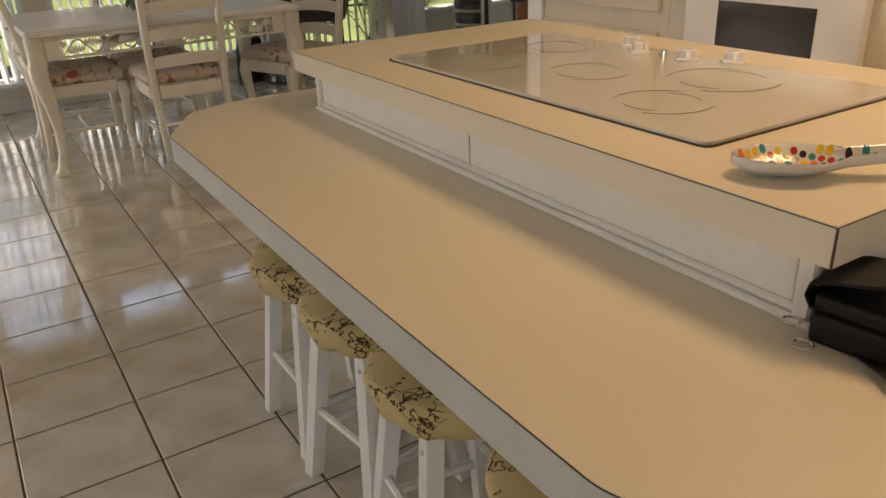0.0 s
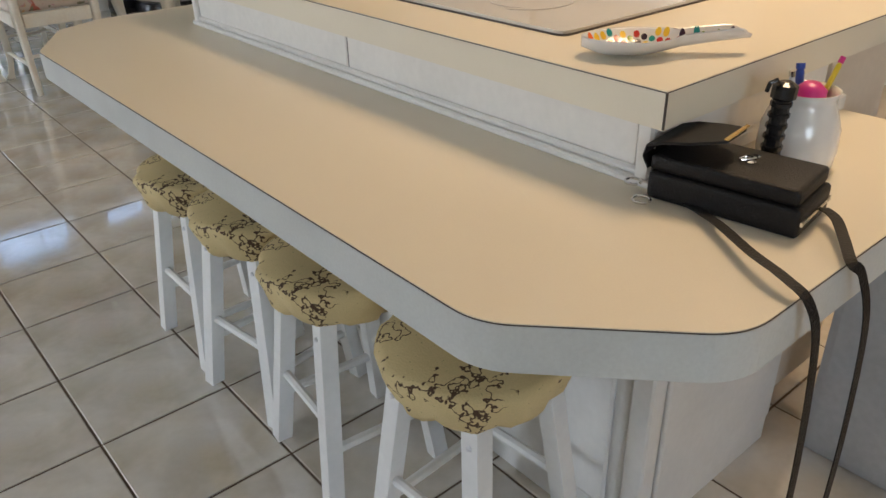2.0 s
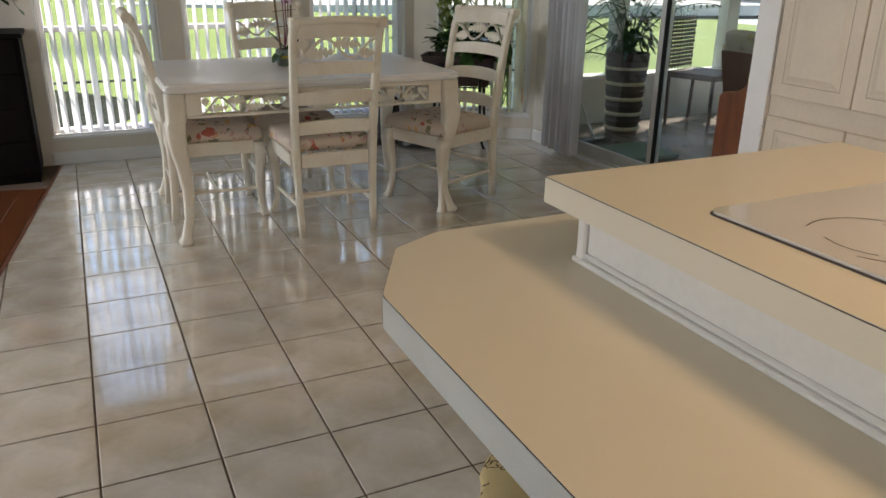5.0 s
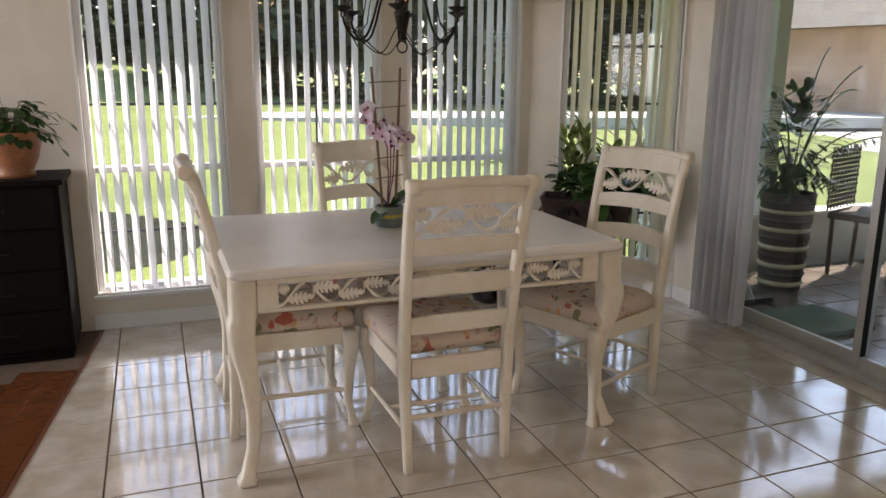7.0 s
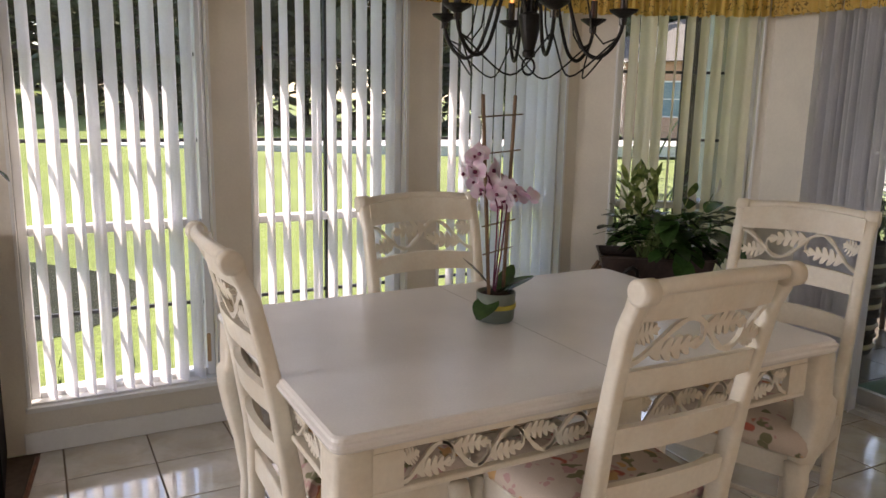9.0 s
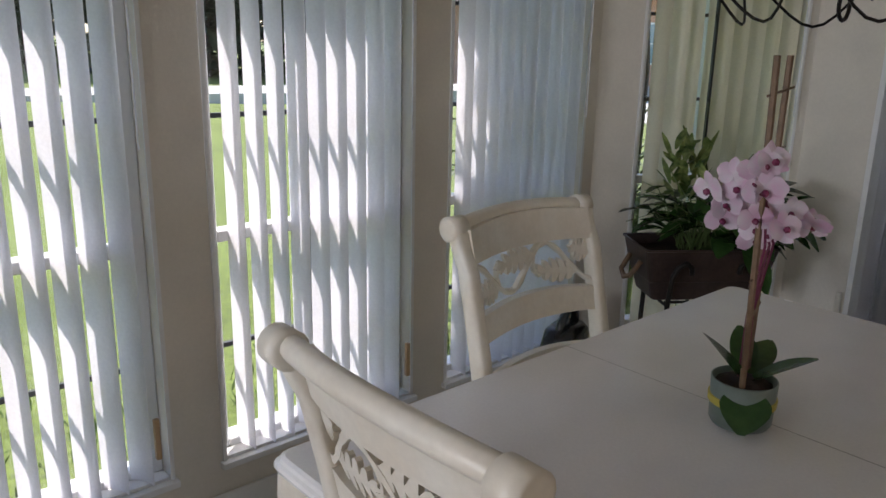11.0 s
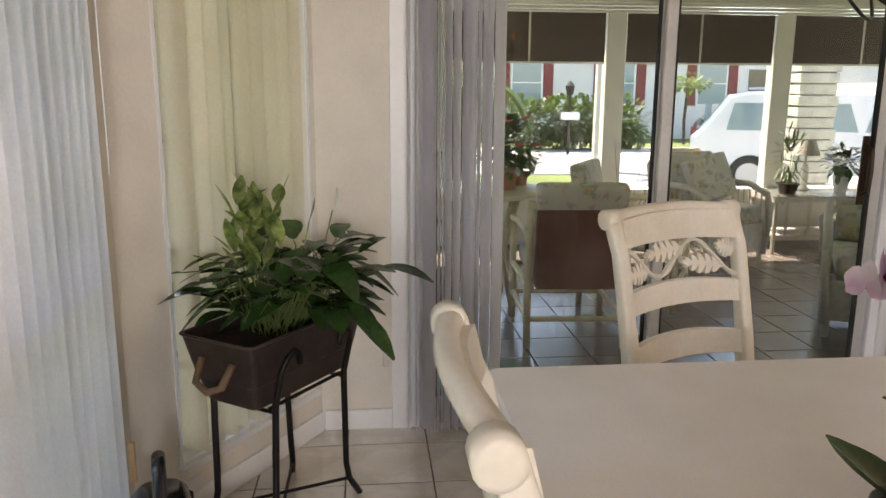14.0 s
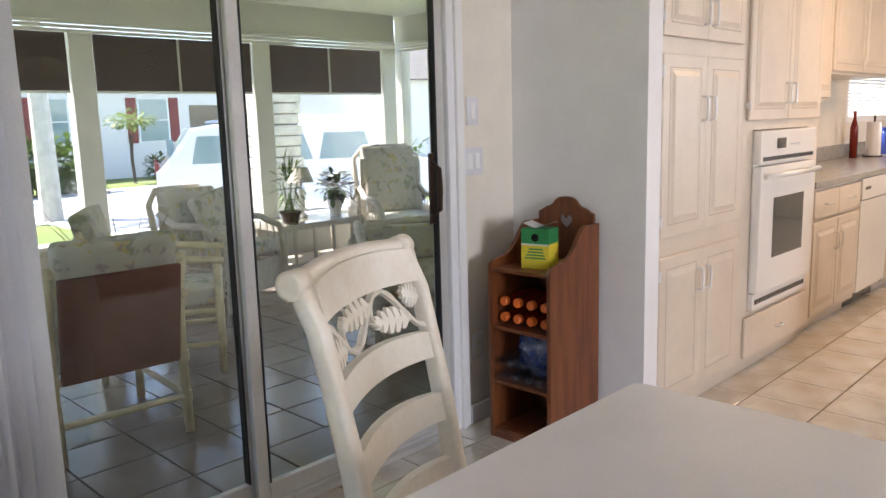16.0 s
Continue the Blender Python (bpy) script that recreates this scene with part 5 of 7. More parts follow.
ch0.matrix_basis = pose(0.700, 4.835, 0, 0, 0, -91)
copy_thing(ch0, pose(1.19, 4.425, 0, 0, 0, 0))
copy_thing(ch0, pose(1.94, 4.565, 0, 0, 0, 111))
copy_thing(ch0, pose(1.155, 5.03, 0, 0, 0, 180))

# ---- chandelier ----
chd = thing("chandelier", "black iron chandelier with lit candle bulbs over the dining table", "chandelier", (1.17, 4.76, 0))
bm = B()
tube(bm, [(0, 0, 1.62), (0, 0, CH - 0.03)], 0.008, 8)
part("stem", bm, IRON, chd)
part("canopy", lathe(B(), [(0, CH - 0.035), (0.05, CH - 0.03), (0.06, CH - 0.001)], 20), IRON, chd)
part("hub", lathe(B(), [(0.0, 1.50), (0.018, 1.502), (0.020, 1.515), (0.016, 1.52), (0.026, 1.56), (0.034, 1.60), (0.036, 1.61), (0.012, 1.62), (0.012, 1.66), (0, 1.665)], 20), IRON, chd)
part("ring", tube(B(), [(0.022 * math.cos(k * math.pi / 8), 0, 1.478 + 0.022 * math.sin(k * math.pi / 8)) for k in range(17)], 0.0035, 6), IRON, chd)
NA = 6
for k in range(NA):
    a = 2 * math.pi * (k + 0.15) / NA
    ca, sa = math.cos(a), math.sin(a)
    prof = [(0.012, 1.61), (0.035, 1.665), (0.075, 1.68), (0.11, 1.65), (0.135, 1.58), (0.165, 1.52), (0.205, 1.50), (0.245, 1.525), (0.268, 1.565), (0.272, 1.60)]
    P = [Vector((r * ca, r * sa, z)) for r, z in prof]
    fine = []
    for i in range(len(P) - 1):
        p0, p1, p2, p3 = P[max(i - 1, 0)], P[i], P[i + 1], P[min(i + 2, len(P) - 1)]
        for q in range(4):
            t = q / 4
            fine.append(0.5 * ((2 * p1) + (p2 - p0) * t + (2 * p0 - 5 * p1 + 4 * p2 - p3) * t * t + (3 * p1 - p0 - 3 * p2 + p3) * t ** 3))
    fine.append(P[-1])
    am = part("arm", tube(B(), fine, 0.0055, 7), IRON, chd, smooth=True)
    # thin hanging wires
    b2 = a + 2 * math.pi / NA
    p, q = Vector((0.262 * ca, 0.262 * sa, 1.55)), Vector((0.262 * math.cos(b2), 0.262 * math.sin(b2), 1.55))
    pts = [p.lerp(q, i / 10) * (1 - 0.25 * math.sin(math.pi * i / 10)) for i in range(11)]
    pts = [Vector((v.x, v.y, 1.55 - 0.10 * math.sin(math.pi * i / 10))) for i, v in enumerate(pts)]
    part("wire", tube(B(), pts, 0.0026, 5), IRON, chd)
    pts = [Vector((0.262 * ca, 0.262 * sa, 1.55)), Vector((0.22 * ca, 0.22 * sa, 1.535)), Vector((0.185 * ca, 0.185 * sa, 1.57)), Vector((0.165 * ca, 0.165 * sa, 1.66)), Vector((0.12 * ca, 0.12 * sa, 1.85)), Vector((0.03 * ca, 0.03 * sa, 2.1))]
    part("wire", tube(B(), pts, 0.0026, 5), IRON, am)
    cx, cy = 0.272 * ca, 0.272 * sa
    part("drip_pan", lathe(B(), [(0, 1.596), (0.01, 1.597), (0.038, 1.613), (0.041, 1.618), (0.036, 1.616), (0.0, 1.604)], 20, (cx, cy, 0)), IRON, am)
    part("candle_sleeve", lathe(B(), [(0, 1.58), (0.011, 1.58), (0.011, 1.668), (0.0, 1.67)], 12, (cx, cy, 0)), BLACKPL, am)
    part("bulb", lathe(B(), [(0, 1.67), (0.005, 1.672), (0.008, 1.684), (0.007, 1.694), (0.003, 1.71), (0.0, 1.72)], 12, (cx, cy, 0)), BULB, am, "glowing flame-shaped bulb", smooth=True)

chd.scale = (0.9, 0.9, 1.0)

# ---- orchid on the table ----
orc = thing("orchid_pot", "pale pink orchid in a grey-green pot with a yellow ribbon", "potted orchid", (1.13, 4.82, TZ), 0)
part("pot", lathe(B(), [(0, 0.001), (0.050, 0.001), (0.054, 0.008), (0.057, 0.085), (0.054, 0.086), (0.05, 0.075), (0, 0.07)], 32), POTGREEN, orc, smooth=True)
part("ribbon", lathe(B(), [(0.0562, 0.040), (0.0585, 0.041), (0.0590, 0.053), (0.0572, 0.054)], 32), YELLOW, orc)
part("soil", lathe(B(), [(0, 0.0705), (0.049, 0.0755), (0.03, 0.085), (0, 0.088)], 16), SOIL, orc)
for x, y, dx, dy in ((-0.03, -0.012, -0.075, -0.02), (0.03, 0.012, 0.055, 0.02)):
    part("stake", tube(B(), [(x, y, 0.05), (dx, dy, 0.64)], 0.0055, 6), STAKE, orc)
for z in (0.2, 0.28, 0.38, 0.48, 0.58):
    t = z / 0.64
    part("rung", tube(B(), [(-0.045 - 0.045 * t, -0.018, z), (0.055 + 0.03 * t, 0.02, z + 0.008)], 0.0022, 5), STAKE, orc)
rnd = random.Random(8)
for s in range(3):
    pts = [Vector((rnd.uniform(-0.01, 0.01), rnd.uniform(-0.01, 0.01), 0.08)), Vector((0.01 * s, 0.01, 0.2)), Vector((-0.01 + 0.015 * s, -0.01, 0.33)), Vector((-0.05 + 0.04 * s, -0.02 + 0.03 * s, 0.42)), Vector((-0.12 + 0.10 * s, -0.03 + 0.03 * s, 0.45 - 0.04 * s))]
    part("flower_stem", tube(B(), pts, 0.0025, 5), MAGENTA, orc)
for i, (bx, by, tx, ty, tz, w) in enumerate(((-0.02, -0.02, -0.085, -0.045, 0.01, 0.085), (0, 0, -0.09, 0.04, 0.17, 0.06), (0, 0, 0.15, 0.03, 0.10, 0.06), (0, 0, 0.05, -0.10, 0.13, 0.055), (0.01, 0, 0.1, 0.07, 0.13, 0.05))):
    bm = B()
    blade(bm, (bx, by, 0.075), (tx, ty, tz + 0.03), w, 0.02, n=8)
    part("leaf", bm, LEAF, orc, smooth=True)


def orchid_flower(at, aim, k):
    bm = B()
    m = look(at, Vector(at) - Vector(aim))
    for j, a in enumerate((90, 210, 330)):
        a = radians(a)
        blade(bm, (0, 0, 0), (0.036 * math.cos(a) * k, 0.036 * math.sin(a) * k, 0.004), 0.026 * k, 0, side=Vector((-math.sin(a), math.cos(a), 0)), n=4)
    for a in (0, 180):
        a = radians(a + 10)
        blade(bm, (0, 0, 0.002), (0.037 * math.cos(a) * k, 0.037 * math.sin(a) * k, 0.006), 0.044 * k, 0, side=Vector((-math.sin(a), math.cos(a), 0)), n=4)
    bm.transform(m)
    f = part("flower", bm, PETAL, orc, smooth=True)
    bm = B()
    bmesh.ops.create_icosphere(bm, subdivisions=1, radius=0.0075 * k)
    bm.transform(m @ Matrix.Translation((0, -0.004, 0.008)))
    part("lip", bm, MAGENTA, f)


for i in range(28):
    s = i % 3
    at = (-0.115 + 0.007 * i + rnd.uniform(-0.012, 0.012), rnd.uniform(-0.06, 0.06) + 0.01 * s, 0.465 - 0.005 * i + rnd.uniform(-0.04, 0.045))
    aim = Vector((rnd.uniform(-1, 0.4), rnd.uniform(-1, 0.3), rnd.uniform(-0.2, 0.3))).normalized()
    orchid_flower(at, aim, rnd.uniform(0.72, 0.95))

# ---- planter with peace lily ----
plt = thing("plant_stand", "black iron plant stand with hooked legs", "plant stand", (2.66, 5.79, 0), ANG4 - 3)
for sx in (-1, 1):
    for sy in (-1, 1):
        pts = [(sx * 0.21, sy * 0.15, 0.0), (sx * 0.185, sy * 0.125, 0.06), (sx * 0.175, sy * 0.12, 0.12), (sx * 0.165, sy * 0.125, 0.45), (sx * 0.165, sy * 0.152, 0.56), (sx * 0.15, sy * 0.165, 0.60), (sx * 0.12, sy * 0.165, 0.615), (sx * 0.10, sy * 0.165, 0.60), (sx * 0.095, sy * 0.165, 0.57)]
        part("leg", tube(B(), pts, 0.0105, 8), IRON, plt, smooth=True)
part("cross_bar", tube(B(), [(-0.19, -0.13, 0.05), (0.19, 0.13, 0.05)], 0.006, 6), IRON, plt)
part("cross_bar", tube(B(), [(-0.19, 0.13, 0.062), (0.19, -0.13, 0.062)], 0.006, 6), IRON, plt)
for sy in (-1, 1):
    part("rest_bar", tube(B(), [(-0.17, sy * 0.105, 0.44), (0.17, sy * 0.105, 0.44)], 0.006, 6), IRON, plt)
for sx in (-1, 1):
    part("rest_bar", tube(B(), [(sx * 0.17, -0.12, 0.432), (sx * 0.17, 0.12, 0.432)], 0.006, 6), IRON, plt)
pb = thing("planter_box", "brown metal planter box full of peace lily and variegated leaves", "potted plant", (2.66, 5.79, 0.447), ANG4 - 3)
bm = B()


def rect(w, d, z):
    return [(x, y, z) for x, y in rounded([(-w, -d), (w, -d), (w, d), (-w, d)], [0.02] * 4, 3)]


rings(bm, [rect(0.215, 0.095, 0.0), rect(0.218, 0.098, 0.004), rect(0.238, 0.112, 0.075), rect(0.241, 0.115, 0.078), rect(0.243, 0.117, 0.083), rect(0.27, 0.138, 0.205), rect(0.276, 0.144, 0.21), rect(0.276, 0.144, 0.216), rect(0.266, 0.134, 0.214), rect(0.255, 0.125, 0.17)])
part("box", bm, BROWNMETAL, pb)
part("soil", slab(B(), [(-0.24, -0.11), (0.24, -0.11), (0.24, 0.11), (-0.24, 0.11)], 0.172, 0.178), SOIL, pb)
bm = B()
tube(bm, [(-0.262, -0.06, 0.15), (-0.30, -0.05, 0.09), (-0.305, 0, 0.07), (-0.30, 0.05, 0.09), (-0.262, 0.06, 0.15)], 0.011, 8)
part("rope_handle", bm, STAKE, pb, smooth=True)
rnd = random.Random(21)
bm, bs = B(), B()
for i in range(125):
    bx, by = rnd.uniform(-0.13, 0.22), rnd.uniform(-0.09, 0.09)
    a = rnd.uniform(0, 2 * math.pi)
    el = rnd.uniform(0.05, 1.25)
    reach = rnd.uniform(0.10, 0.26)
    top = Vector((bx + math.cos(a) * math.cos(el) * reach, by + math.sin(a) * math.cos(el) * reach * 0.85, 0.20 + math.sin(el) * reach * 1.0 + 0.03))
    tube(bs, [(bx * 0.7, by * 0.7, 0.17), ((bx + top.x) / 2, (by + top.y) / 2, 0.15 + top.z * 0.6), top], 0.002, 4)
    ln = rnd.uniform(0.11, 0.18)
    d = Vector((math.cos(a), math.sin(a), rnd.uniform(-0.65, 0.7)))
    if not -0.28 < top.x + d.x * ln < 0.42:
        continue
    blade(bm, top, top + d.normalized() * ln, ln * rnd.uniform(0.5, 0.64), ln * 0.25, n=5, fold=0.25)
part("foliage", bm, LEAF, pb, "dark glossy lily leaves", smooth=True)
part("stalk_cluster", bs, STEM, pb, kind="stuff")
bm = B()
for i in range(46):
    c = Vector((-0.09 + rnd.uniform(-0.07, 0.07), rnd.uniform(-0.05, 0.05), rnd.uniform(0.36, 0.60)))
    a = rnd.uniform(0, 6.28)
    blade(bm, c, c + Vector((math.cos(a) * 0.05, math.sin(a) * 0.05, rnd.uniform(0.02, 0.12))), 0.042, 0.0, n=4)
part("variegated_leaves", bm, LEAFL, pb, "pale green leaves with dark edges", smooth=True)
for x, y, z in ((0.26, -0.03, 0.52), (0.28, -0.05, 0.37)):
    bm = B()
    tube(bm, [(0.08, 0, 0.2), (x * 0.7, y, z * 0.7), (x - 0.01, y, z)], 0.0022, 5)
    part("flower_stem", bm, STEM, pb)
    bm = B()
    blade(bm, (x, y, z), (x + 0.015, y, z + 0.075), 0.04, 0, n=6, side=Vector((0.6, 0.8, 0)), fold=0.5)
    part("lily_flower", bm, PETALW, pb, smooth=True)
bm = B()
blade(bm, (0.14, -0.02, 0.5), (0.17, -0.02, 0.57), 0.06, 0, n=5, side=Vector((0.8, 0.5, 0)))
tube(bm, [(0.05, 0, 0.2), (0.1, -0.02, 0.38), (0.14, -0.02, 0.5)], 0.0022, 5)
part("young_leaf", bm, LEAFL, pb, smooth=True)

# ---- black appliances in the corner ----
vd = thing("floor_fan_heater", "tall glossy black plastic appliance with a carrying grip in the corner", "appliance", (2.155, 6.04, 0), 15)
bm = B()
loft(bm, [(0, 0, 0.0, 0.105, 0.085), (0, 0, 0.04, 0.115, 0.09), (0, 0, 0.10, 0.108, 0.085), (0, 0, 0.26, 0.102, 0.08), (0.01, 0, 0.33, 0.085, 0.07), (0.02, 0, 0.35, 0.06, 0.05)], 0.5, 16)
part("body", bm, BLACKPL, vd, smooth=True)
part("grip", tube(B(), [(-0.07, 0, 0.31), (-0.04, 0, 0.37), (0.02, 0, 0.42), (0.07, 0, 0.42), (0.085, 0, 0.36), (0.08, 0, 0.30)], 0.018, 10), BLACKPL, vd, smooth=True)
part("seam", lathe(B(), [(0.0, 0.0), (0.004, 0.001), (0.004, 0.004), (0, 0.005)], 8, (-0.06, -0.065, 0.12)), CHROME, vd)
rv = thing("robot_vacuum", "round black robot vacuum on the tile floor", "robot vacuum", (2.35, 5.86, 0))
part("body", lathe(B(), [(0, 0.012), (0.16, 0.012), (0.168, 0.02), (0.168, 0.075), (0.16, 0.085), (0.13, 0.088), (0.125, 0.084), (0.0, 0.084)], 40), BLACKPL, rv, smooth=False)
part("bumper", lathe(B(), [(0.169, 0.03), (0.173, 0.032), (0.173, 0.062), (0.169, 0.064)], 40), BLACKPL, rv)
part("cover", lathe(B(), [(0, 0.0845), (0.05, 0.0845), (0.05, 0.09), (0.046, 0.092), (0, 0.092)], 24, (0.02, 0, 0)), BLACKPL, rv)
for s in (-1, 1):
    bm = B()
    tube(bm, [(-0.012, s * 0.12, 0.03), (0.012, s * 0.12, 0.03)], 0.03, 14)
    part("wheel", bm, RUBBER, rv)
for i in range(2):
    cb = thing("power_cord", "loose black cable lying on the tile floor", "cable", (2.5, 5.95, 0.006))
    rnd = random.Random(i)
    part("cable", tube(B(), [(0.18 * math.cos(t * 0.8 + i), 0.08 * math.sin(t * 1.1 + i) - 0.03, 0.0) for t in range(0, 9)], 0.004, 6), BLACKPL, cb, smooth=True)

# ---- left: dark cabinet with a potted plant ----
dc = thing("dark_cabinet", "black lacquered chest of drawers against the wall", "chest of drawers", (-0.72, 5.965, 0))
part("carcass", box(B(), -0.53, 0.53, -0.185, 0.205, 0.03, 0.855, 0.004, 1), BLACKW, dc)
part("top", box(B(), -0.55, 0.55, -0.205, 0.215, 0.856, 0.882, 0.005), BLACKW, dc)
part("plinth", box(B(), -0.52, 0.52, -0.175, 0.2, 0, 0.029), BLACKW, dc)
for j in range(4):
    for k in range(2):
        d = part("drawer", box(B(), -0.51 + k * 0.515, -0.005 + k * 0.515, -0.199, -0.186, 0.06 + j * 0.198, 0.25 + j * 0.198, 0.003, 1), BLACKW, dc)
        part("drawer_pull", tube(B(), [(-0.3 + k * 0.515, -0.2, 0.155 + j * 0.198), (-0.3 + k * 0.515, -0.215, 0.15 + j * 0.198), (-0.22 + k * 0.515, -0.215, 0.15 + j * 0.198), (-0.22 + k * 0.515, -0.2, 0.155 + j * 0.198)], 0.004, 6), IRON, d)
tp = thing("potted_ivy", "glazed terracotta pot with a trailing green plant on the black chest", "potted plant", (-0.385, 5.93, 0.883))
part("pot", lathe(B(), [(0, 0), (0.085, 0), (0.09, 0.02), (0.082, 0.03), (0.11, 0.09), (0.128, 0.16), (0.13, 0.195), (0.142, 0.20), (0.142, 0.215), (0.125, 0.213), (0.115, 0.17), (0, 0.17)], 32), TERRA, tp, smooth=True)
bm, bs = B(), B()
rnd = random.Random(5)
for i in range(150):
    a, el = rnd.uniform(0, 6.28), rnd.uniform(-0.25, 1.3)
    r = rnd.uniform(0.08, 0.20)
    c = Vector((math.cos(a) * math.cos(el) * r * 1.05, math.sin(a) * math.cos(el) * r * 0.8, 0.21 + math.sin(el) * r * 0.85))
    tube(bs, [(c.x * 0.2, c.y * 0.2, 0.17), c * 0.6 + Vector((0, 0, 0.1)), c], 0.0018, 4)
    d = Vector((math.cos(a), math.sin(a), rnd.uniform(-0.8, 0.3))).normalized()
    blade(bm, c, c + d * rnd.uniform(0.04, 0.07), 0.045, 0.012, n=4, fold=0.2)
for pts in (((0.1, -0.02, 0.24), (0.18, -0.04, 0.2), (0.215, -0.05, 0.13)), ((0.1, 0, 0.26), (0.2, -0.03, 0.3), (0.26, -0.04, 0.25))):
    tube(bs, pts, 0.0018, 4)
    e = Vector(pts[-1])
    blade(bm, e, e + Vector((0.03, -0.01, -0.04)), 0.036, 0, n=4)
    blade(bm, Vector(pts[1]), Vector(pts[1]) + Vector((0.03, 0.0, -0.045)), 0.036, 0, n=4)
part("foliage", bm, LEAF, tp, smooth=True)
part("stems", bs, STEM, tp, kind="stuff")

# ---- pine shelf with drinks ----
SX0, SX1, SY0, SY1 = 2.80, 3.11, 3.003, 3.335
sh = thing("pine_bookshelf", "small stained pine shelf with scalloped sides and a heart cut-out", "shelf", (SX0, SY0, 0))
sh.scale = (1, 1, 0.935)
w, dp = SX1 - SX0, SY1 - SY0


def side_outline():
    pts = [(0.0, 0.0), (dp, 0.0), (dp, 0.77)]
    pts += [(dp - 0.004, 0.785), (dp - 0.02, 0.80), (dp - 0.05, 0.808), (dp - 0.09, 0.812), (dp - 0.13, 0.83), (dp - 0.165, 0.865), (dp - 0.19, 0.90), (dp - 0.215, 0.93), (dp - 0.235, 0.945), (0.0, 0.945)]
    return pts


for x0 in (0.0, w - 0.018):
    bm = slab(B(), side_outline(), 0, 0.018)
    bm.transform(Matrix(((0, 0, 1, x0), (1, 0, 0, 0), (0, 1, 0, 0), (0, 0, 0, 1))))
    part("side_panel", bm, PINE, sh)
for z in (0.045, 0.267, 0.513, 0.77):
    part("shelf_board", box(B(), 0.0185, w - 0.0185, 0.014, dp - 0.004, z - 0.016, z, 0.002, 1), PINE, sh)
part("kickboard", box(B(), 0.0185, w - 0.0185, dp - 0.022, dp - 0.004, 0, 0.028), PINE, sh)
part("back_panel", box(B(), 0.0185, w - 0.0185, 0.0005, 0.012, 0.03, 0.85), PINE, sh)
# scalloped crown with a heart-shaped hole, built as left and right halves
heart = []
for i in range(25):
    t = math.pi * i / 24
    heart.append((16 * math.sin(t) ** 3 * 0.00215, (13 * math.cos(t) - 5 * math.cos(2 * t) - 2 * math.cos(3 * t) - math.cos(4 * t)) * 0.00235))
crown = [(0.0, 1.055), (0.03, 1.052), (0.05, 1.04), (0.062, 1.022), (0.075, 1.012), (0.10, 1.005), (0.12, 0.99), (0.135, 0.985), (0.137, 0.965), (0.137, 0.85), (0.0, 0.85)]
for s in (-1, 1):
    bm = B()
    top_heart = [(hx, 0.945 + hz) for hx, hz in heart]
    outer = crown[:9] + [(0.137, 0.94), (0.137, 0.90), (0.137, 0.851), (0.07, 0.851), (0.0, 0.851)]
    n = len(top_heart)
    # pair each heart point with an outer point
    seq = []
    for i in range(n):
        u = i / (n - 1) * (len(outer) - 1)
        a, b = outer[int(u)], outer[min(int(u) + 1, len(outer) - 1)]
        f = u - int(u)
        seq.append(((a[0] + (b[0] - a[0]) * f), (a[1] + (b[1] - a[1]) * f)))
    for y0, y1 in ((0.0005, 0.016),):
        q = [[bm.verts.new((w / 2 + s * p[0], yy, p[1])) for p in seq] for yy in (y0, y1)]
        h = [[bm.verts.new((w / 2 + s * p[0], yy, p[1])) for p in top_heart] for yy in (y0, y1)]
        for i in range(n - 1):
            for k in (0, 1):
                bm.faces.new((q[k][i], q[k][i + 1], h[k][i + 1], h[k][i]))
            bm.faces.new((q[0][i], q[0][i + 1], q[1][i + 1], q[1][i]))
            bm.faces.new((h[0][i], h[0][i + 1], h[1][i + 1], h[1][i]))
    part("crown_board", bm, PINE, sh)

bx = thing("plant_food_box", "green and yellow cardboard box on the top shelf", "box", (SX0 + 0.14, SY0 + 0.21, 0.7205), 12)
part("lower_half", box(B(), -0.06, 0.06, -0.045, 0.045, 0.0, 0.10), YELLOWC, bx)
part("upper_half", box(B(), -0.06, 0.06, -0.045, 0.045, 0.1002, 0.16), GREENC, bx)
for sx in (-1, 1):
    bm = B()
    slab(bm, [(0, -0.043), (0.058 * sx, -0.043), (0.058 * sx, 0.043), (0, 0.043)], 0, 0.001)
    bm.transform(Matrix.Translation((-sx * 0.0, 0, 0.163)) @ Matrix.Rotation(radians(-18 * sx), 4, "Y"))
    part("flap", bm, CAPW, bx)
for y in (0.0455,):
    part("emblem", tube(B(), [(0, y, 0.125), (0, y + 0.0006, 0.125)], 0.016, 18), BLACKPL, bx)
    for k in range(4):
        part("print_bar", box(B(), -0.045 + 0.004 * k, 0.045 - 0.006 * k, y, y + 0.0005, 0.06 + 0.012 * k - 0.02, 0.066 + 0.012 * k - 0.02), GREENC, bx)
    part("print_band", box(B(), -0.06, 0.06, y, y + 0.0005, 0.094, 0.10), CAPW, bx)


def bottle(name, label, body, cap, at, r, ln):
    b = thing(name, label, "bottle", at, group=name + "s on the shelf")
    prof = [(0.0, 0.0), (r * 0.8, 0.0), (r, 0.008), (r, ln * 0.55), (r * 0.92, ln * 0.62), (r * 0.45, ln * 0.86), (r * 0.42, ln * 0.9)]
    bm = B()
    lathe(bm, prof, 14)
    bm.transform(Matrix.Rotation(radians(-90), 4, "X"))
    part("body", bm, body, b, smooth=True)
    bm = B()
    lathe(bm, [(0, ln * 0.901), (r * 0.58, ln * 0.901), (r * 0.58, ln * 0.985), (r * 0.5, ln), (0, ln)], 16)
    bm.transform(Matrix.Rotation(radians(-90), 4, "X"))
    part("cap", bm, cap, b)
    return b


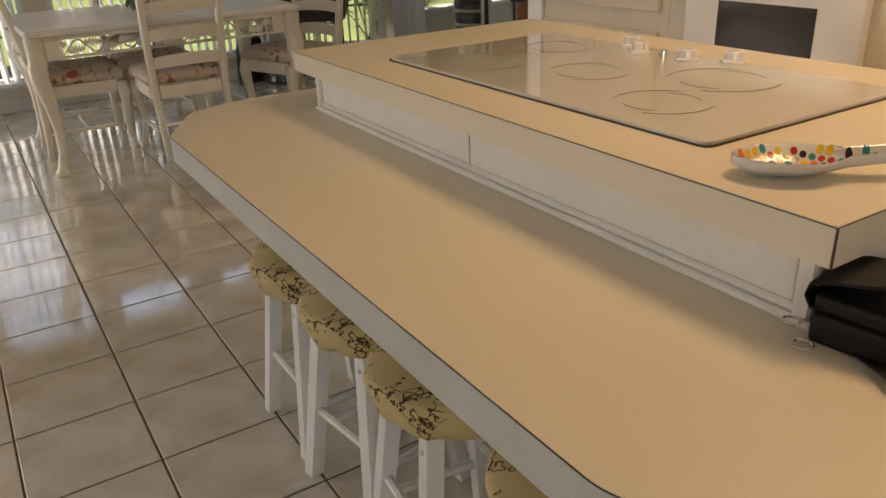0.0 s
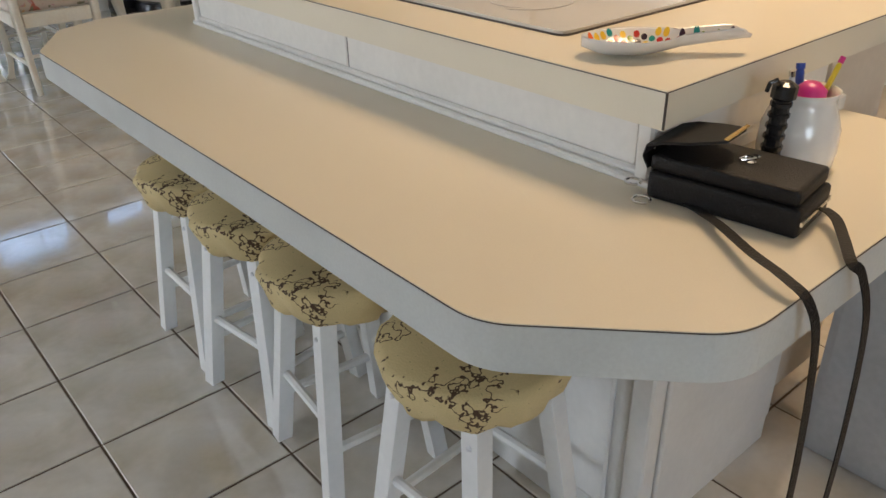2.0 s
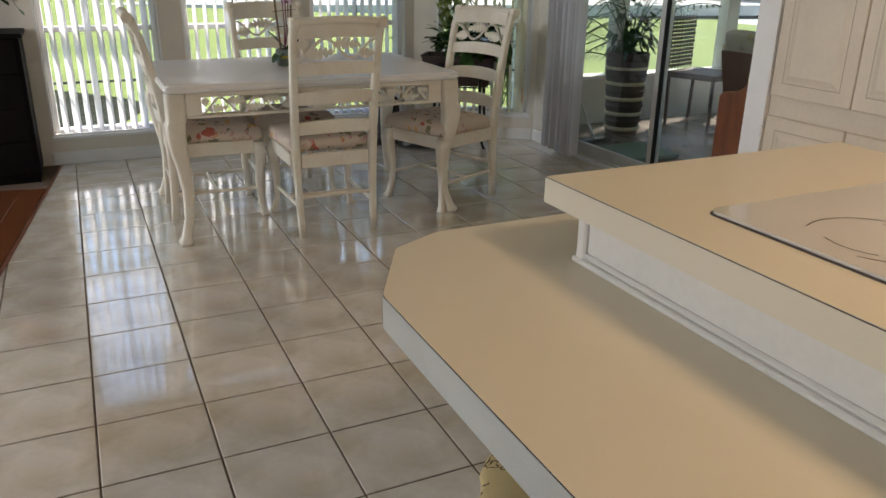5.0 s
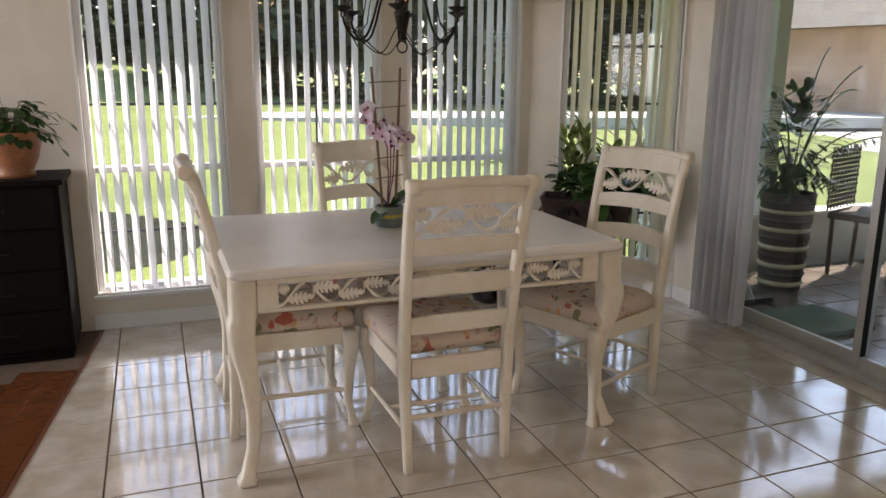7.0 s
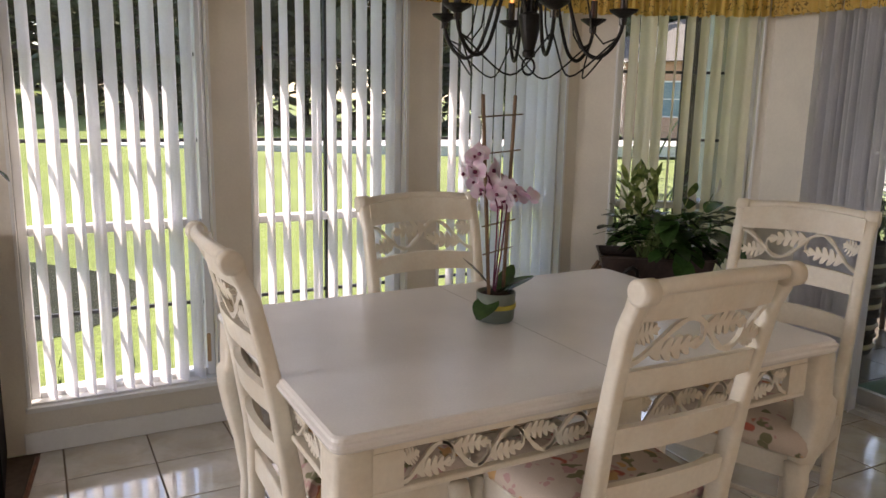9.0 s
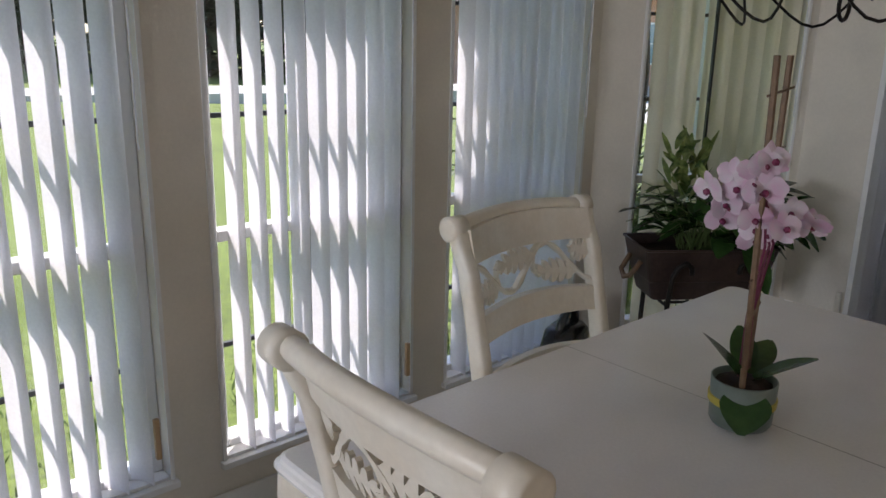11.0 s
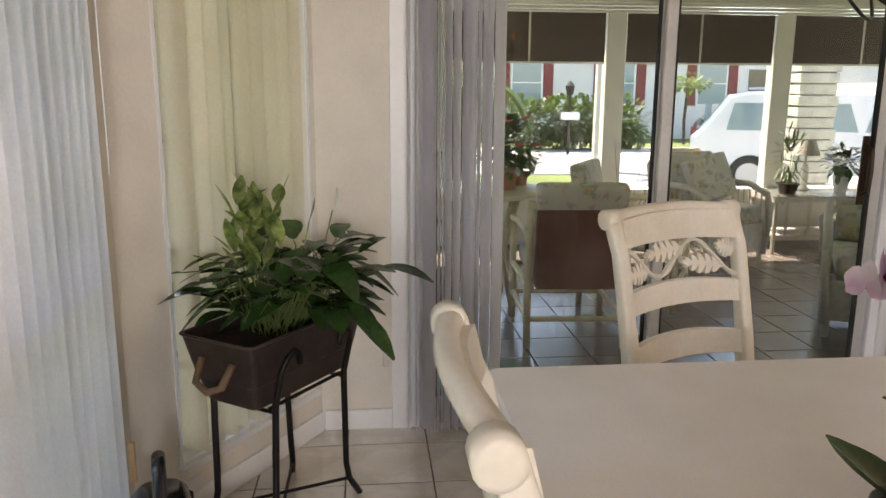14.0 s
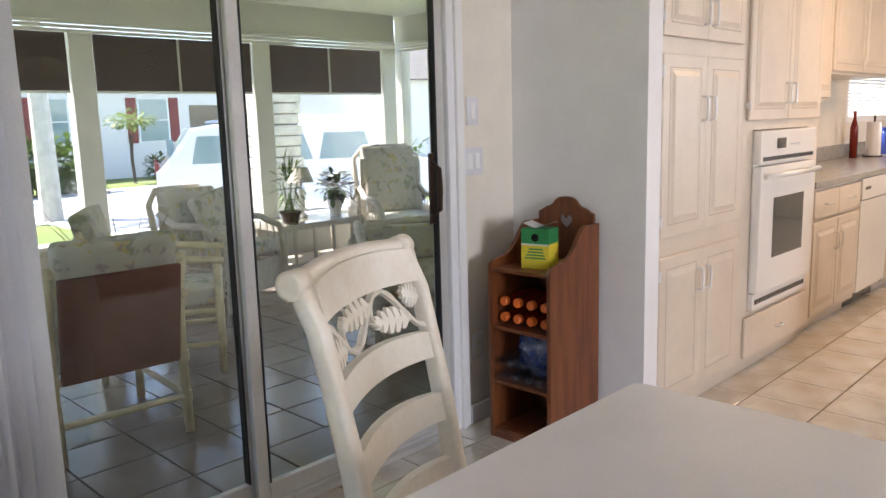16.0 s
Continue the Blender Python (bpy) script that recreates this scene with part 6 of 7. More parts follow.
for j in range(2):
    for i in range(4):
        bottle("juice_bottle", "red drink bottle with an orange cap lying on the shelf", REDJUICE, ORANGE, (SX0 + 0.052 + i * 0.068, SY0 + 0.06, 0.4802 + 0.034 + j * 0.066), 0.032, 0.245)
wrap = thing("bottle_pack", "torn clear and blue plastic wrap round the water bottles", "plastic wrap", (SX0 + 0.155, SY0 + 0.17, 0.2502))
rnd = random.Random(6)
bm = B()
bmesh.ops.create_icosphere(bm, subdivisions=4, radius=1)
for v in bm.verts:
    nrm = v.co.copy()
    d = 1 + 0.16 * noise.noise(nrm * 3.1) + 0.14 * noise.noise(nrm * 7.3)
    v.co = Vector((nrm.x * 0.128 * d, nrm.y * 0.105 * d - 0.03, 0.108 + nrm.z * 0.112 * d))
    v.co.z = max(0.002, v.co.z)
part("film", bm, BLUEFILM, wrap)
for j in range(2):
    for i in range(4):
        bottle("water_bottle", "clear water bottle with a white cap lying in the wrap", CLEARPL, CLEARPL, (SX0 + 0.05 + i * 0.06 + 0.02 * j, SY0 + 0.14, 0.2502 + 0.032 + j * 0.058), 0.029, 0.21)

# ---- glazed porch beyond the sliding door ----
PX, PY0, PY1, PH = 7.0, 0.25, 6.1, 2.36


def porch_wall(name, p0, p1, posts, sill, head=2.10, shade=None):
    """Low wall, posts, header and panes from p0 to p1."""
    p0, p1 = Vector(p0), Vector(p1)
    u = (p1 - p0).normalized()
    ang = math.degrees(math.atan2(u.y, u.x))
    L = (p1 - p0).length
    w = thing(name, "porch window wall with white posts over a low wall", "window wall", (p0.x, p0.y, 0), ang)
    tagged(w, kind="structure")
    part("low_wall", box(B(), 0, L, 0, 0.10, -0.3, sill), PORCHW, w)
    part("sill", box(B(), -0.0, L, -0.05, 0.12, sill + 0.001, sill + 0.03, 0.004, 1), TRIM, w)
    part("header", box(B(), 0, L, 0, 0.10, head, PH), PORCHW, w)
    for z in (head - 0.09, head - 0.06, head - 0.03):
        part("header_board", box(B(), 0.0, L, -0.02 + (head - z) * 0.1, -0.001, z, z + 0.026, 0.003, 1), PORCHW, w)
    for a, b in posts:
        part("post", box(B(), a, b, -0.012, 0.11, sill + 0.031, head - 0.0905, 0.004, 1), PORCHW, w)
    for (a, b), (c, d) in zip(posts, posts[1:]):
        g = part("pane", box(B(), b, c, 0.05, 0.054, sill + 0.031, head), GLASS, w)
        g.visible_shadow = False
        m = (b + c) / 2
        if shade:
            s = part("roller_shade", box(B(), b + 0.012, c - 0.012, 0.012, 0.016, shade, head - 0.0905), SHADEBR, w, "dark brown translucent roller shade")
            part("shade_bar", box(B(), b + 0.008, c - 0.008, 0.006, 0.022, shade - 0.018, shade - 0.001, 0.003, 1), PORCHW, w)
            part("mullion", box(B(), m - 0.008, m + 0.008, 0.001, 0.010, shade, head - 0.0905), PORCHW, w)
    return w


py = [(0.0, 0.14)]
k = PY1 - 4.97
posts = [(0.0, 0.10)]
for c in (4.87, 3.345, 1.82, 0.34):
    posts.append((PY1 - c - 0.085, PY1 - c + 0.085))
porch_wall("porch_wall_east", (PX, PY1), (PX, PY0), posts, 0.46, shade=1.60)
porch_wall("porch_wall_north", (3.40, PY1 + 0.1), (PX, PY1 + 0.1), [(0, 0.1), (0.95, 1.07), (2.2, 2.34), (3.5, 3.6)], 0.36)
porch_wall("porch_wall_south", (PX + 0.1, PY0 - 0.1), (3.40, PY0 - 0.1), [(0, 0.1), (1.2, 1.32), (2.4, 2.52), (3.58, 3.7)], 0.46)
part("porch_ceiling", box(B(), 3.39, 7.4, 0.0, 6.5, PH, PH + 0.08), CEIL, kind="structure")
part("porch_slab", box(B(), 3.385, 7.0, 0.25, 6.1, -0.25, -0.012), GROUT, kind="structure")
# porch tiles
bm = B()
yy = 0.25
i0 = math.ceil(3.38 / T)
j = 0
for i in range(10, 23):
    for j in range(0, 20):
        x0, x1 = max(3.385, i * T + 0.003), min(6.99, (i + 1) * T - 0.003)
        y0, y1 = max(0.26, j * T + 0.003), min(6.09, (j + 1) * T - 0.003)
        if x1 - x0 < 0.02 or y1 - y0 < 0.02:
            continue
        e = 0.003
        lo = [[(x0, y0, -0.011), (x1, y0, -0.011), (x1, y1, -0.011), (x0, y1, -0.011)], [(x0, y0, -0.006), (x1, y0, -0.006), (x1, y1, -0.006), (x0, y1, -0.006)], [(x0 + e, y0 + e, -0.004), (x1 - e, y0 + e, -0.004), (x1 - e, y1 - e, -0.004), (x0 + e, y1 - e, -0.004)]]
        rings(bm, lo)
part("porch_tiles", bm, LANAI, kind="stuff")


def cushion(bm, x0, x1, y0, y1, z0, z1, b=0.04):
    box(bm, x0, x1, y0, y1, z0, z1, b, 4)


def rattan_chair(at, rz, back=MAROON, front=PORCHCLOTH):
    """Faces +y. Seat about 0.42 high."""
    c = thing("rattan_armchair", "pale rattan pole armchair with a brown-backed floral cushion on the porch", "chair", at, rz, "porch chairs")
    for s in (-1, 1):
        part("back_leg", tube(B(), [(s * 0.26, -0.3, 0), (s * 0.26, -0.28, 0.3), (s * 0.26, -0.30, 0.6), (s * 0.26, -0.36, 0.80)], 0.02, 10), RATTAN, c, smooth=True)
        part("front_leg", tube(B(), [(s * 0.27, 0.3, 0), (s * 0.27, 0.3, 0.6)], 0.02, 10), RATTAN, c, smooth=True)
        part("arm", tube(B(), [(s * 0.265, -0.34, 0.62), (s * 0.27, 0.0, 0.64), (s * 0.27, 0.34, 0.61)], 0.021, 10), RATTAN, c, smooth=True)
        part("side_rail", tube(B(), [(s * 0.262, -0.29, 0.16), (s * 0.268, 0.3, 0.16)], 0.015, 8), RATTAN, c)
        part("side_rail", tube(B(), [(s * 0.262, -0.29, 0.34), (s * 0.268, 0.3, 0.34)], 0.017, 8), RATTAN, c)
        for z in (0.16, 0.34, 0.62):
            part("binding", tube(B(), [(s * 0.262, -0.29, z - 0.022), (s * 0.262, -0.29, z + 0.022)], 0.0235, 10), RATTAN, c)
    for y, z in ((-0.29, 0.16), (-0.29, 0.34), (0.3, 0.16), (0.3, 0.34), (-0.36, 0.78)):
        part("cross_rail", tube(B(), [(-0.262, y, z), (0.262, y, z)], 0.016, 8), RATTAN, c)
    bm = B()
    cushion(bm, -0.235, 0.235, -0.26, 0.31, 0.36, 0.46)
    part("seat_cushion", bm, front, c, smooth=True)
    bm = B()
    cushion(bm, -0.235, 0.235, -0.03, 0.07, 0.0, 0.50, 0.035)
    bm.transform(pose(0, -0.275, 0.40, 12, 0, 0))
    part("back_cushion", bm, front, c, smooth=True)
    bm = B()
    box(bm, -0.237, 0.237, -0.058, -0.032, -0.06, 0.38, 0.01, 2)
    bm.transform(pose(0, -0.275, 0.40, 12, 0, 0))
    part("back_cloth", bm, back, c, "plain brown cloth back", smooth=True)
    return c


def wicker_chair(at, rz, tall=0.95, label="white wicker armchair with faded floral cushions on the porch"):
    c = thing("wicker_armchair", label, "chair", at, rz, "porch chairs")
    for s in (-1, 1):
        for y in (-0.27, 0.29):
            part("leg", tube(B(), [(s * 0.29, y, 0), (s * 0.28, y, 0.36)], 0.02, 8), WICKERW, c)
        bm = B()
        tube(bm, [(s * 0.30, 0.31, 0.08), (s * 0.32, 0.33, 0.35), (s * 0.32, 0.30, 0.55), (s * 0.32, 0.12, 0.62), (s * 0.31, -0.15, 0.62), (s * 0.30, -0.30, 0.70)], 0.026, 10)
        part("arm", bm, WICKERW, c, smooth=True)
        bm = B()
        for k in range(9):
            y = 0.26 - k * 0.06
            tube(bm, [(s * 0.315, y, 0.12), (s * 0.315, y - 0.02, 0.58)], 0.006, 5)
        for k in range(6):
            tube(bm, [(s * 0.315, 0.28, 0.14 + k * 0.035), (s * 0.31, -0.28, 0.14 + k * 0.035)], 0.006, 5)
        part("side_weave", bm, WICKERW, c)
    bm = B()
    box(bm, -0.30, 0.30, 0.28, 0.31, 0.10, 0.33, 0.01)
    box(bm, -0.30, 0.30, -0.31, -0.27, 0.10, tall - 0.1, 0.015)
    part("apron", bm, WICKERW, c)
    bm = B()
    tube(bm, [(-0.31, -0.30, 0.36), (-0.33, -0.36, tall - 0.1), (-0.22, -0.40, tall), (0.22, -0.40, tall), (0.33, -0.36, tall - 0.1), (0.31, -0.30, 0.36)], 0.024, 10)
    part("back_hoop", bm, WICKERW, c, smooth=True)
    for z0, z1 in ((0.36, 0.47),):
        bm = B()
        cushion(bm, -0.27, 0.27, -0.24, 0.30, z0, z1)
        part("seat_cushion", bm, PORCHCLOTH, c, smooth=True)
    bm = B()
    cushion(bm, -0.26, 0.26, -0.04, 0.08, 0.0, tall - 0.46, 0.045)
    bm.transform(pose(0, -0.26, 0.46, 10, 0, 0))
    part("back_cushion", bm, PORCHCLOTH, c, smooth=True)
    return c


rattan_chair((4.46, 4.39, 0), -94)
rattan_chair((5.15, 3.75, 0), 150)
wicker_chair((6.25, 2.75, 0), 110, 0.86)
p = thing("throw_pillow", "square floral throw pillow on the wicker armchair", "pillow", (6.12, 2.72, 0.50), 110)
bm = B()
cushion(bm, -0.2, 0.2, -0.02, 0.08, 0.0, 0.36, 0.045)
bm.transform(pose(0, -0.06, 0.0, 22, 10, 0))
part("cover", bm, PORCHCLOTH, p, smooth=True)
wicker_chair((6.35, 0.82, 0), 70, 1.08, "high-backed pale rattan armchair with floral cushions on the porch")
wicker_chair((4.35, 2.55, 0), 60, 0.68)
# side table with a glass top
stb = thing("porch_side_table", "low white rattan side table with a glass top", "table", (6.62, 1.68, 0), 0)
for sx in (-1, 1):
    for sy in (-1, 1):
        part("leg", tube(B(), [(sx * 0.2, sy * 0.4, 0), (sx * 0.2, sy * 0.4, 0.46)], 0.018, 8), WICKERW, stb)
part("frame", box(B(), -0.23, 0.23, -0.43, 0.43, 0.44, 0.49, 0.008), WICKERW, stb)
part("shelf", box(B(), -0.2, 0.2, -0.39, 0.39, 0.14, 0.16, 0.004), WICKERW, stb)
part("glass_top", box(B(), -0.24, 0.24, -0.44, 0.44, 0.4905, 0.498), DOORGL, stb)
for k in range(4):
    part("slat", box(B(), -0.231, -0.225, -0.3 + k * 0.2, -0.27 + k * 0.2, 0.161, 0.438), WICKERW, stb)


def bush(bm, c, r, n, ln, wd, rnd, up=0.3, sz=1.0):
    for i in range(n):
        d = Vector((rnd.gauss(0, 1), rnd.gauss(0, 1), rnd.gauss(0, 1) * sz + up)).normalized()
        p = Vector(c) + Vector((d.x * r, d.y * r, d.z * r * sz)) * rnd.uniform(0.35, 1)
        e = (d + Vector((rnd.uniform(-0.5, 0.5), rnd.uniform(-0.5, 0.5), rnd.uniform(-0.6, 0.3)))).normalized()
        blade(bm, p, p + e * ln * rnd.uniform(0.6, 1.2), wd, ln * 0.15, n=3)


def potted(name, label, at, pot, pot_r, pot_h, leafm, r, n, ln, wd, up=0.3, sz=1.0, flower=None, nf=0, fr=0.02):
    o = thing(name, label, "potted plant", at)
    part("pot", lathe(B(), [(0, 0), (pot_r * 0.72, 0), (pot_r, pot_h * 0.85), (pot_r * 1.08, pot_h * 0.86), (pot_r * 1.08, pot_h), (pot_r * 0.95, pot_h), (pot_r * 0.9, pot_h * 0.85), (0, pot_h * 0.83)], 22), pot, o, smooth=False)
    rnd = random.Random(len(label))
    bm = B()
    bush(bm, (0, 0, pot_h + r * 0.75 * sz), r, n, ln, wd, rnd, up, sz)
    part("foliage", bm, leafm, o, smooth=True)
    bm = B()
    for i in range(7):
        a = i * 0.9
        tube(bm, [(0, 0, pot_h * 0.83), (r * 0.3 * math.cos(a), r * 0.3 * math.sin(a), pot_h + r * 0.5), (r * 0.6 * math.cos(a), r * 0.6 * math.sin(a), pot_h + r * sz)], 0.004, 5)
    part("stems", bm, STEM, o, kind="stuff")
    for i in range(nf):
        d = Vector((rnd.gauss(-0.3, 1), rnd.gauss(0, 1), abs(rnd.gauss(0, 0.7)))).normalized()
        bm = B()
        for k in range(6):
            a = k * math.pi / 3
            q = Vector((0, 0, pot_h + r * 0.75 * sz)) + d * r * 1.1
            blade(bm, q, q + Vector((math.cos(a), math.sin(a), 0.4)) * fr, fr * 0.8, 0, n=2)
        part("flower", bm, flower, o)
    return o


rt = thing("rattan_table", "oval rattan table with a pale top on the porch", "table", (5.22, 4.78, 0))
part("top", lathe(B(), [(0, 0.70), (0.40, 0.70), (0.43, 0.71), (0.43, 0.73), (0.40, 0.74), (0, 0.74)], 36), RATTAN, rt)
for k in range(8):
    a = k * math.pi / 4
    part("leg", tube(B(), [(0.26 * math.cos(a), 0.26 * math.sin(a), 0), (0.17 * math.cos(a), 0.17 * math.sin(a), 0.35), (0.26 * math.cos(a), 0.26 * math.sin(a), 0.70)], 0.018, 8), RATTAN, rt, smooth=True)
potted("geranium", "red-flowered geranium in a terracotta pot on the rattan table", (5.10, 4.64, 0.741), TERRA, 0.085, 0.13, LEAF, 0.19, 260, 0.06, 0.055, flower=PETALR, nf=5, fr=0.045)
potted("leafy_plant", "trailing light green plant beside the geranium", (5.33, 4.50, 0.741), TERRA, 0.06, 0.09, PALM, 0.14, 130, 0.05, 0.045, up=0.0, sz=0.8)
potted("lucky_bamboo", "slender green plant in a dark bowl on the side table", (6.55, 1.92, 0.499), BRONZE, 0.09, 0.09, PALM, 0.13, 120, 0.12, 0.018, up=0.8, sz=1.9)
potted("hydrangea", "white flowering plant in a pale pot on the side table", (6.58, 1.42, 0.499), CERAM, 0.07, 0.14, LEAF, 0.14, 120, 0.07, 0.05, flower=PETALW, nf=16, fr=0.06)
lamp = thing("table_lamp", "small table lamp with a ribbed base and cream shade, unlit", "lamp", (6.75, 1.66, 0.499))
part("base", lathe(B(), [(0, 0), (0.05, 0), (0.055, 0.02), (0.025, 0.04), (0.035, 0.1), (0.03, 0.2), (0.012, 0.24), (0.01, 0.33), (0, 0.33)], 20), CERAM, lamp, smooth=True)
part("shade", lathe(B(), [(0.115, 0.31), (0.07, 0.44), (0.068, 0.44), (0.112, 0.31)], 24), WICKERW, lamp)
gd = thing("gourd_vase", "brown gourd-shaped vase on the porch floor", "vase", (6.5, 1.2, 0))
part("body", lathe(B(), [(0, 0), (0.08, 0.0), (0.13, 0.06), (0.14, 0.12), (0.11, 0.2), (0.05, 0.28), (0.035, 0.36), (0.03, 0.42), (0.022, 0.43)], 24), WOODBEIGE, gd, smooth=True)
br = thing("bare_twigs", "bare twigs in a small vase by the porch window", "branches", (6.72, 1.12, 0.491))
br2 = thing("bare_twigs", "thin bare branches by the porch window", "branches", (6.6, 3.35, 0.0))
for o, h in ((br, 0.45), (br2, 1.0)):
    rnd = random.Random(int(h * 10))
    part("vase", lathe(B(), [(0, 0), (0.05, 0), (0.06, 0.06), (0.03, 0.12)], 14), CERAM, o)
    bm = B()
    for i in range(12):
        a = rnd.uniform(0, 6.28)
        d = Vector((math.cos(a) * 0.5, math.sin(a) * 0.7, 1)) * h * rnd.uniform(0.5, 1)
        tube(bm, [(0, 0, 0.08), d * 0.5 + Vector((0, 0, 0.05)), d], [0.004, 0.003, 0.0015], 4)
        for k in range(3):
            q = d * rnd.uniform(0.4, 0.9)
            tube(bm, [q, q + Vector((rnd.uniform(-0.12, 0.12), rnd.uniform(-0.15, 0.15), rnd.uniform(0.02, 0.12)))], 0.0015, 4)
    part("twigs", bm, BARK, o)

# palm and woven things in the porch's north corner
wp = thing("porch_palm", "tall dark potted palm in a woven basket planter on the porch", "potted plant", (4.10, 5.68, 0))
part("planter", lathe(B(), [(0, 0), (0.13, 0), (0.15, 0.3), (0.17, 0.62), (0.175, 0.64), (0.15, 0.64), (0.14, 0.58), (0, 0.58)], 22), WICKERD, wp)
for k in range(10):
    part("woven_band", lathe(B(), [(0.137 + 0.003 * k, 0.03 + 0.06 * k), (0.148 + 0.003 * k, 0.045 + 0.06 * k), (0.139 + 0.003 * k, 0.06 + 0.06 * k)], 22), WICKERD if k % 2 else RATTAN, wp)


def frond(bm, base, a, ln, rise, n=22, wd=0.018, droop=1.0, leaflet=0.22):
    prev = Vector(base)
    d = Vector((math.cos(a), math.sin(a), rise)).normalized()
    for i in range(n):
        nd = (d + Vector((0, 0, -0.07 * droop))).normalized()
        p = prev + nd * ln / n
        s = nd.cross(Vector((0, 0, 1))).normalized()
        k = math.sin(math.pi * (0.12 + 0.88 * i / n))
        for sg in (-1, 1):
            e = (s * sg + nd * 0.5 + Vector((0, 0, -0.25))).normalized()
            blade(bm, p, p + e * leaflet * k, wd, 0.03 * k, n=2)
        tube(bm, [prev, p], wd * 0.25, 4)
        prev, d = p, nd


rnd = random.Random(12)
bm = B()
for i in range(16):
    frond(bm, (0, 0, 0.6), rnd.uniform(0, 6.28), rnd.uniform(0.6, 1.3), rnd.uniform(0.9, 4), 18, 0.02, 1.3, 0.2)
part("fronds", bm, LEAF, wp)
bm = B()
bush(bm, (0, 0, 0.95), 0.22, 260, 0.1, 0.045, rnd, 0.3, 1.8)
part("foliage", bm, LEAF, wp, smooth=True)
gm = thing("door_mat", "green mat on the porch floor inside the sliding door", "mat", (3.72, 5.0, 0.0))
part("pile", box(B(), -0.21, 0.21, -0.22, 0.22, 0, 0.03, 0.008), MATG, gm)
sq = thing("squeegee", "long-handled squeegee leaning in the porch corner", "squeegee", (3.62, 5.5, 0))
part("handle", tube(B(), [(0.02, -0.1, 0.02), (-0.12, 0.3, 0.75)], 0.009, 8), ALU, sq)
part("head", box(B(), -0.14, 0.16, -0.115, -0.09, 0.0, 0.03, 0.004), BLACKPL, sq)
wc = thing("wicker_side_chair", "dark woven wicker chair by the porch window", "chair", (4.95, 5.72, 0), 200)
for sx in (-1, 1):
    for sy in (-1, 1):
        part("leg", tube(B(), [(sx * 0.2, sy * 0.2, 0), (sx * 0.22, sy * 0.2, 0.42)], 0.016, 8), WICKERD, wc)
part("seat", box(B(), -0.24, 0.24, -0.23, 0.23, 0.40, 0.45, 0.012), WICKERD, wc)
bm = B()
for k in range(13):
    box(bm, -0.23, 0.23, -0.245 - 0.006 * (k % 2), -0.235 - 0.006 * (k % 2), 0.47 + k * 0.032, 0.494 + k * 0.032)
for k in range(9):
    tube(bm, [(-0.22 + k * 0.055, -0.243, 0.45), (-0.22 + k * 0.055, -0.243, 0.9)], 0.006, 5)
part("backrest", bm, WICKERD, wc)
hb = potted("hanging_begonia", "pink-flowered potted plant near the porch window", (5.55, 5.3, 0.9), TERRA, 0.09, 0.12, LEAF, 0.22, 240, 0.07, 0.05, flower=PETAL, nf=16, fr=0.05)
pd = thing("plant_pedestal", "tall narrow rattan plant pedestal on the porch", "pedestal", (5.55, 5.3, 0))
for k in range(4):
    a = k * math.pi / 2 + 0.7
    part("leg", tube(B(), [(0.15 * math.cos(a), 0.15 * math.sin(a), 0), (0.1 * math.cos(a), 0.1 * math.sin(a), 0.87)], 0.014, 8), RATTAN, pd)
part("top", lathe(B(), [(0, 0.871), (0.15, 0.871), (0.16, 0.885), (0.15, 0.898), (0, 0.898)], 20), RATTAN, pd)
cl = thing("porch_ceiling_light", "flush white ceiling lamp on the porch, unlit", "lamp", (5.3, 2.6, PH))
part("globe", lathe(B(), [(0, -0.10), (0.08, -0.09), (0.13, -0.05), (0.15, -0.012), (0.15, -0.001)], 24), CERAM, cl, smooth=True)

# ---- outdoors ----
def ground_z(x, y):
    z = -0.32
    if y > 12.5:
        z += min(2.6, (y - 12.5) * 0.045 * max(0.0, min(1.0, (14 - x) / 20 + 0.2)))
    return z


bm = B()
xs = [-600, -200, -100, -60, -40, -30, -20, -12, -6, -2, 2, 4, 8, 14, 22, 30, 45, 70, 120, 300, 600]
ys = [-600, -200, -60, -20, -5, 0, 3, 6.3, 7.6, 9, 11, 12.5, 14, 17, 21, 26, 32, 40, 50, 62, 80, 120, 250, 600]
grid = [[bm.verts.new((x, y, ground_z(x, y))) for x in xs] for y in ys]
for a, b in zip(grid, grid[1:]):
    for i in range(len(xs) - 1):
        bm.faces.new((a[i], a[i + 1], b[i + 1], b[i]))
part("ground", bm, GRASS, kind="structure", smooth=True)
part("foundation", box(B(), -4.7, 3.38, -4.3, 6.3, -0.33, -0.02), SIDING, kind="structure")
bm = B()
slab(bm, rounded([(-30, 8.3), (-2, 8.4), (0.35, 8.9), (0.9, 10.4), (-0.4, 12.0), (-30, 12.4)], [0.1, 1, 1, 1.2, 1, 0.1], 6), -0.33, -0.312)
part("water", bm, WATER, kind="structure")
bm = B()
slab(bm, [(-1.5, 24.5), (9, 22), (40, 15.5), (40, 18.5), (9, 25.5), (-1.5, 26.5)], -0.2, 0.12)
part("path", bm, ASPH, kind="structure")
# street on the east side
part("road", box(B(), 15.5, 22.5, -60, 30, -0.4, -0.30), ASPH, kind="structure")
part("driveway", box(B(), 8.2, 15.4, -5.5, 0.9, -0.4, -0.295), ASPH, kind="structure")
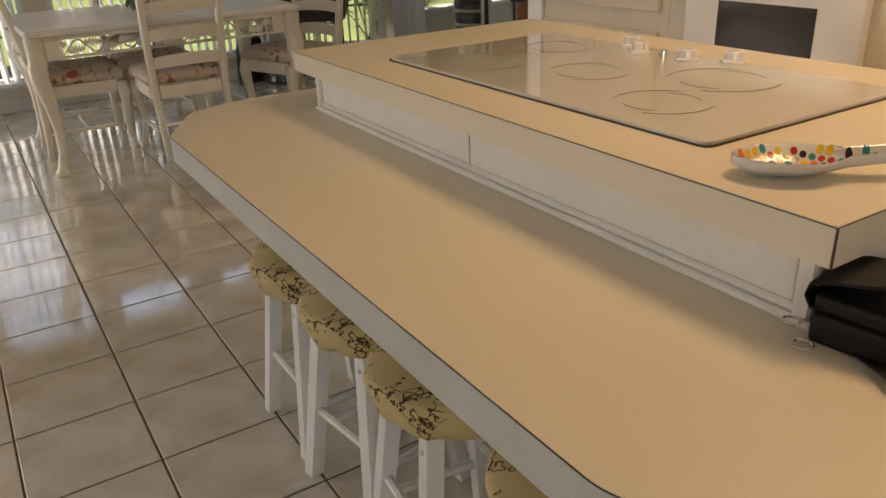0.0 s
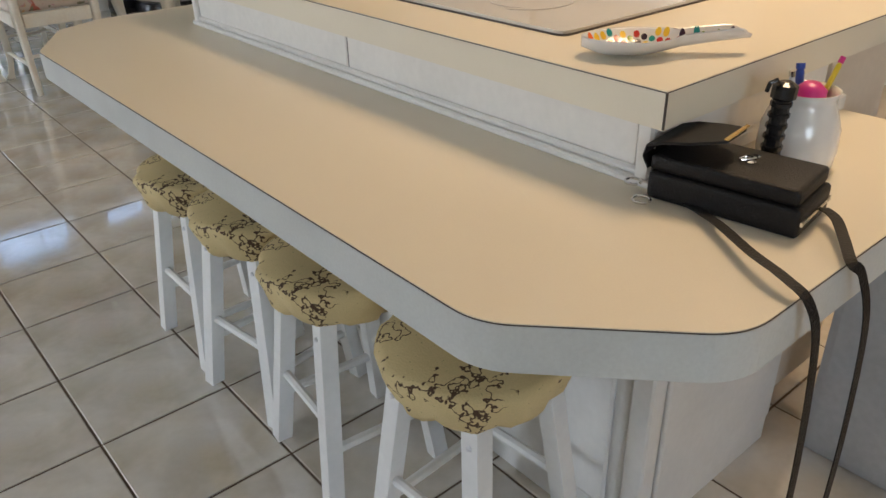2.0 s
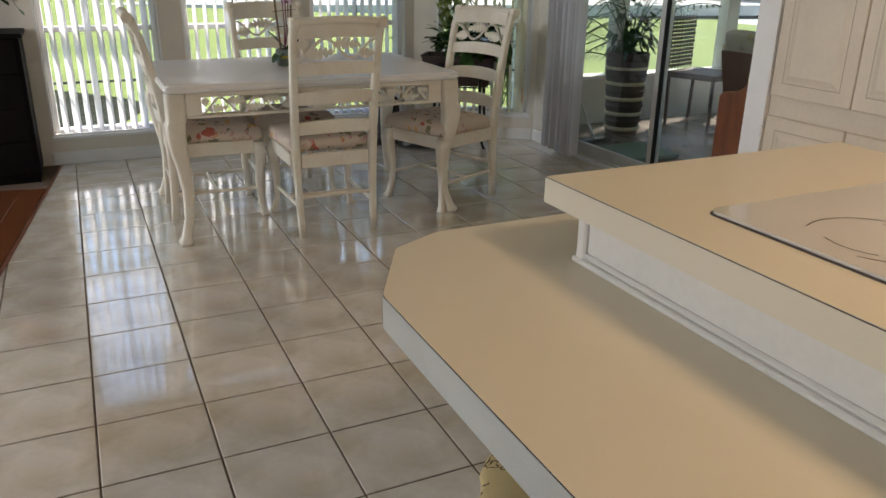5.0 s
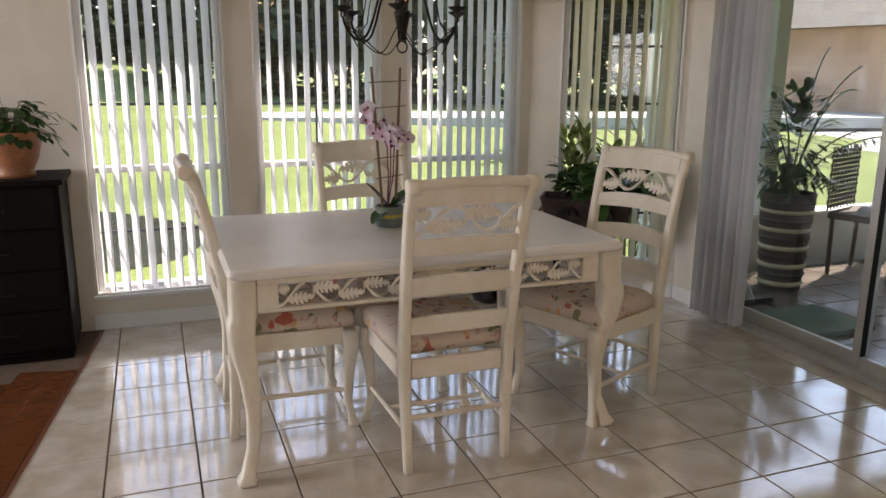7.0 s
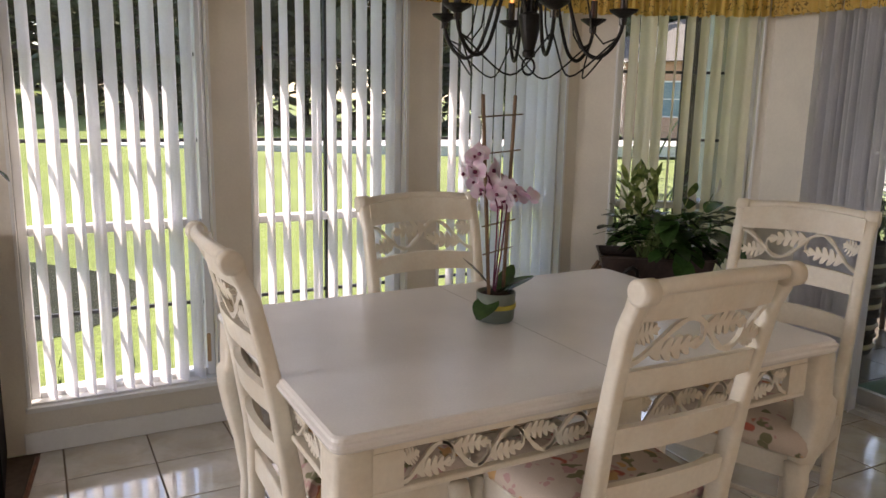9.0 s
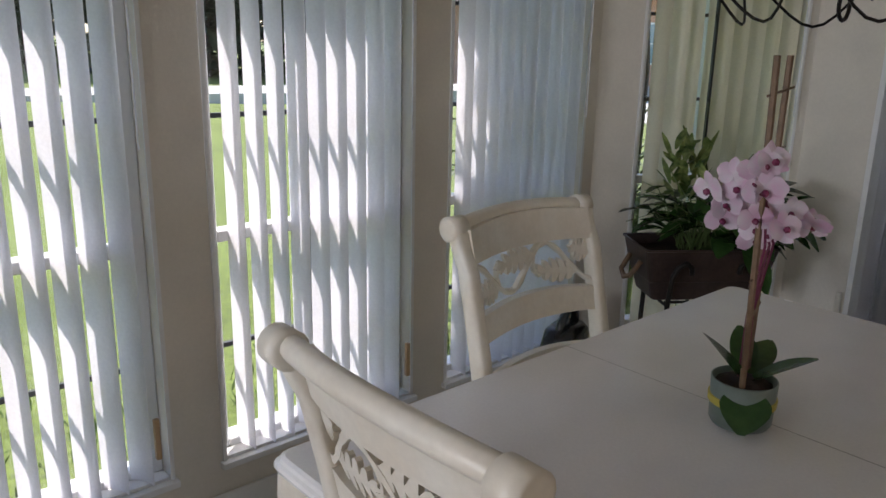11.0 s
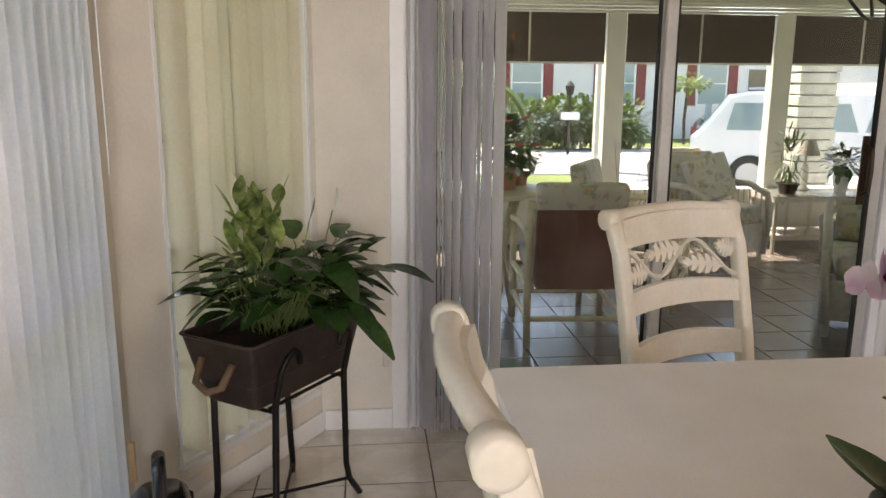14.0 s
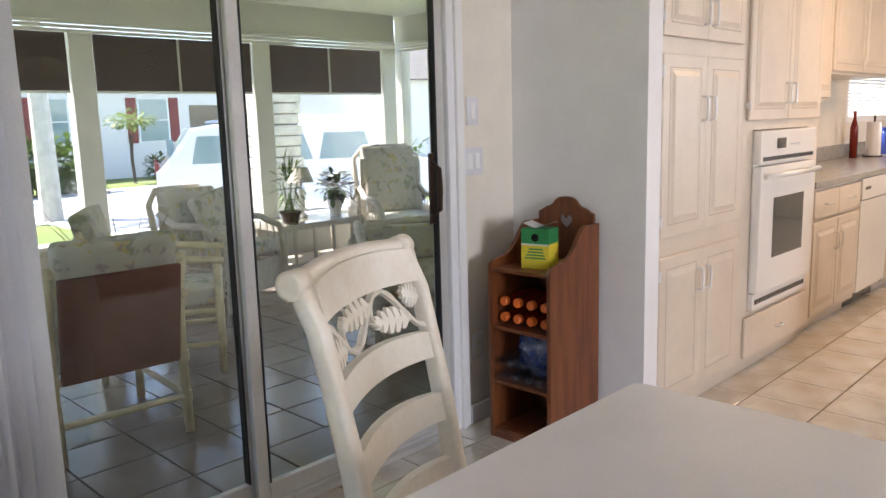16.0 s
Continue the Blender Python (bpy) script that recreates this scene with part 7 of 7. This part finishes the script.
# clumps of grass close to the windows
rnd = random.Random(31)
bm = B()
for i in range(1900):
    x, y = rnd.uniform(-1.2, 3.2), 6.5 + abs(rnd.gauss(0, 0.7))
    h = rnd.uniform(0.04, 0.10)
    p = Vector((x, y, -0.325))
    blade(bm, p, p + Vector((rnd.uniform(-0.04, 0.04), rnd.uniform(-0.04, 0.04), h)), 0.012, 0, n=2)
part("grass", bm, PALM, kind="stuff")


def tree(at, h, r, seed, trunk=0.16, leafm=TREEL, n=3000, lf=0.62, name="tree", label="broad dark green tree at the edge of the lawn"):
    o = thing(name, label, "tree", at, 0, "trees behind the lawn")
    rnd = random.Random(seed)
    bm = B()
    tube(bm, [(0, 0, -0.4), (0.1, 0, h * 0.35), (0, 0.1, h * 0.6), (0.1, 0, h * 0.85)], [trunk * 1.3, trunk, trunk * 0.7, trunk * 0.3], 8)
    for i in range(7):
        a = rnd.uniform(0, 6.28)
        z = h * rnd.uniform(0.3, 0.7)
        tube(bm, [(0, 0, z), (math.cos(a) * r * 0.4, math.sin(a) * r * 0.4, z + h * 0.1), (math.cos(a) * r * 0.8, math.sin(a) * r * 0.8, z + h * 0.16)], [trunk * 0.5, trunk * 0.3, trunk * 0.1], 6)
    part("trunk", bm, BARK, o)
    bm = B()
    blobs = [(rnd.gauss(0, r * 0.42), rnd.gauss(0, r * 0.42), h * rnd.uniform(0.28, 0.95), r * rnd.uniform(0.25, 0.5)) for _ in range(16)]
    for i in range(n):
        x, y, z, q = blobs[i % 16]
        d = Vector((rnd.gauss(0, 1), rnd.gauss(0, 1), rnd.gauss(0, 1))).normalized()
        p = Vector((x, y, z)) + d * q * rnd.uniform(0.6, 1.05)
        e = Vector((rnd.gauss(0, 1), rnd.gauss(0, 1), rnd.gauss(0, 0.6))).normalized()
        blade(bm, p, p + e * lf, lf * 0.7, 0, n=2)
    part("crown", bm, leafm, o)
    return o


t0 = tree((-30, 58, 1.5), 11, 5.5, 1)
t1 = tree((-20, 60, 1.5), 13, 6, 2)
t2 = tree((-8, 62, 1.5), 12, 6, 3)
rnd = random.Random(40)
for i, x in enumerate((-46, -38, -25, -14, -3, 4, 10, 16, 22, 28, 35, 43, 52)):
    y = 60 + rnd.uniform(-3, 5) - (x > 0) * (x * 0.3 + 8)
    copy_thing((t0, t1, t2)[i % 3], pose(x, y, ground_z(x, y), 0, 0, rnd.uniform(0, 360)))
for i in range(16):
    x, y = -46 + i * 6.8 + rnd.uniform(-1, 1), 68 + rnd.uniform(-2, 3) - (i > 7) * (i - 7) * 2.0
    copy_thing((t1, t2, t0)[i % 3], pose(x, y, ground_z(x, y), 0, 0, rnd.uniform(0, 360)))
# slim pine trunks behind the path
for i in range(30):
    x = 2.5 + i * 1.15 + rnd.uniform(-0.4, 0.4)
    y = 33 + rnd.uniform(0, 7)
    o = thing("pine_tree", "slim dark pine at the edge of the woods", "tree", (x, y, 0), 0, "pines behind the path")
    part("trunk", tube(B(), [(0, 0, -0.6), (0.05, 0, 5), (0, 0, 11)], [0.14, 0.12, 0.07], 7), BARK, o)
    bm = B()
    r2 = random.Random(i)
    for k in range(420):
        p = Vector((r2.gauss(0, 0.9), r2.gauss(0, 0.9), r2.uniform(2.0, 12)))
        blade(bm, p, p + Vector((r2.gauss(0, 1), r2.gauss(0, 1), r2.gauss(0, 0.4))).normalized() * 0.9, 0.65, 0, n=2)
    part("crown", bm, TREEL, o)
fe = thing("woodland_edge", "dense dark undergrowth beneath the pines", "undergrowth")
bm = B()
for i in range(2600):
    p = Vector((rnd.uniform(0, 44), rnd.uniform(34, 40), rnd.uniform(-0.3, 2.6)))
    blade(bm, p, p + Vector((rnd.gauss(0, 1), rnd.gauss(0, 1), rnd.gauss(0, 0.6))).normalized() * 0.8, 0.6, 0, n=2)
for i in range(6500):
    p = Vector((rnd.uniform(-60, 14), rnd.uniform(60, 68), 1.5 + 9.5 * rnd.random() ** 1.2))
    blade(bm, p, p + Vector((rnd.gauss(0, 1), rnd.gauss(0, 1), rnd.gauss(0, 0.6))).normalized() * 1.7, 1.5, 0, n=2)
part("undergrowth", bm, TREEL, fe)
tagged(fe, kind="stuff")

# yellow-green tree whose crown shades the slanting window
yt = thing("yellow_tree", "small tree with yellow-green leaves outside the slanting window", "tree", (4.55, 7.5, 0.05))
bm = B()
tube(bm, [(0, 0, -0.5), (0.08, 0, 1.2), (0, 0.05, 2.6), (0.05, 0, 4.0)], [0.09, 0.075, 0.06, 0.03], 8)
for i in range(6):
    a = i * 1.05
    tube(bm, [(0.03, 0, 2.0 + i * 0.2), (math.cos(a) * 0.5, math.sin(a) * 0.5, 2.7 + i * 0.2), (math.cos(a) * 1.0, math.sin(a) * 1.0, 3.2 + i * 0.2)], [0.04, 0.025, 0.01], 6)
part("trunk", bm, BARK, yt)
bm = B()
rnd = random.Random(88)
for cx, cy, cz, cr in ((0, 0, 4.0, 0.9), (-0.6, -0.3, 3.6, 0.75), (0.6, 0.3, 3.7, 0.7), (0.0, -0.7, 3.3, 0.7), (-0.2, 0.7, 3.6, 0.7), (-0.9, 0.3, 3.0, 0.55), (0.5, -0.6, 4.2, 0.6), (-0.5, -0.8, 4.0, 0.8), (-0.3, -0.6, 4.7, 0.8), (0.4, -0.2, 5.2, 0.8)):
    bush(bm, (cx, cy, cz), cr, 620, 0.13, 0.09, rnd, 0.1, 0.9)
part("crown", bm, TREEY, yt)

# areca palm outside the slanting window
ap = thing("areca_palm", "bushy yellow-green areca palm outside the slanting window", "palm", (4.2, 7.35, -0.32))
rnd = random.Random(77)
bm = B()
for i in range(40):
    bx_, by_ = rnd.uniform(-0.25, 0.25), rnd.uniform(-0.25, 0.25)
    frond(bm, (bx_, by_, 0.2), rnd.uniform(0, 6.28), rnd.uniform(1.3, 1.9), rnd.uniform(1.5, 4.0), 22, 0.03, 1.0, 0.28)
part("fronds", bm, PALM, ap)
bm = B()
for i in range(9):
    a = i * 0.7
    tube(bm, [(0.18 * math.cos(a), 0.18 * math.sin(a), 0), (0.22 * math.cos(a), 0.22 * math.sin(a), 0.8)], 0.02, 6)
part("canes", bm, STEM, ap)


def house(at, rz, name, label, wallm, L=14, D=8, H=2.9, wins=(), shutter=None):
    o = thing(name, label, "house", at, rz)
    part("wall", box(B(), 0, D, 0, L, -0.4, H), wallm, o)
    bm = B()
    ov = 0.5
    rings(bm, [[(-ov, -ov, H + 0.001), (D + ov, -ov, H + 0.001), (D / 2 + 0.01, 3, H + 2.1), (D / 2 - 0.01, 3, H + 2.1)], [(-ov, L + ov, H + 0.001), (D + ov, L + ov, H + 0.001), (D / 2 + 0.01, L - 3, H + 2.1), (D / 2 - 0.01, L - 3, H + 2.1)]])
    part("roof", bm, ROOFM, o)
    for y, z0, w, h in wins:
        wd = part("window", box(B(), -0.05, -0.001, y - w / 2 - 0.06, y + w / 2 + 0.06, z0 - 0.06, z0 + h + 0.06), TRIM, o)
        part("pane", box(B(), -0.056, -0.051, y - w / 2, y + w / 2, z0, z0 + h / 2 - 0.02), CARGL, wd)
        part("pane", box(B(), -0.056, -0.051, y - w / 2, y + w / 2, z0 + h / 2 + 0.02, z0 + h), CARGL, wd)
        if shutter:
            for s in (-1, 1):
                bm = B()
                yy = y + s * (w / 2 + 0.26)
                box(bm, -0.05, -0.001, yy - 0.17, yy + 0.17, z0 - 0.06, z0 + h + 0.06, 0.01, 1)
                part("shutter", bm, shutter, o)
    if wallm is SIDING:
        bm = B()
        for k in range(22):
            z = -0.2 + k * 0.14
            box(bm, -0.012, -0.0005, 0, L, z, z + 0.012)
        part("siding_lines", bm, CAPW, o)
    return o


hs = house((27, -10, 0), 0, "white_house", "white sided house with dark red shutters across the street", SIDING, 19, 9, 2.9, ((3.35, 0.9, 1.0, 1.4), (6.7, 0.9, 1.0, 1.4), (10.0, 0.9, 1.0, 1.4), (13.4, 0.9, 1.0, 1.4), (16.8, 0.9, 1.0, 1.4)), SHUTR)
# dark sheet on the solid wall for the shade inside an open garage
part("garage_shade_sheet", box(B(), -0.02, -0.002, 0.4, 2.0, -0.3, 2.1), DARKGL, hs)
hs2 = house((24, 18, 0), 12, "peach_house", "peach stucco house with an arched window beyond the lawn", PEACH, 14, 9, 3.0, ((2.0, 0.9, 0.9, 1.3), (8.0, 0.9, 1.0, 1.3)), None)
house((20, -26, 0), -8, "grey_house", "pale sided house further along the street", SIDING, 14, 9, 2.8, ((4, 0.9, 1.0, 1.3), (9, 0.9, 1.0, 1.3)), SHUTR)
sc = thing("stone_pillar", "pale stacked stone pillar of the carport", "pillar", (9.6, 0.02, -0.3))
for k in range(22):
    bm = B()
    w = 0.24 + 0.012 * ((k * 7) % 3)
    box(bm, -w, w, -w, w, k * 0.135, k * 0.135 + 0.122, 0.012, 1)
    part("stone", bm, STONE, sc)
part("core", box(B(), -0.22, 0.22, -0.22, 0.22, 0, 2.95), BARK, sc)


def car(name, label, at, rz, paint, L=4.9, W=1.9, H=1.8, van=True):
    c = thing(name, label, "car", at, rz)
    z0 = 0.28
    prof = [(-L / 2, z0 + 0.1), (-L / 2, 0.95), (-L / 2 + 0.12, 1.05)]
    if van:
        prof += [(-L / 2 + 0.25, 1.2), (-L / 2 + 0.55, H - 0.06), (-L / 2 + 0.9, H), (L / 2 - 2.2, H), (L / 2 - 1.75, H - 0.12), (L / 2 - 0.95, 1.08), (L / 2 - 0.15, 0.9), (L / 2, 0.72), (L / 2, z0 + 0.1)]
    else:
        prof += [(-L / 2 + 0.5, H - 0.1), (-L / 2 + 1.0, H), (L / 2 - 2.0, H), (L / 2 - 1.2, 1.0), (L / 2 - 0.1, 0.85), (L / 2, z0 + 0.1)]
    loops = []
    for y, k in ((-W / 2, 0.97), (-W / 2 + 0.06, 1.0), (W / 2 - 0.06, 1.0), (W / 2, 0.97)):
        loops.append([(x * k, y, z0 + (z - z0) * k) for x, z in prof])
    rings(B_ := B(), loops)
    part("body", B_, paint, c)
    for s in (-1, 1):
        for xa, xb in ((-L / 2 + 0.55, -L / 2 + 1.5), (-L / 2 + 1.6, -L / 2 + 2.5), (-L / 2 + 2.6, L / 2 - 1.55)):
            bm = B()
            y = s * (W / 2 + 0.002)
            pts = [(xa, y, 1.06), (xb, y, 1.06), (xb - 0.15, y, H - 0.18), (xa + 0.1, y, H - 0.18)]
            lo = [(p[0], y + 0.004 * s, p[2]) for p in pts]
            rings(bm, [pts, lo])
            part("side_window", bm, CARGL, c)
        for x in (-L / 2 + 0.95, L / 2 - 0.95):
            bm = B()
            tube(bm, [(x, s * (W / 2 - 0.16), 0.33), (x, s * (W / 2 + 0.01), 0.33)], 0.33, 20)
            wh = part("wheel", bm, RUBBER, c)
            part("rim", tube(B(), [(x, s * (W / 2 + 0.011), 0.33), (x, s * (W / 2 + 0.02), 0.33)], 0.2, 16), ALU, wh)
        part("headlight", box(B(), L / 2 - 0.12, L / 2 + 0.005, s * 0.75 - 0.14, s * 0.75 + 0.14, 0.68, 0.84, 0.02), CHROME, c)
        part("tail_light", box(B(), -L / 2 - 0.006, -L / 2 + 0.05, s * 0.82 - 0.08, s * 0.82 + 0.08, 0.85, 1.1, 0.01), SHUTR, c)
    bm = B()
    if van:
        p = [(L / 2 - 1.72, H - 0.15), (L / 2 - 0.98, 1.1)]
    else:
        p = [(L / 2 - 1.95, H - 0.03), (L / 2 - 1.22, 1.02)]
    q = [(p[0][0] + 0.03, -W / 2 + 0.15, p[0][1]), (p[0][0] + 0.03, W / 2 - 0.15, p[0][1]), (p[1][0] + 0.03, W / 2 - 0.1, p[1][1]), (p[1][0] + 0.03, -W / 2 + 0.1, p[1][1])]
    rings(bm, [q, [(x + 0.01, y, z + 0.006) for x, y, z in q]])
    part("windscreen", bm, CARGL, c)
    part("rear_window", box(B(), -L / 2 + 0.2, -L / 2 + 0.3, -0.7, 0.7, 1.2, H - 0.22, 0.01), CARGL, c)
    part("roof_rack", tube(B(), [(-L / 2 + 0.9, -0.6, H + 0.05), (L / 2 - 2.3, -0.6, H + 0.05)], 0.02, 6), ALU, c)
    part("roof_rack", tube(B(), [(-L / 2 + 0.9, 0.6, H + 0.05), (L / 2 - 2.3, 0.6, H + 0.05)], 0.02, 6), ALU, c)
    return c


car("minivan", "white minivan parked in the driveway outside the porch", (12.6, -2.6, -0.33), -115, CARW, 5.1, 1.95, 1.68)
car("parked_suv", "white car parked across the street", (24, -10.5, -0.3), 5, CARW, 4.5, 1.85, 1.65, False)
hd = thing("hedge", "rounded green hedge in front of the white house", "hedge", (22, -0.5, -0.3))
rnd = random.Random(9)
bm = B()
for k in range(6):
    bush(bm, (0, -1.4 + k * 0.55, 0.75), 0.75, 320, 0.22, 0.15, rnd, 0.1, 1.0)
part("foliage", bm, PALM, hd)
for i, (x, y, s) in enumerate(((25.4, -1.4, 0.6), (25.2, -3.2, 0.5), (25.6, 1.4, 0.55), (25.3, 4.2, 0.5), (25.5, -6, 0.5), (25.3, 7.0, 0.5), (14.0, -6.2, 0.9), (15.2, -7.0, 0.9))):
    b = thing("garden_shrub", "small flowering shrub in the front garden" if s < 0.7 else "bright yellow-green shrub beside the driveway", "shrub", (x, y, -0.3))
    bm = B()
    bush(bm, (0, 0, s * 0.7), s, 300, 0.16, 0.1, rnd, 0.2, 0.9)
    part("foliage", bm, PALM if i != 1 else LEAFL, b)
pm = thing("street_palm", "curving feather palm beside the street", "palm", (13.2, 4.0, -0.7))
part("trunk", tube(B(), [(0, 0, -0.1), (0.1, 0, 0.8), (0.05, 0.05, 2.1)], [0.26, 0.2, 0.17], 10), BARK, pm)
bm = B()
for i in range(22):
    frond(bm, (0.05, 0.05, 2.15), i * 0.6 + rnd.uniform(-0.2, 0.2), rnd.uniform(1.6, 2.1), rnd.uniform(0.3, 1.5), 24, 0.045, 1.7, 0.5)
part("fronds", bm, PALM, pm)
gt = thing("garden_tree", "slim pale trunked tree by the street", "tree", (16.0, 0.65, -0.35))
part("trunk", tube(B(), [(0, 0, -0.1), (0.05, 0, 2.5), (0, 0, 5)], [0.2, 0.17, 0.14], 10), STONE, gt)
bm = B()
bush(bm, (0, 0, 5.2), 1.8, 500, 0.35, 0.2, rnd, 0.2, 0.8)
part("crown", bm, PALM, gt)
lp = thing("garden_lamp_post", "black lamp post with a lantern and a white mailbox", "lamp post", (20.0, 0.3, -0.35))
part("post", tube(B(), [(0, 0, 0), (0, 0, 1.55)], 0.035, 8), IRON, lp)
part("lantern", lathe(B(), [(0, 1.55), (0.08, 1.58), (0.12, 1.8), (0.13, 1.81), (0.03, 1.92), (0, 1.95)], 8), IRON, lp)
part("mailbox", box(B(), -0.12, 0.12, -0.25, 0.2, 0.95, 1.15, 0.03), CARW, lp)
tp2 = thing("topiary", "small clipped tree in the front garden", "tree", (24.0, -4.5, -0.35))
part("trunk", tube(B(), [(0, 0, 0), (0.1, 0, 0.8), (0, 0, 1.5)], 0.05, 7), BARK, tp2)
bm = B()
bush(bm, (0, 0, 1.9), 0.75, 300, 0.16, 0.1, rnd, 0.2, 0.4)
part("crown", bm, LEAFL, tp2)

# ---- floors ----
def edge_x(y):
    """The slanting edge between tiles and boards."""
    return -0.09 - 0.127 * (6.15 - y)


structure("floor_bed", box(B(), -4.6, EX + 0.12, -4.2, 6.2, -0.06, -0.0035), GROUT)
floor = structure("floor", box(B(), -4.59, EX + 0.1, -4.19, 6.19, -0.062, -0.061), GROUT)


def tile_bm(x0, x1, y0, y1, bm=None):
    bm = bm or B()
    e = 0.0025
    rings(bm, [[(x0, y0, -0.003), (x1, y0, -0.003), (x1, y1, -0.003), (x0, y1, -0.003)], [(x0, y0, -0.0015), (x1, y0, -0.0015), (x1, y1, -0.0015), (x0, y1, -0.0015)], [(x0 + e, y0 + e, 0), (x1 - e, y0 + e, 0), (x1 - e, y1 - e, 0), (x0 + e, y1 - e, 0)]])
    return bm


G = 0.0028
tmesh = None
far = B()
count = 0
cells = []
for j in range(-13, 20):
    for i in range(-5, 11):
        x0, x1, y0, y1 = i * T + G, (i + 1) * T - G, j * T + G, (j + 1) * T - G
        if x0 > EX:
            continue
        xe = max(edge_x(y0), edge_x(y1))
        cells.append((abs(j - 9) + 0.5 * abs(i - 3), i, j, x0, min(x1, EX - 0.002), y0, y1, min(edge_x(y0), edge_x(y1)), xe))
cells.sort()
for _, i, j, x0, x1, y0, y1, xl, xr in cells:
    if x1 <= xl:
        continue
    if x0 < xr:
        a, b = max(x0, edge_x(y0) + 0.004), max(x0, edge_x(y1) + 0.004)
        if min(a, b) >= x1 - 0.01:
            continue
        a, b = min(a, x1 - 0.002), min(b, x1 - 0.002)
        e = 0.002
        rings(far, [[(a, y0, -0.003), (x1, y0, -0.003), (x1, y1, -0.003), (b, y1, -0.003)], [(a + e, y0 + e, 0), (x1 - e, y0 + e, 0), (x1 - e, y1 - e, 0), (b + e, y1 - e, 0)]])
        continue
    full = abs((x1 - x0) - (T - 2 * G)) < 1e-6
    if full and count < 300:
        if tmesh is None:
            ob = part("tile", tile_bm(-T / 2 + G, T / 2 - G, -T / 2 + G, T / 2 - G), TILE, floor)
            tmesh = ob.data
        else:
            ob = new("tile", tmesh)
            ob.parent = floor
        ob.location = ((i + 0.5) * T, (j + 0.5) * T, 0)
        count += 1
    else:
        tile_bm(x0, x1, y0, y1, far)
part("tiles", far, TILEJ, kind="stuff")

# wooden boards beside the tiles
wf = structure("floor_boards", box(B(), -4.58, -1.55, -4.18, 6.18, -0.0605, -0.0601), GROUT)
ang = math.degrees(math.atan(0.127))
bw, bl = 0.128, 1.2
rnd = random.Random(2)
base = Vector((-0.09, 6.15))
u = Vector((-math.sin(radians(-ang)) * -1, -math.cos(radians(ang))))
u = Vector((edge_x(0) - edge_x(6.15), -6.15)).normalized()
q = Vector((u.y, -u.x)) if u.y * 1 < 0 and (Vector((u.y, -u.x)).x < 0) else Vector((-u.y, u.x))
rz = math.atan2(u.y, u.x)
bmesh_board = None
for r in range(22):
    off = rnd.uniform(0, bl)
    for k in range(-1, 8):
        c = base + q * (0.012 + bw * (r + 0.5)) + u * (k * bl + off)
        if c.y > 5.6 or c.y < -3.3 or c.x < -4.3:
            continue
        if bmesh_board is None:
            ob = part("board", box(B(), -bl / 2 + 0.0008, bl / 2 - 0.0008, -bw / 2 + 0.0006, bw / 2 - 0.0006, -0.003, 0.002, 0.001, 1), WOODF, wf)
            bmesh_board = ob.data
        else:
            ob = new("board", bmesh_board)
            ob.parent = wf
        ob.matrix_basis = Matrix.Translation((c.x, c.y, 0)) @ Matrix.Rotation(rz, 4, "Z")
bm = B()
a, b = base, base + u * 10
rings(bm, [[(p.x + s * 0.006, p.y, z) for s, z in ((-1.6, 0.0), (-1, 0.005), (1, 0.005), (1.6, 0.0))] for p in (a, b)], close=True)
structure("threshold_strip", bm, PINE)
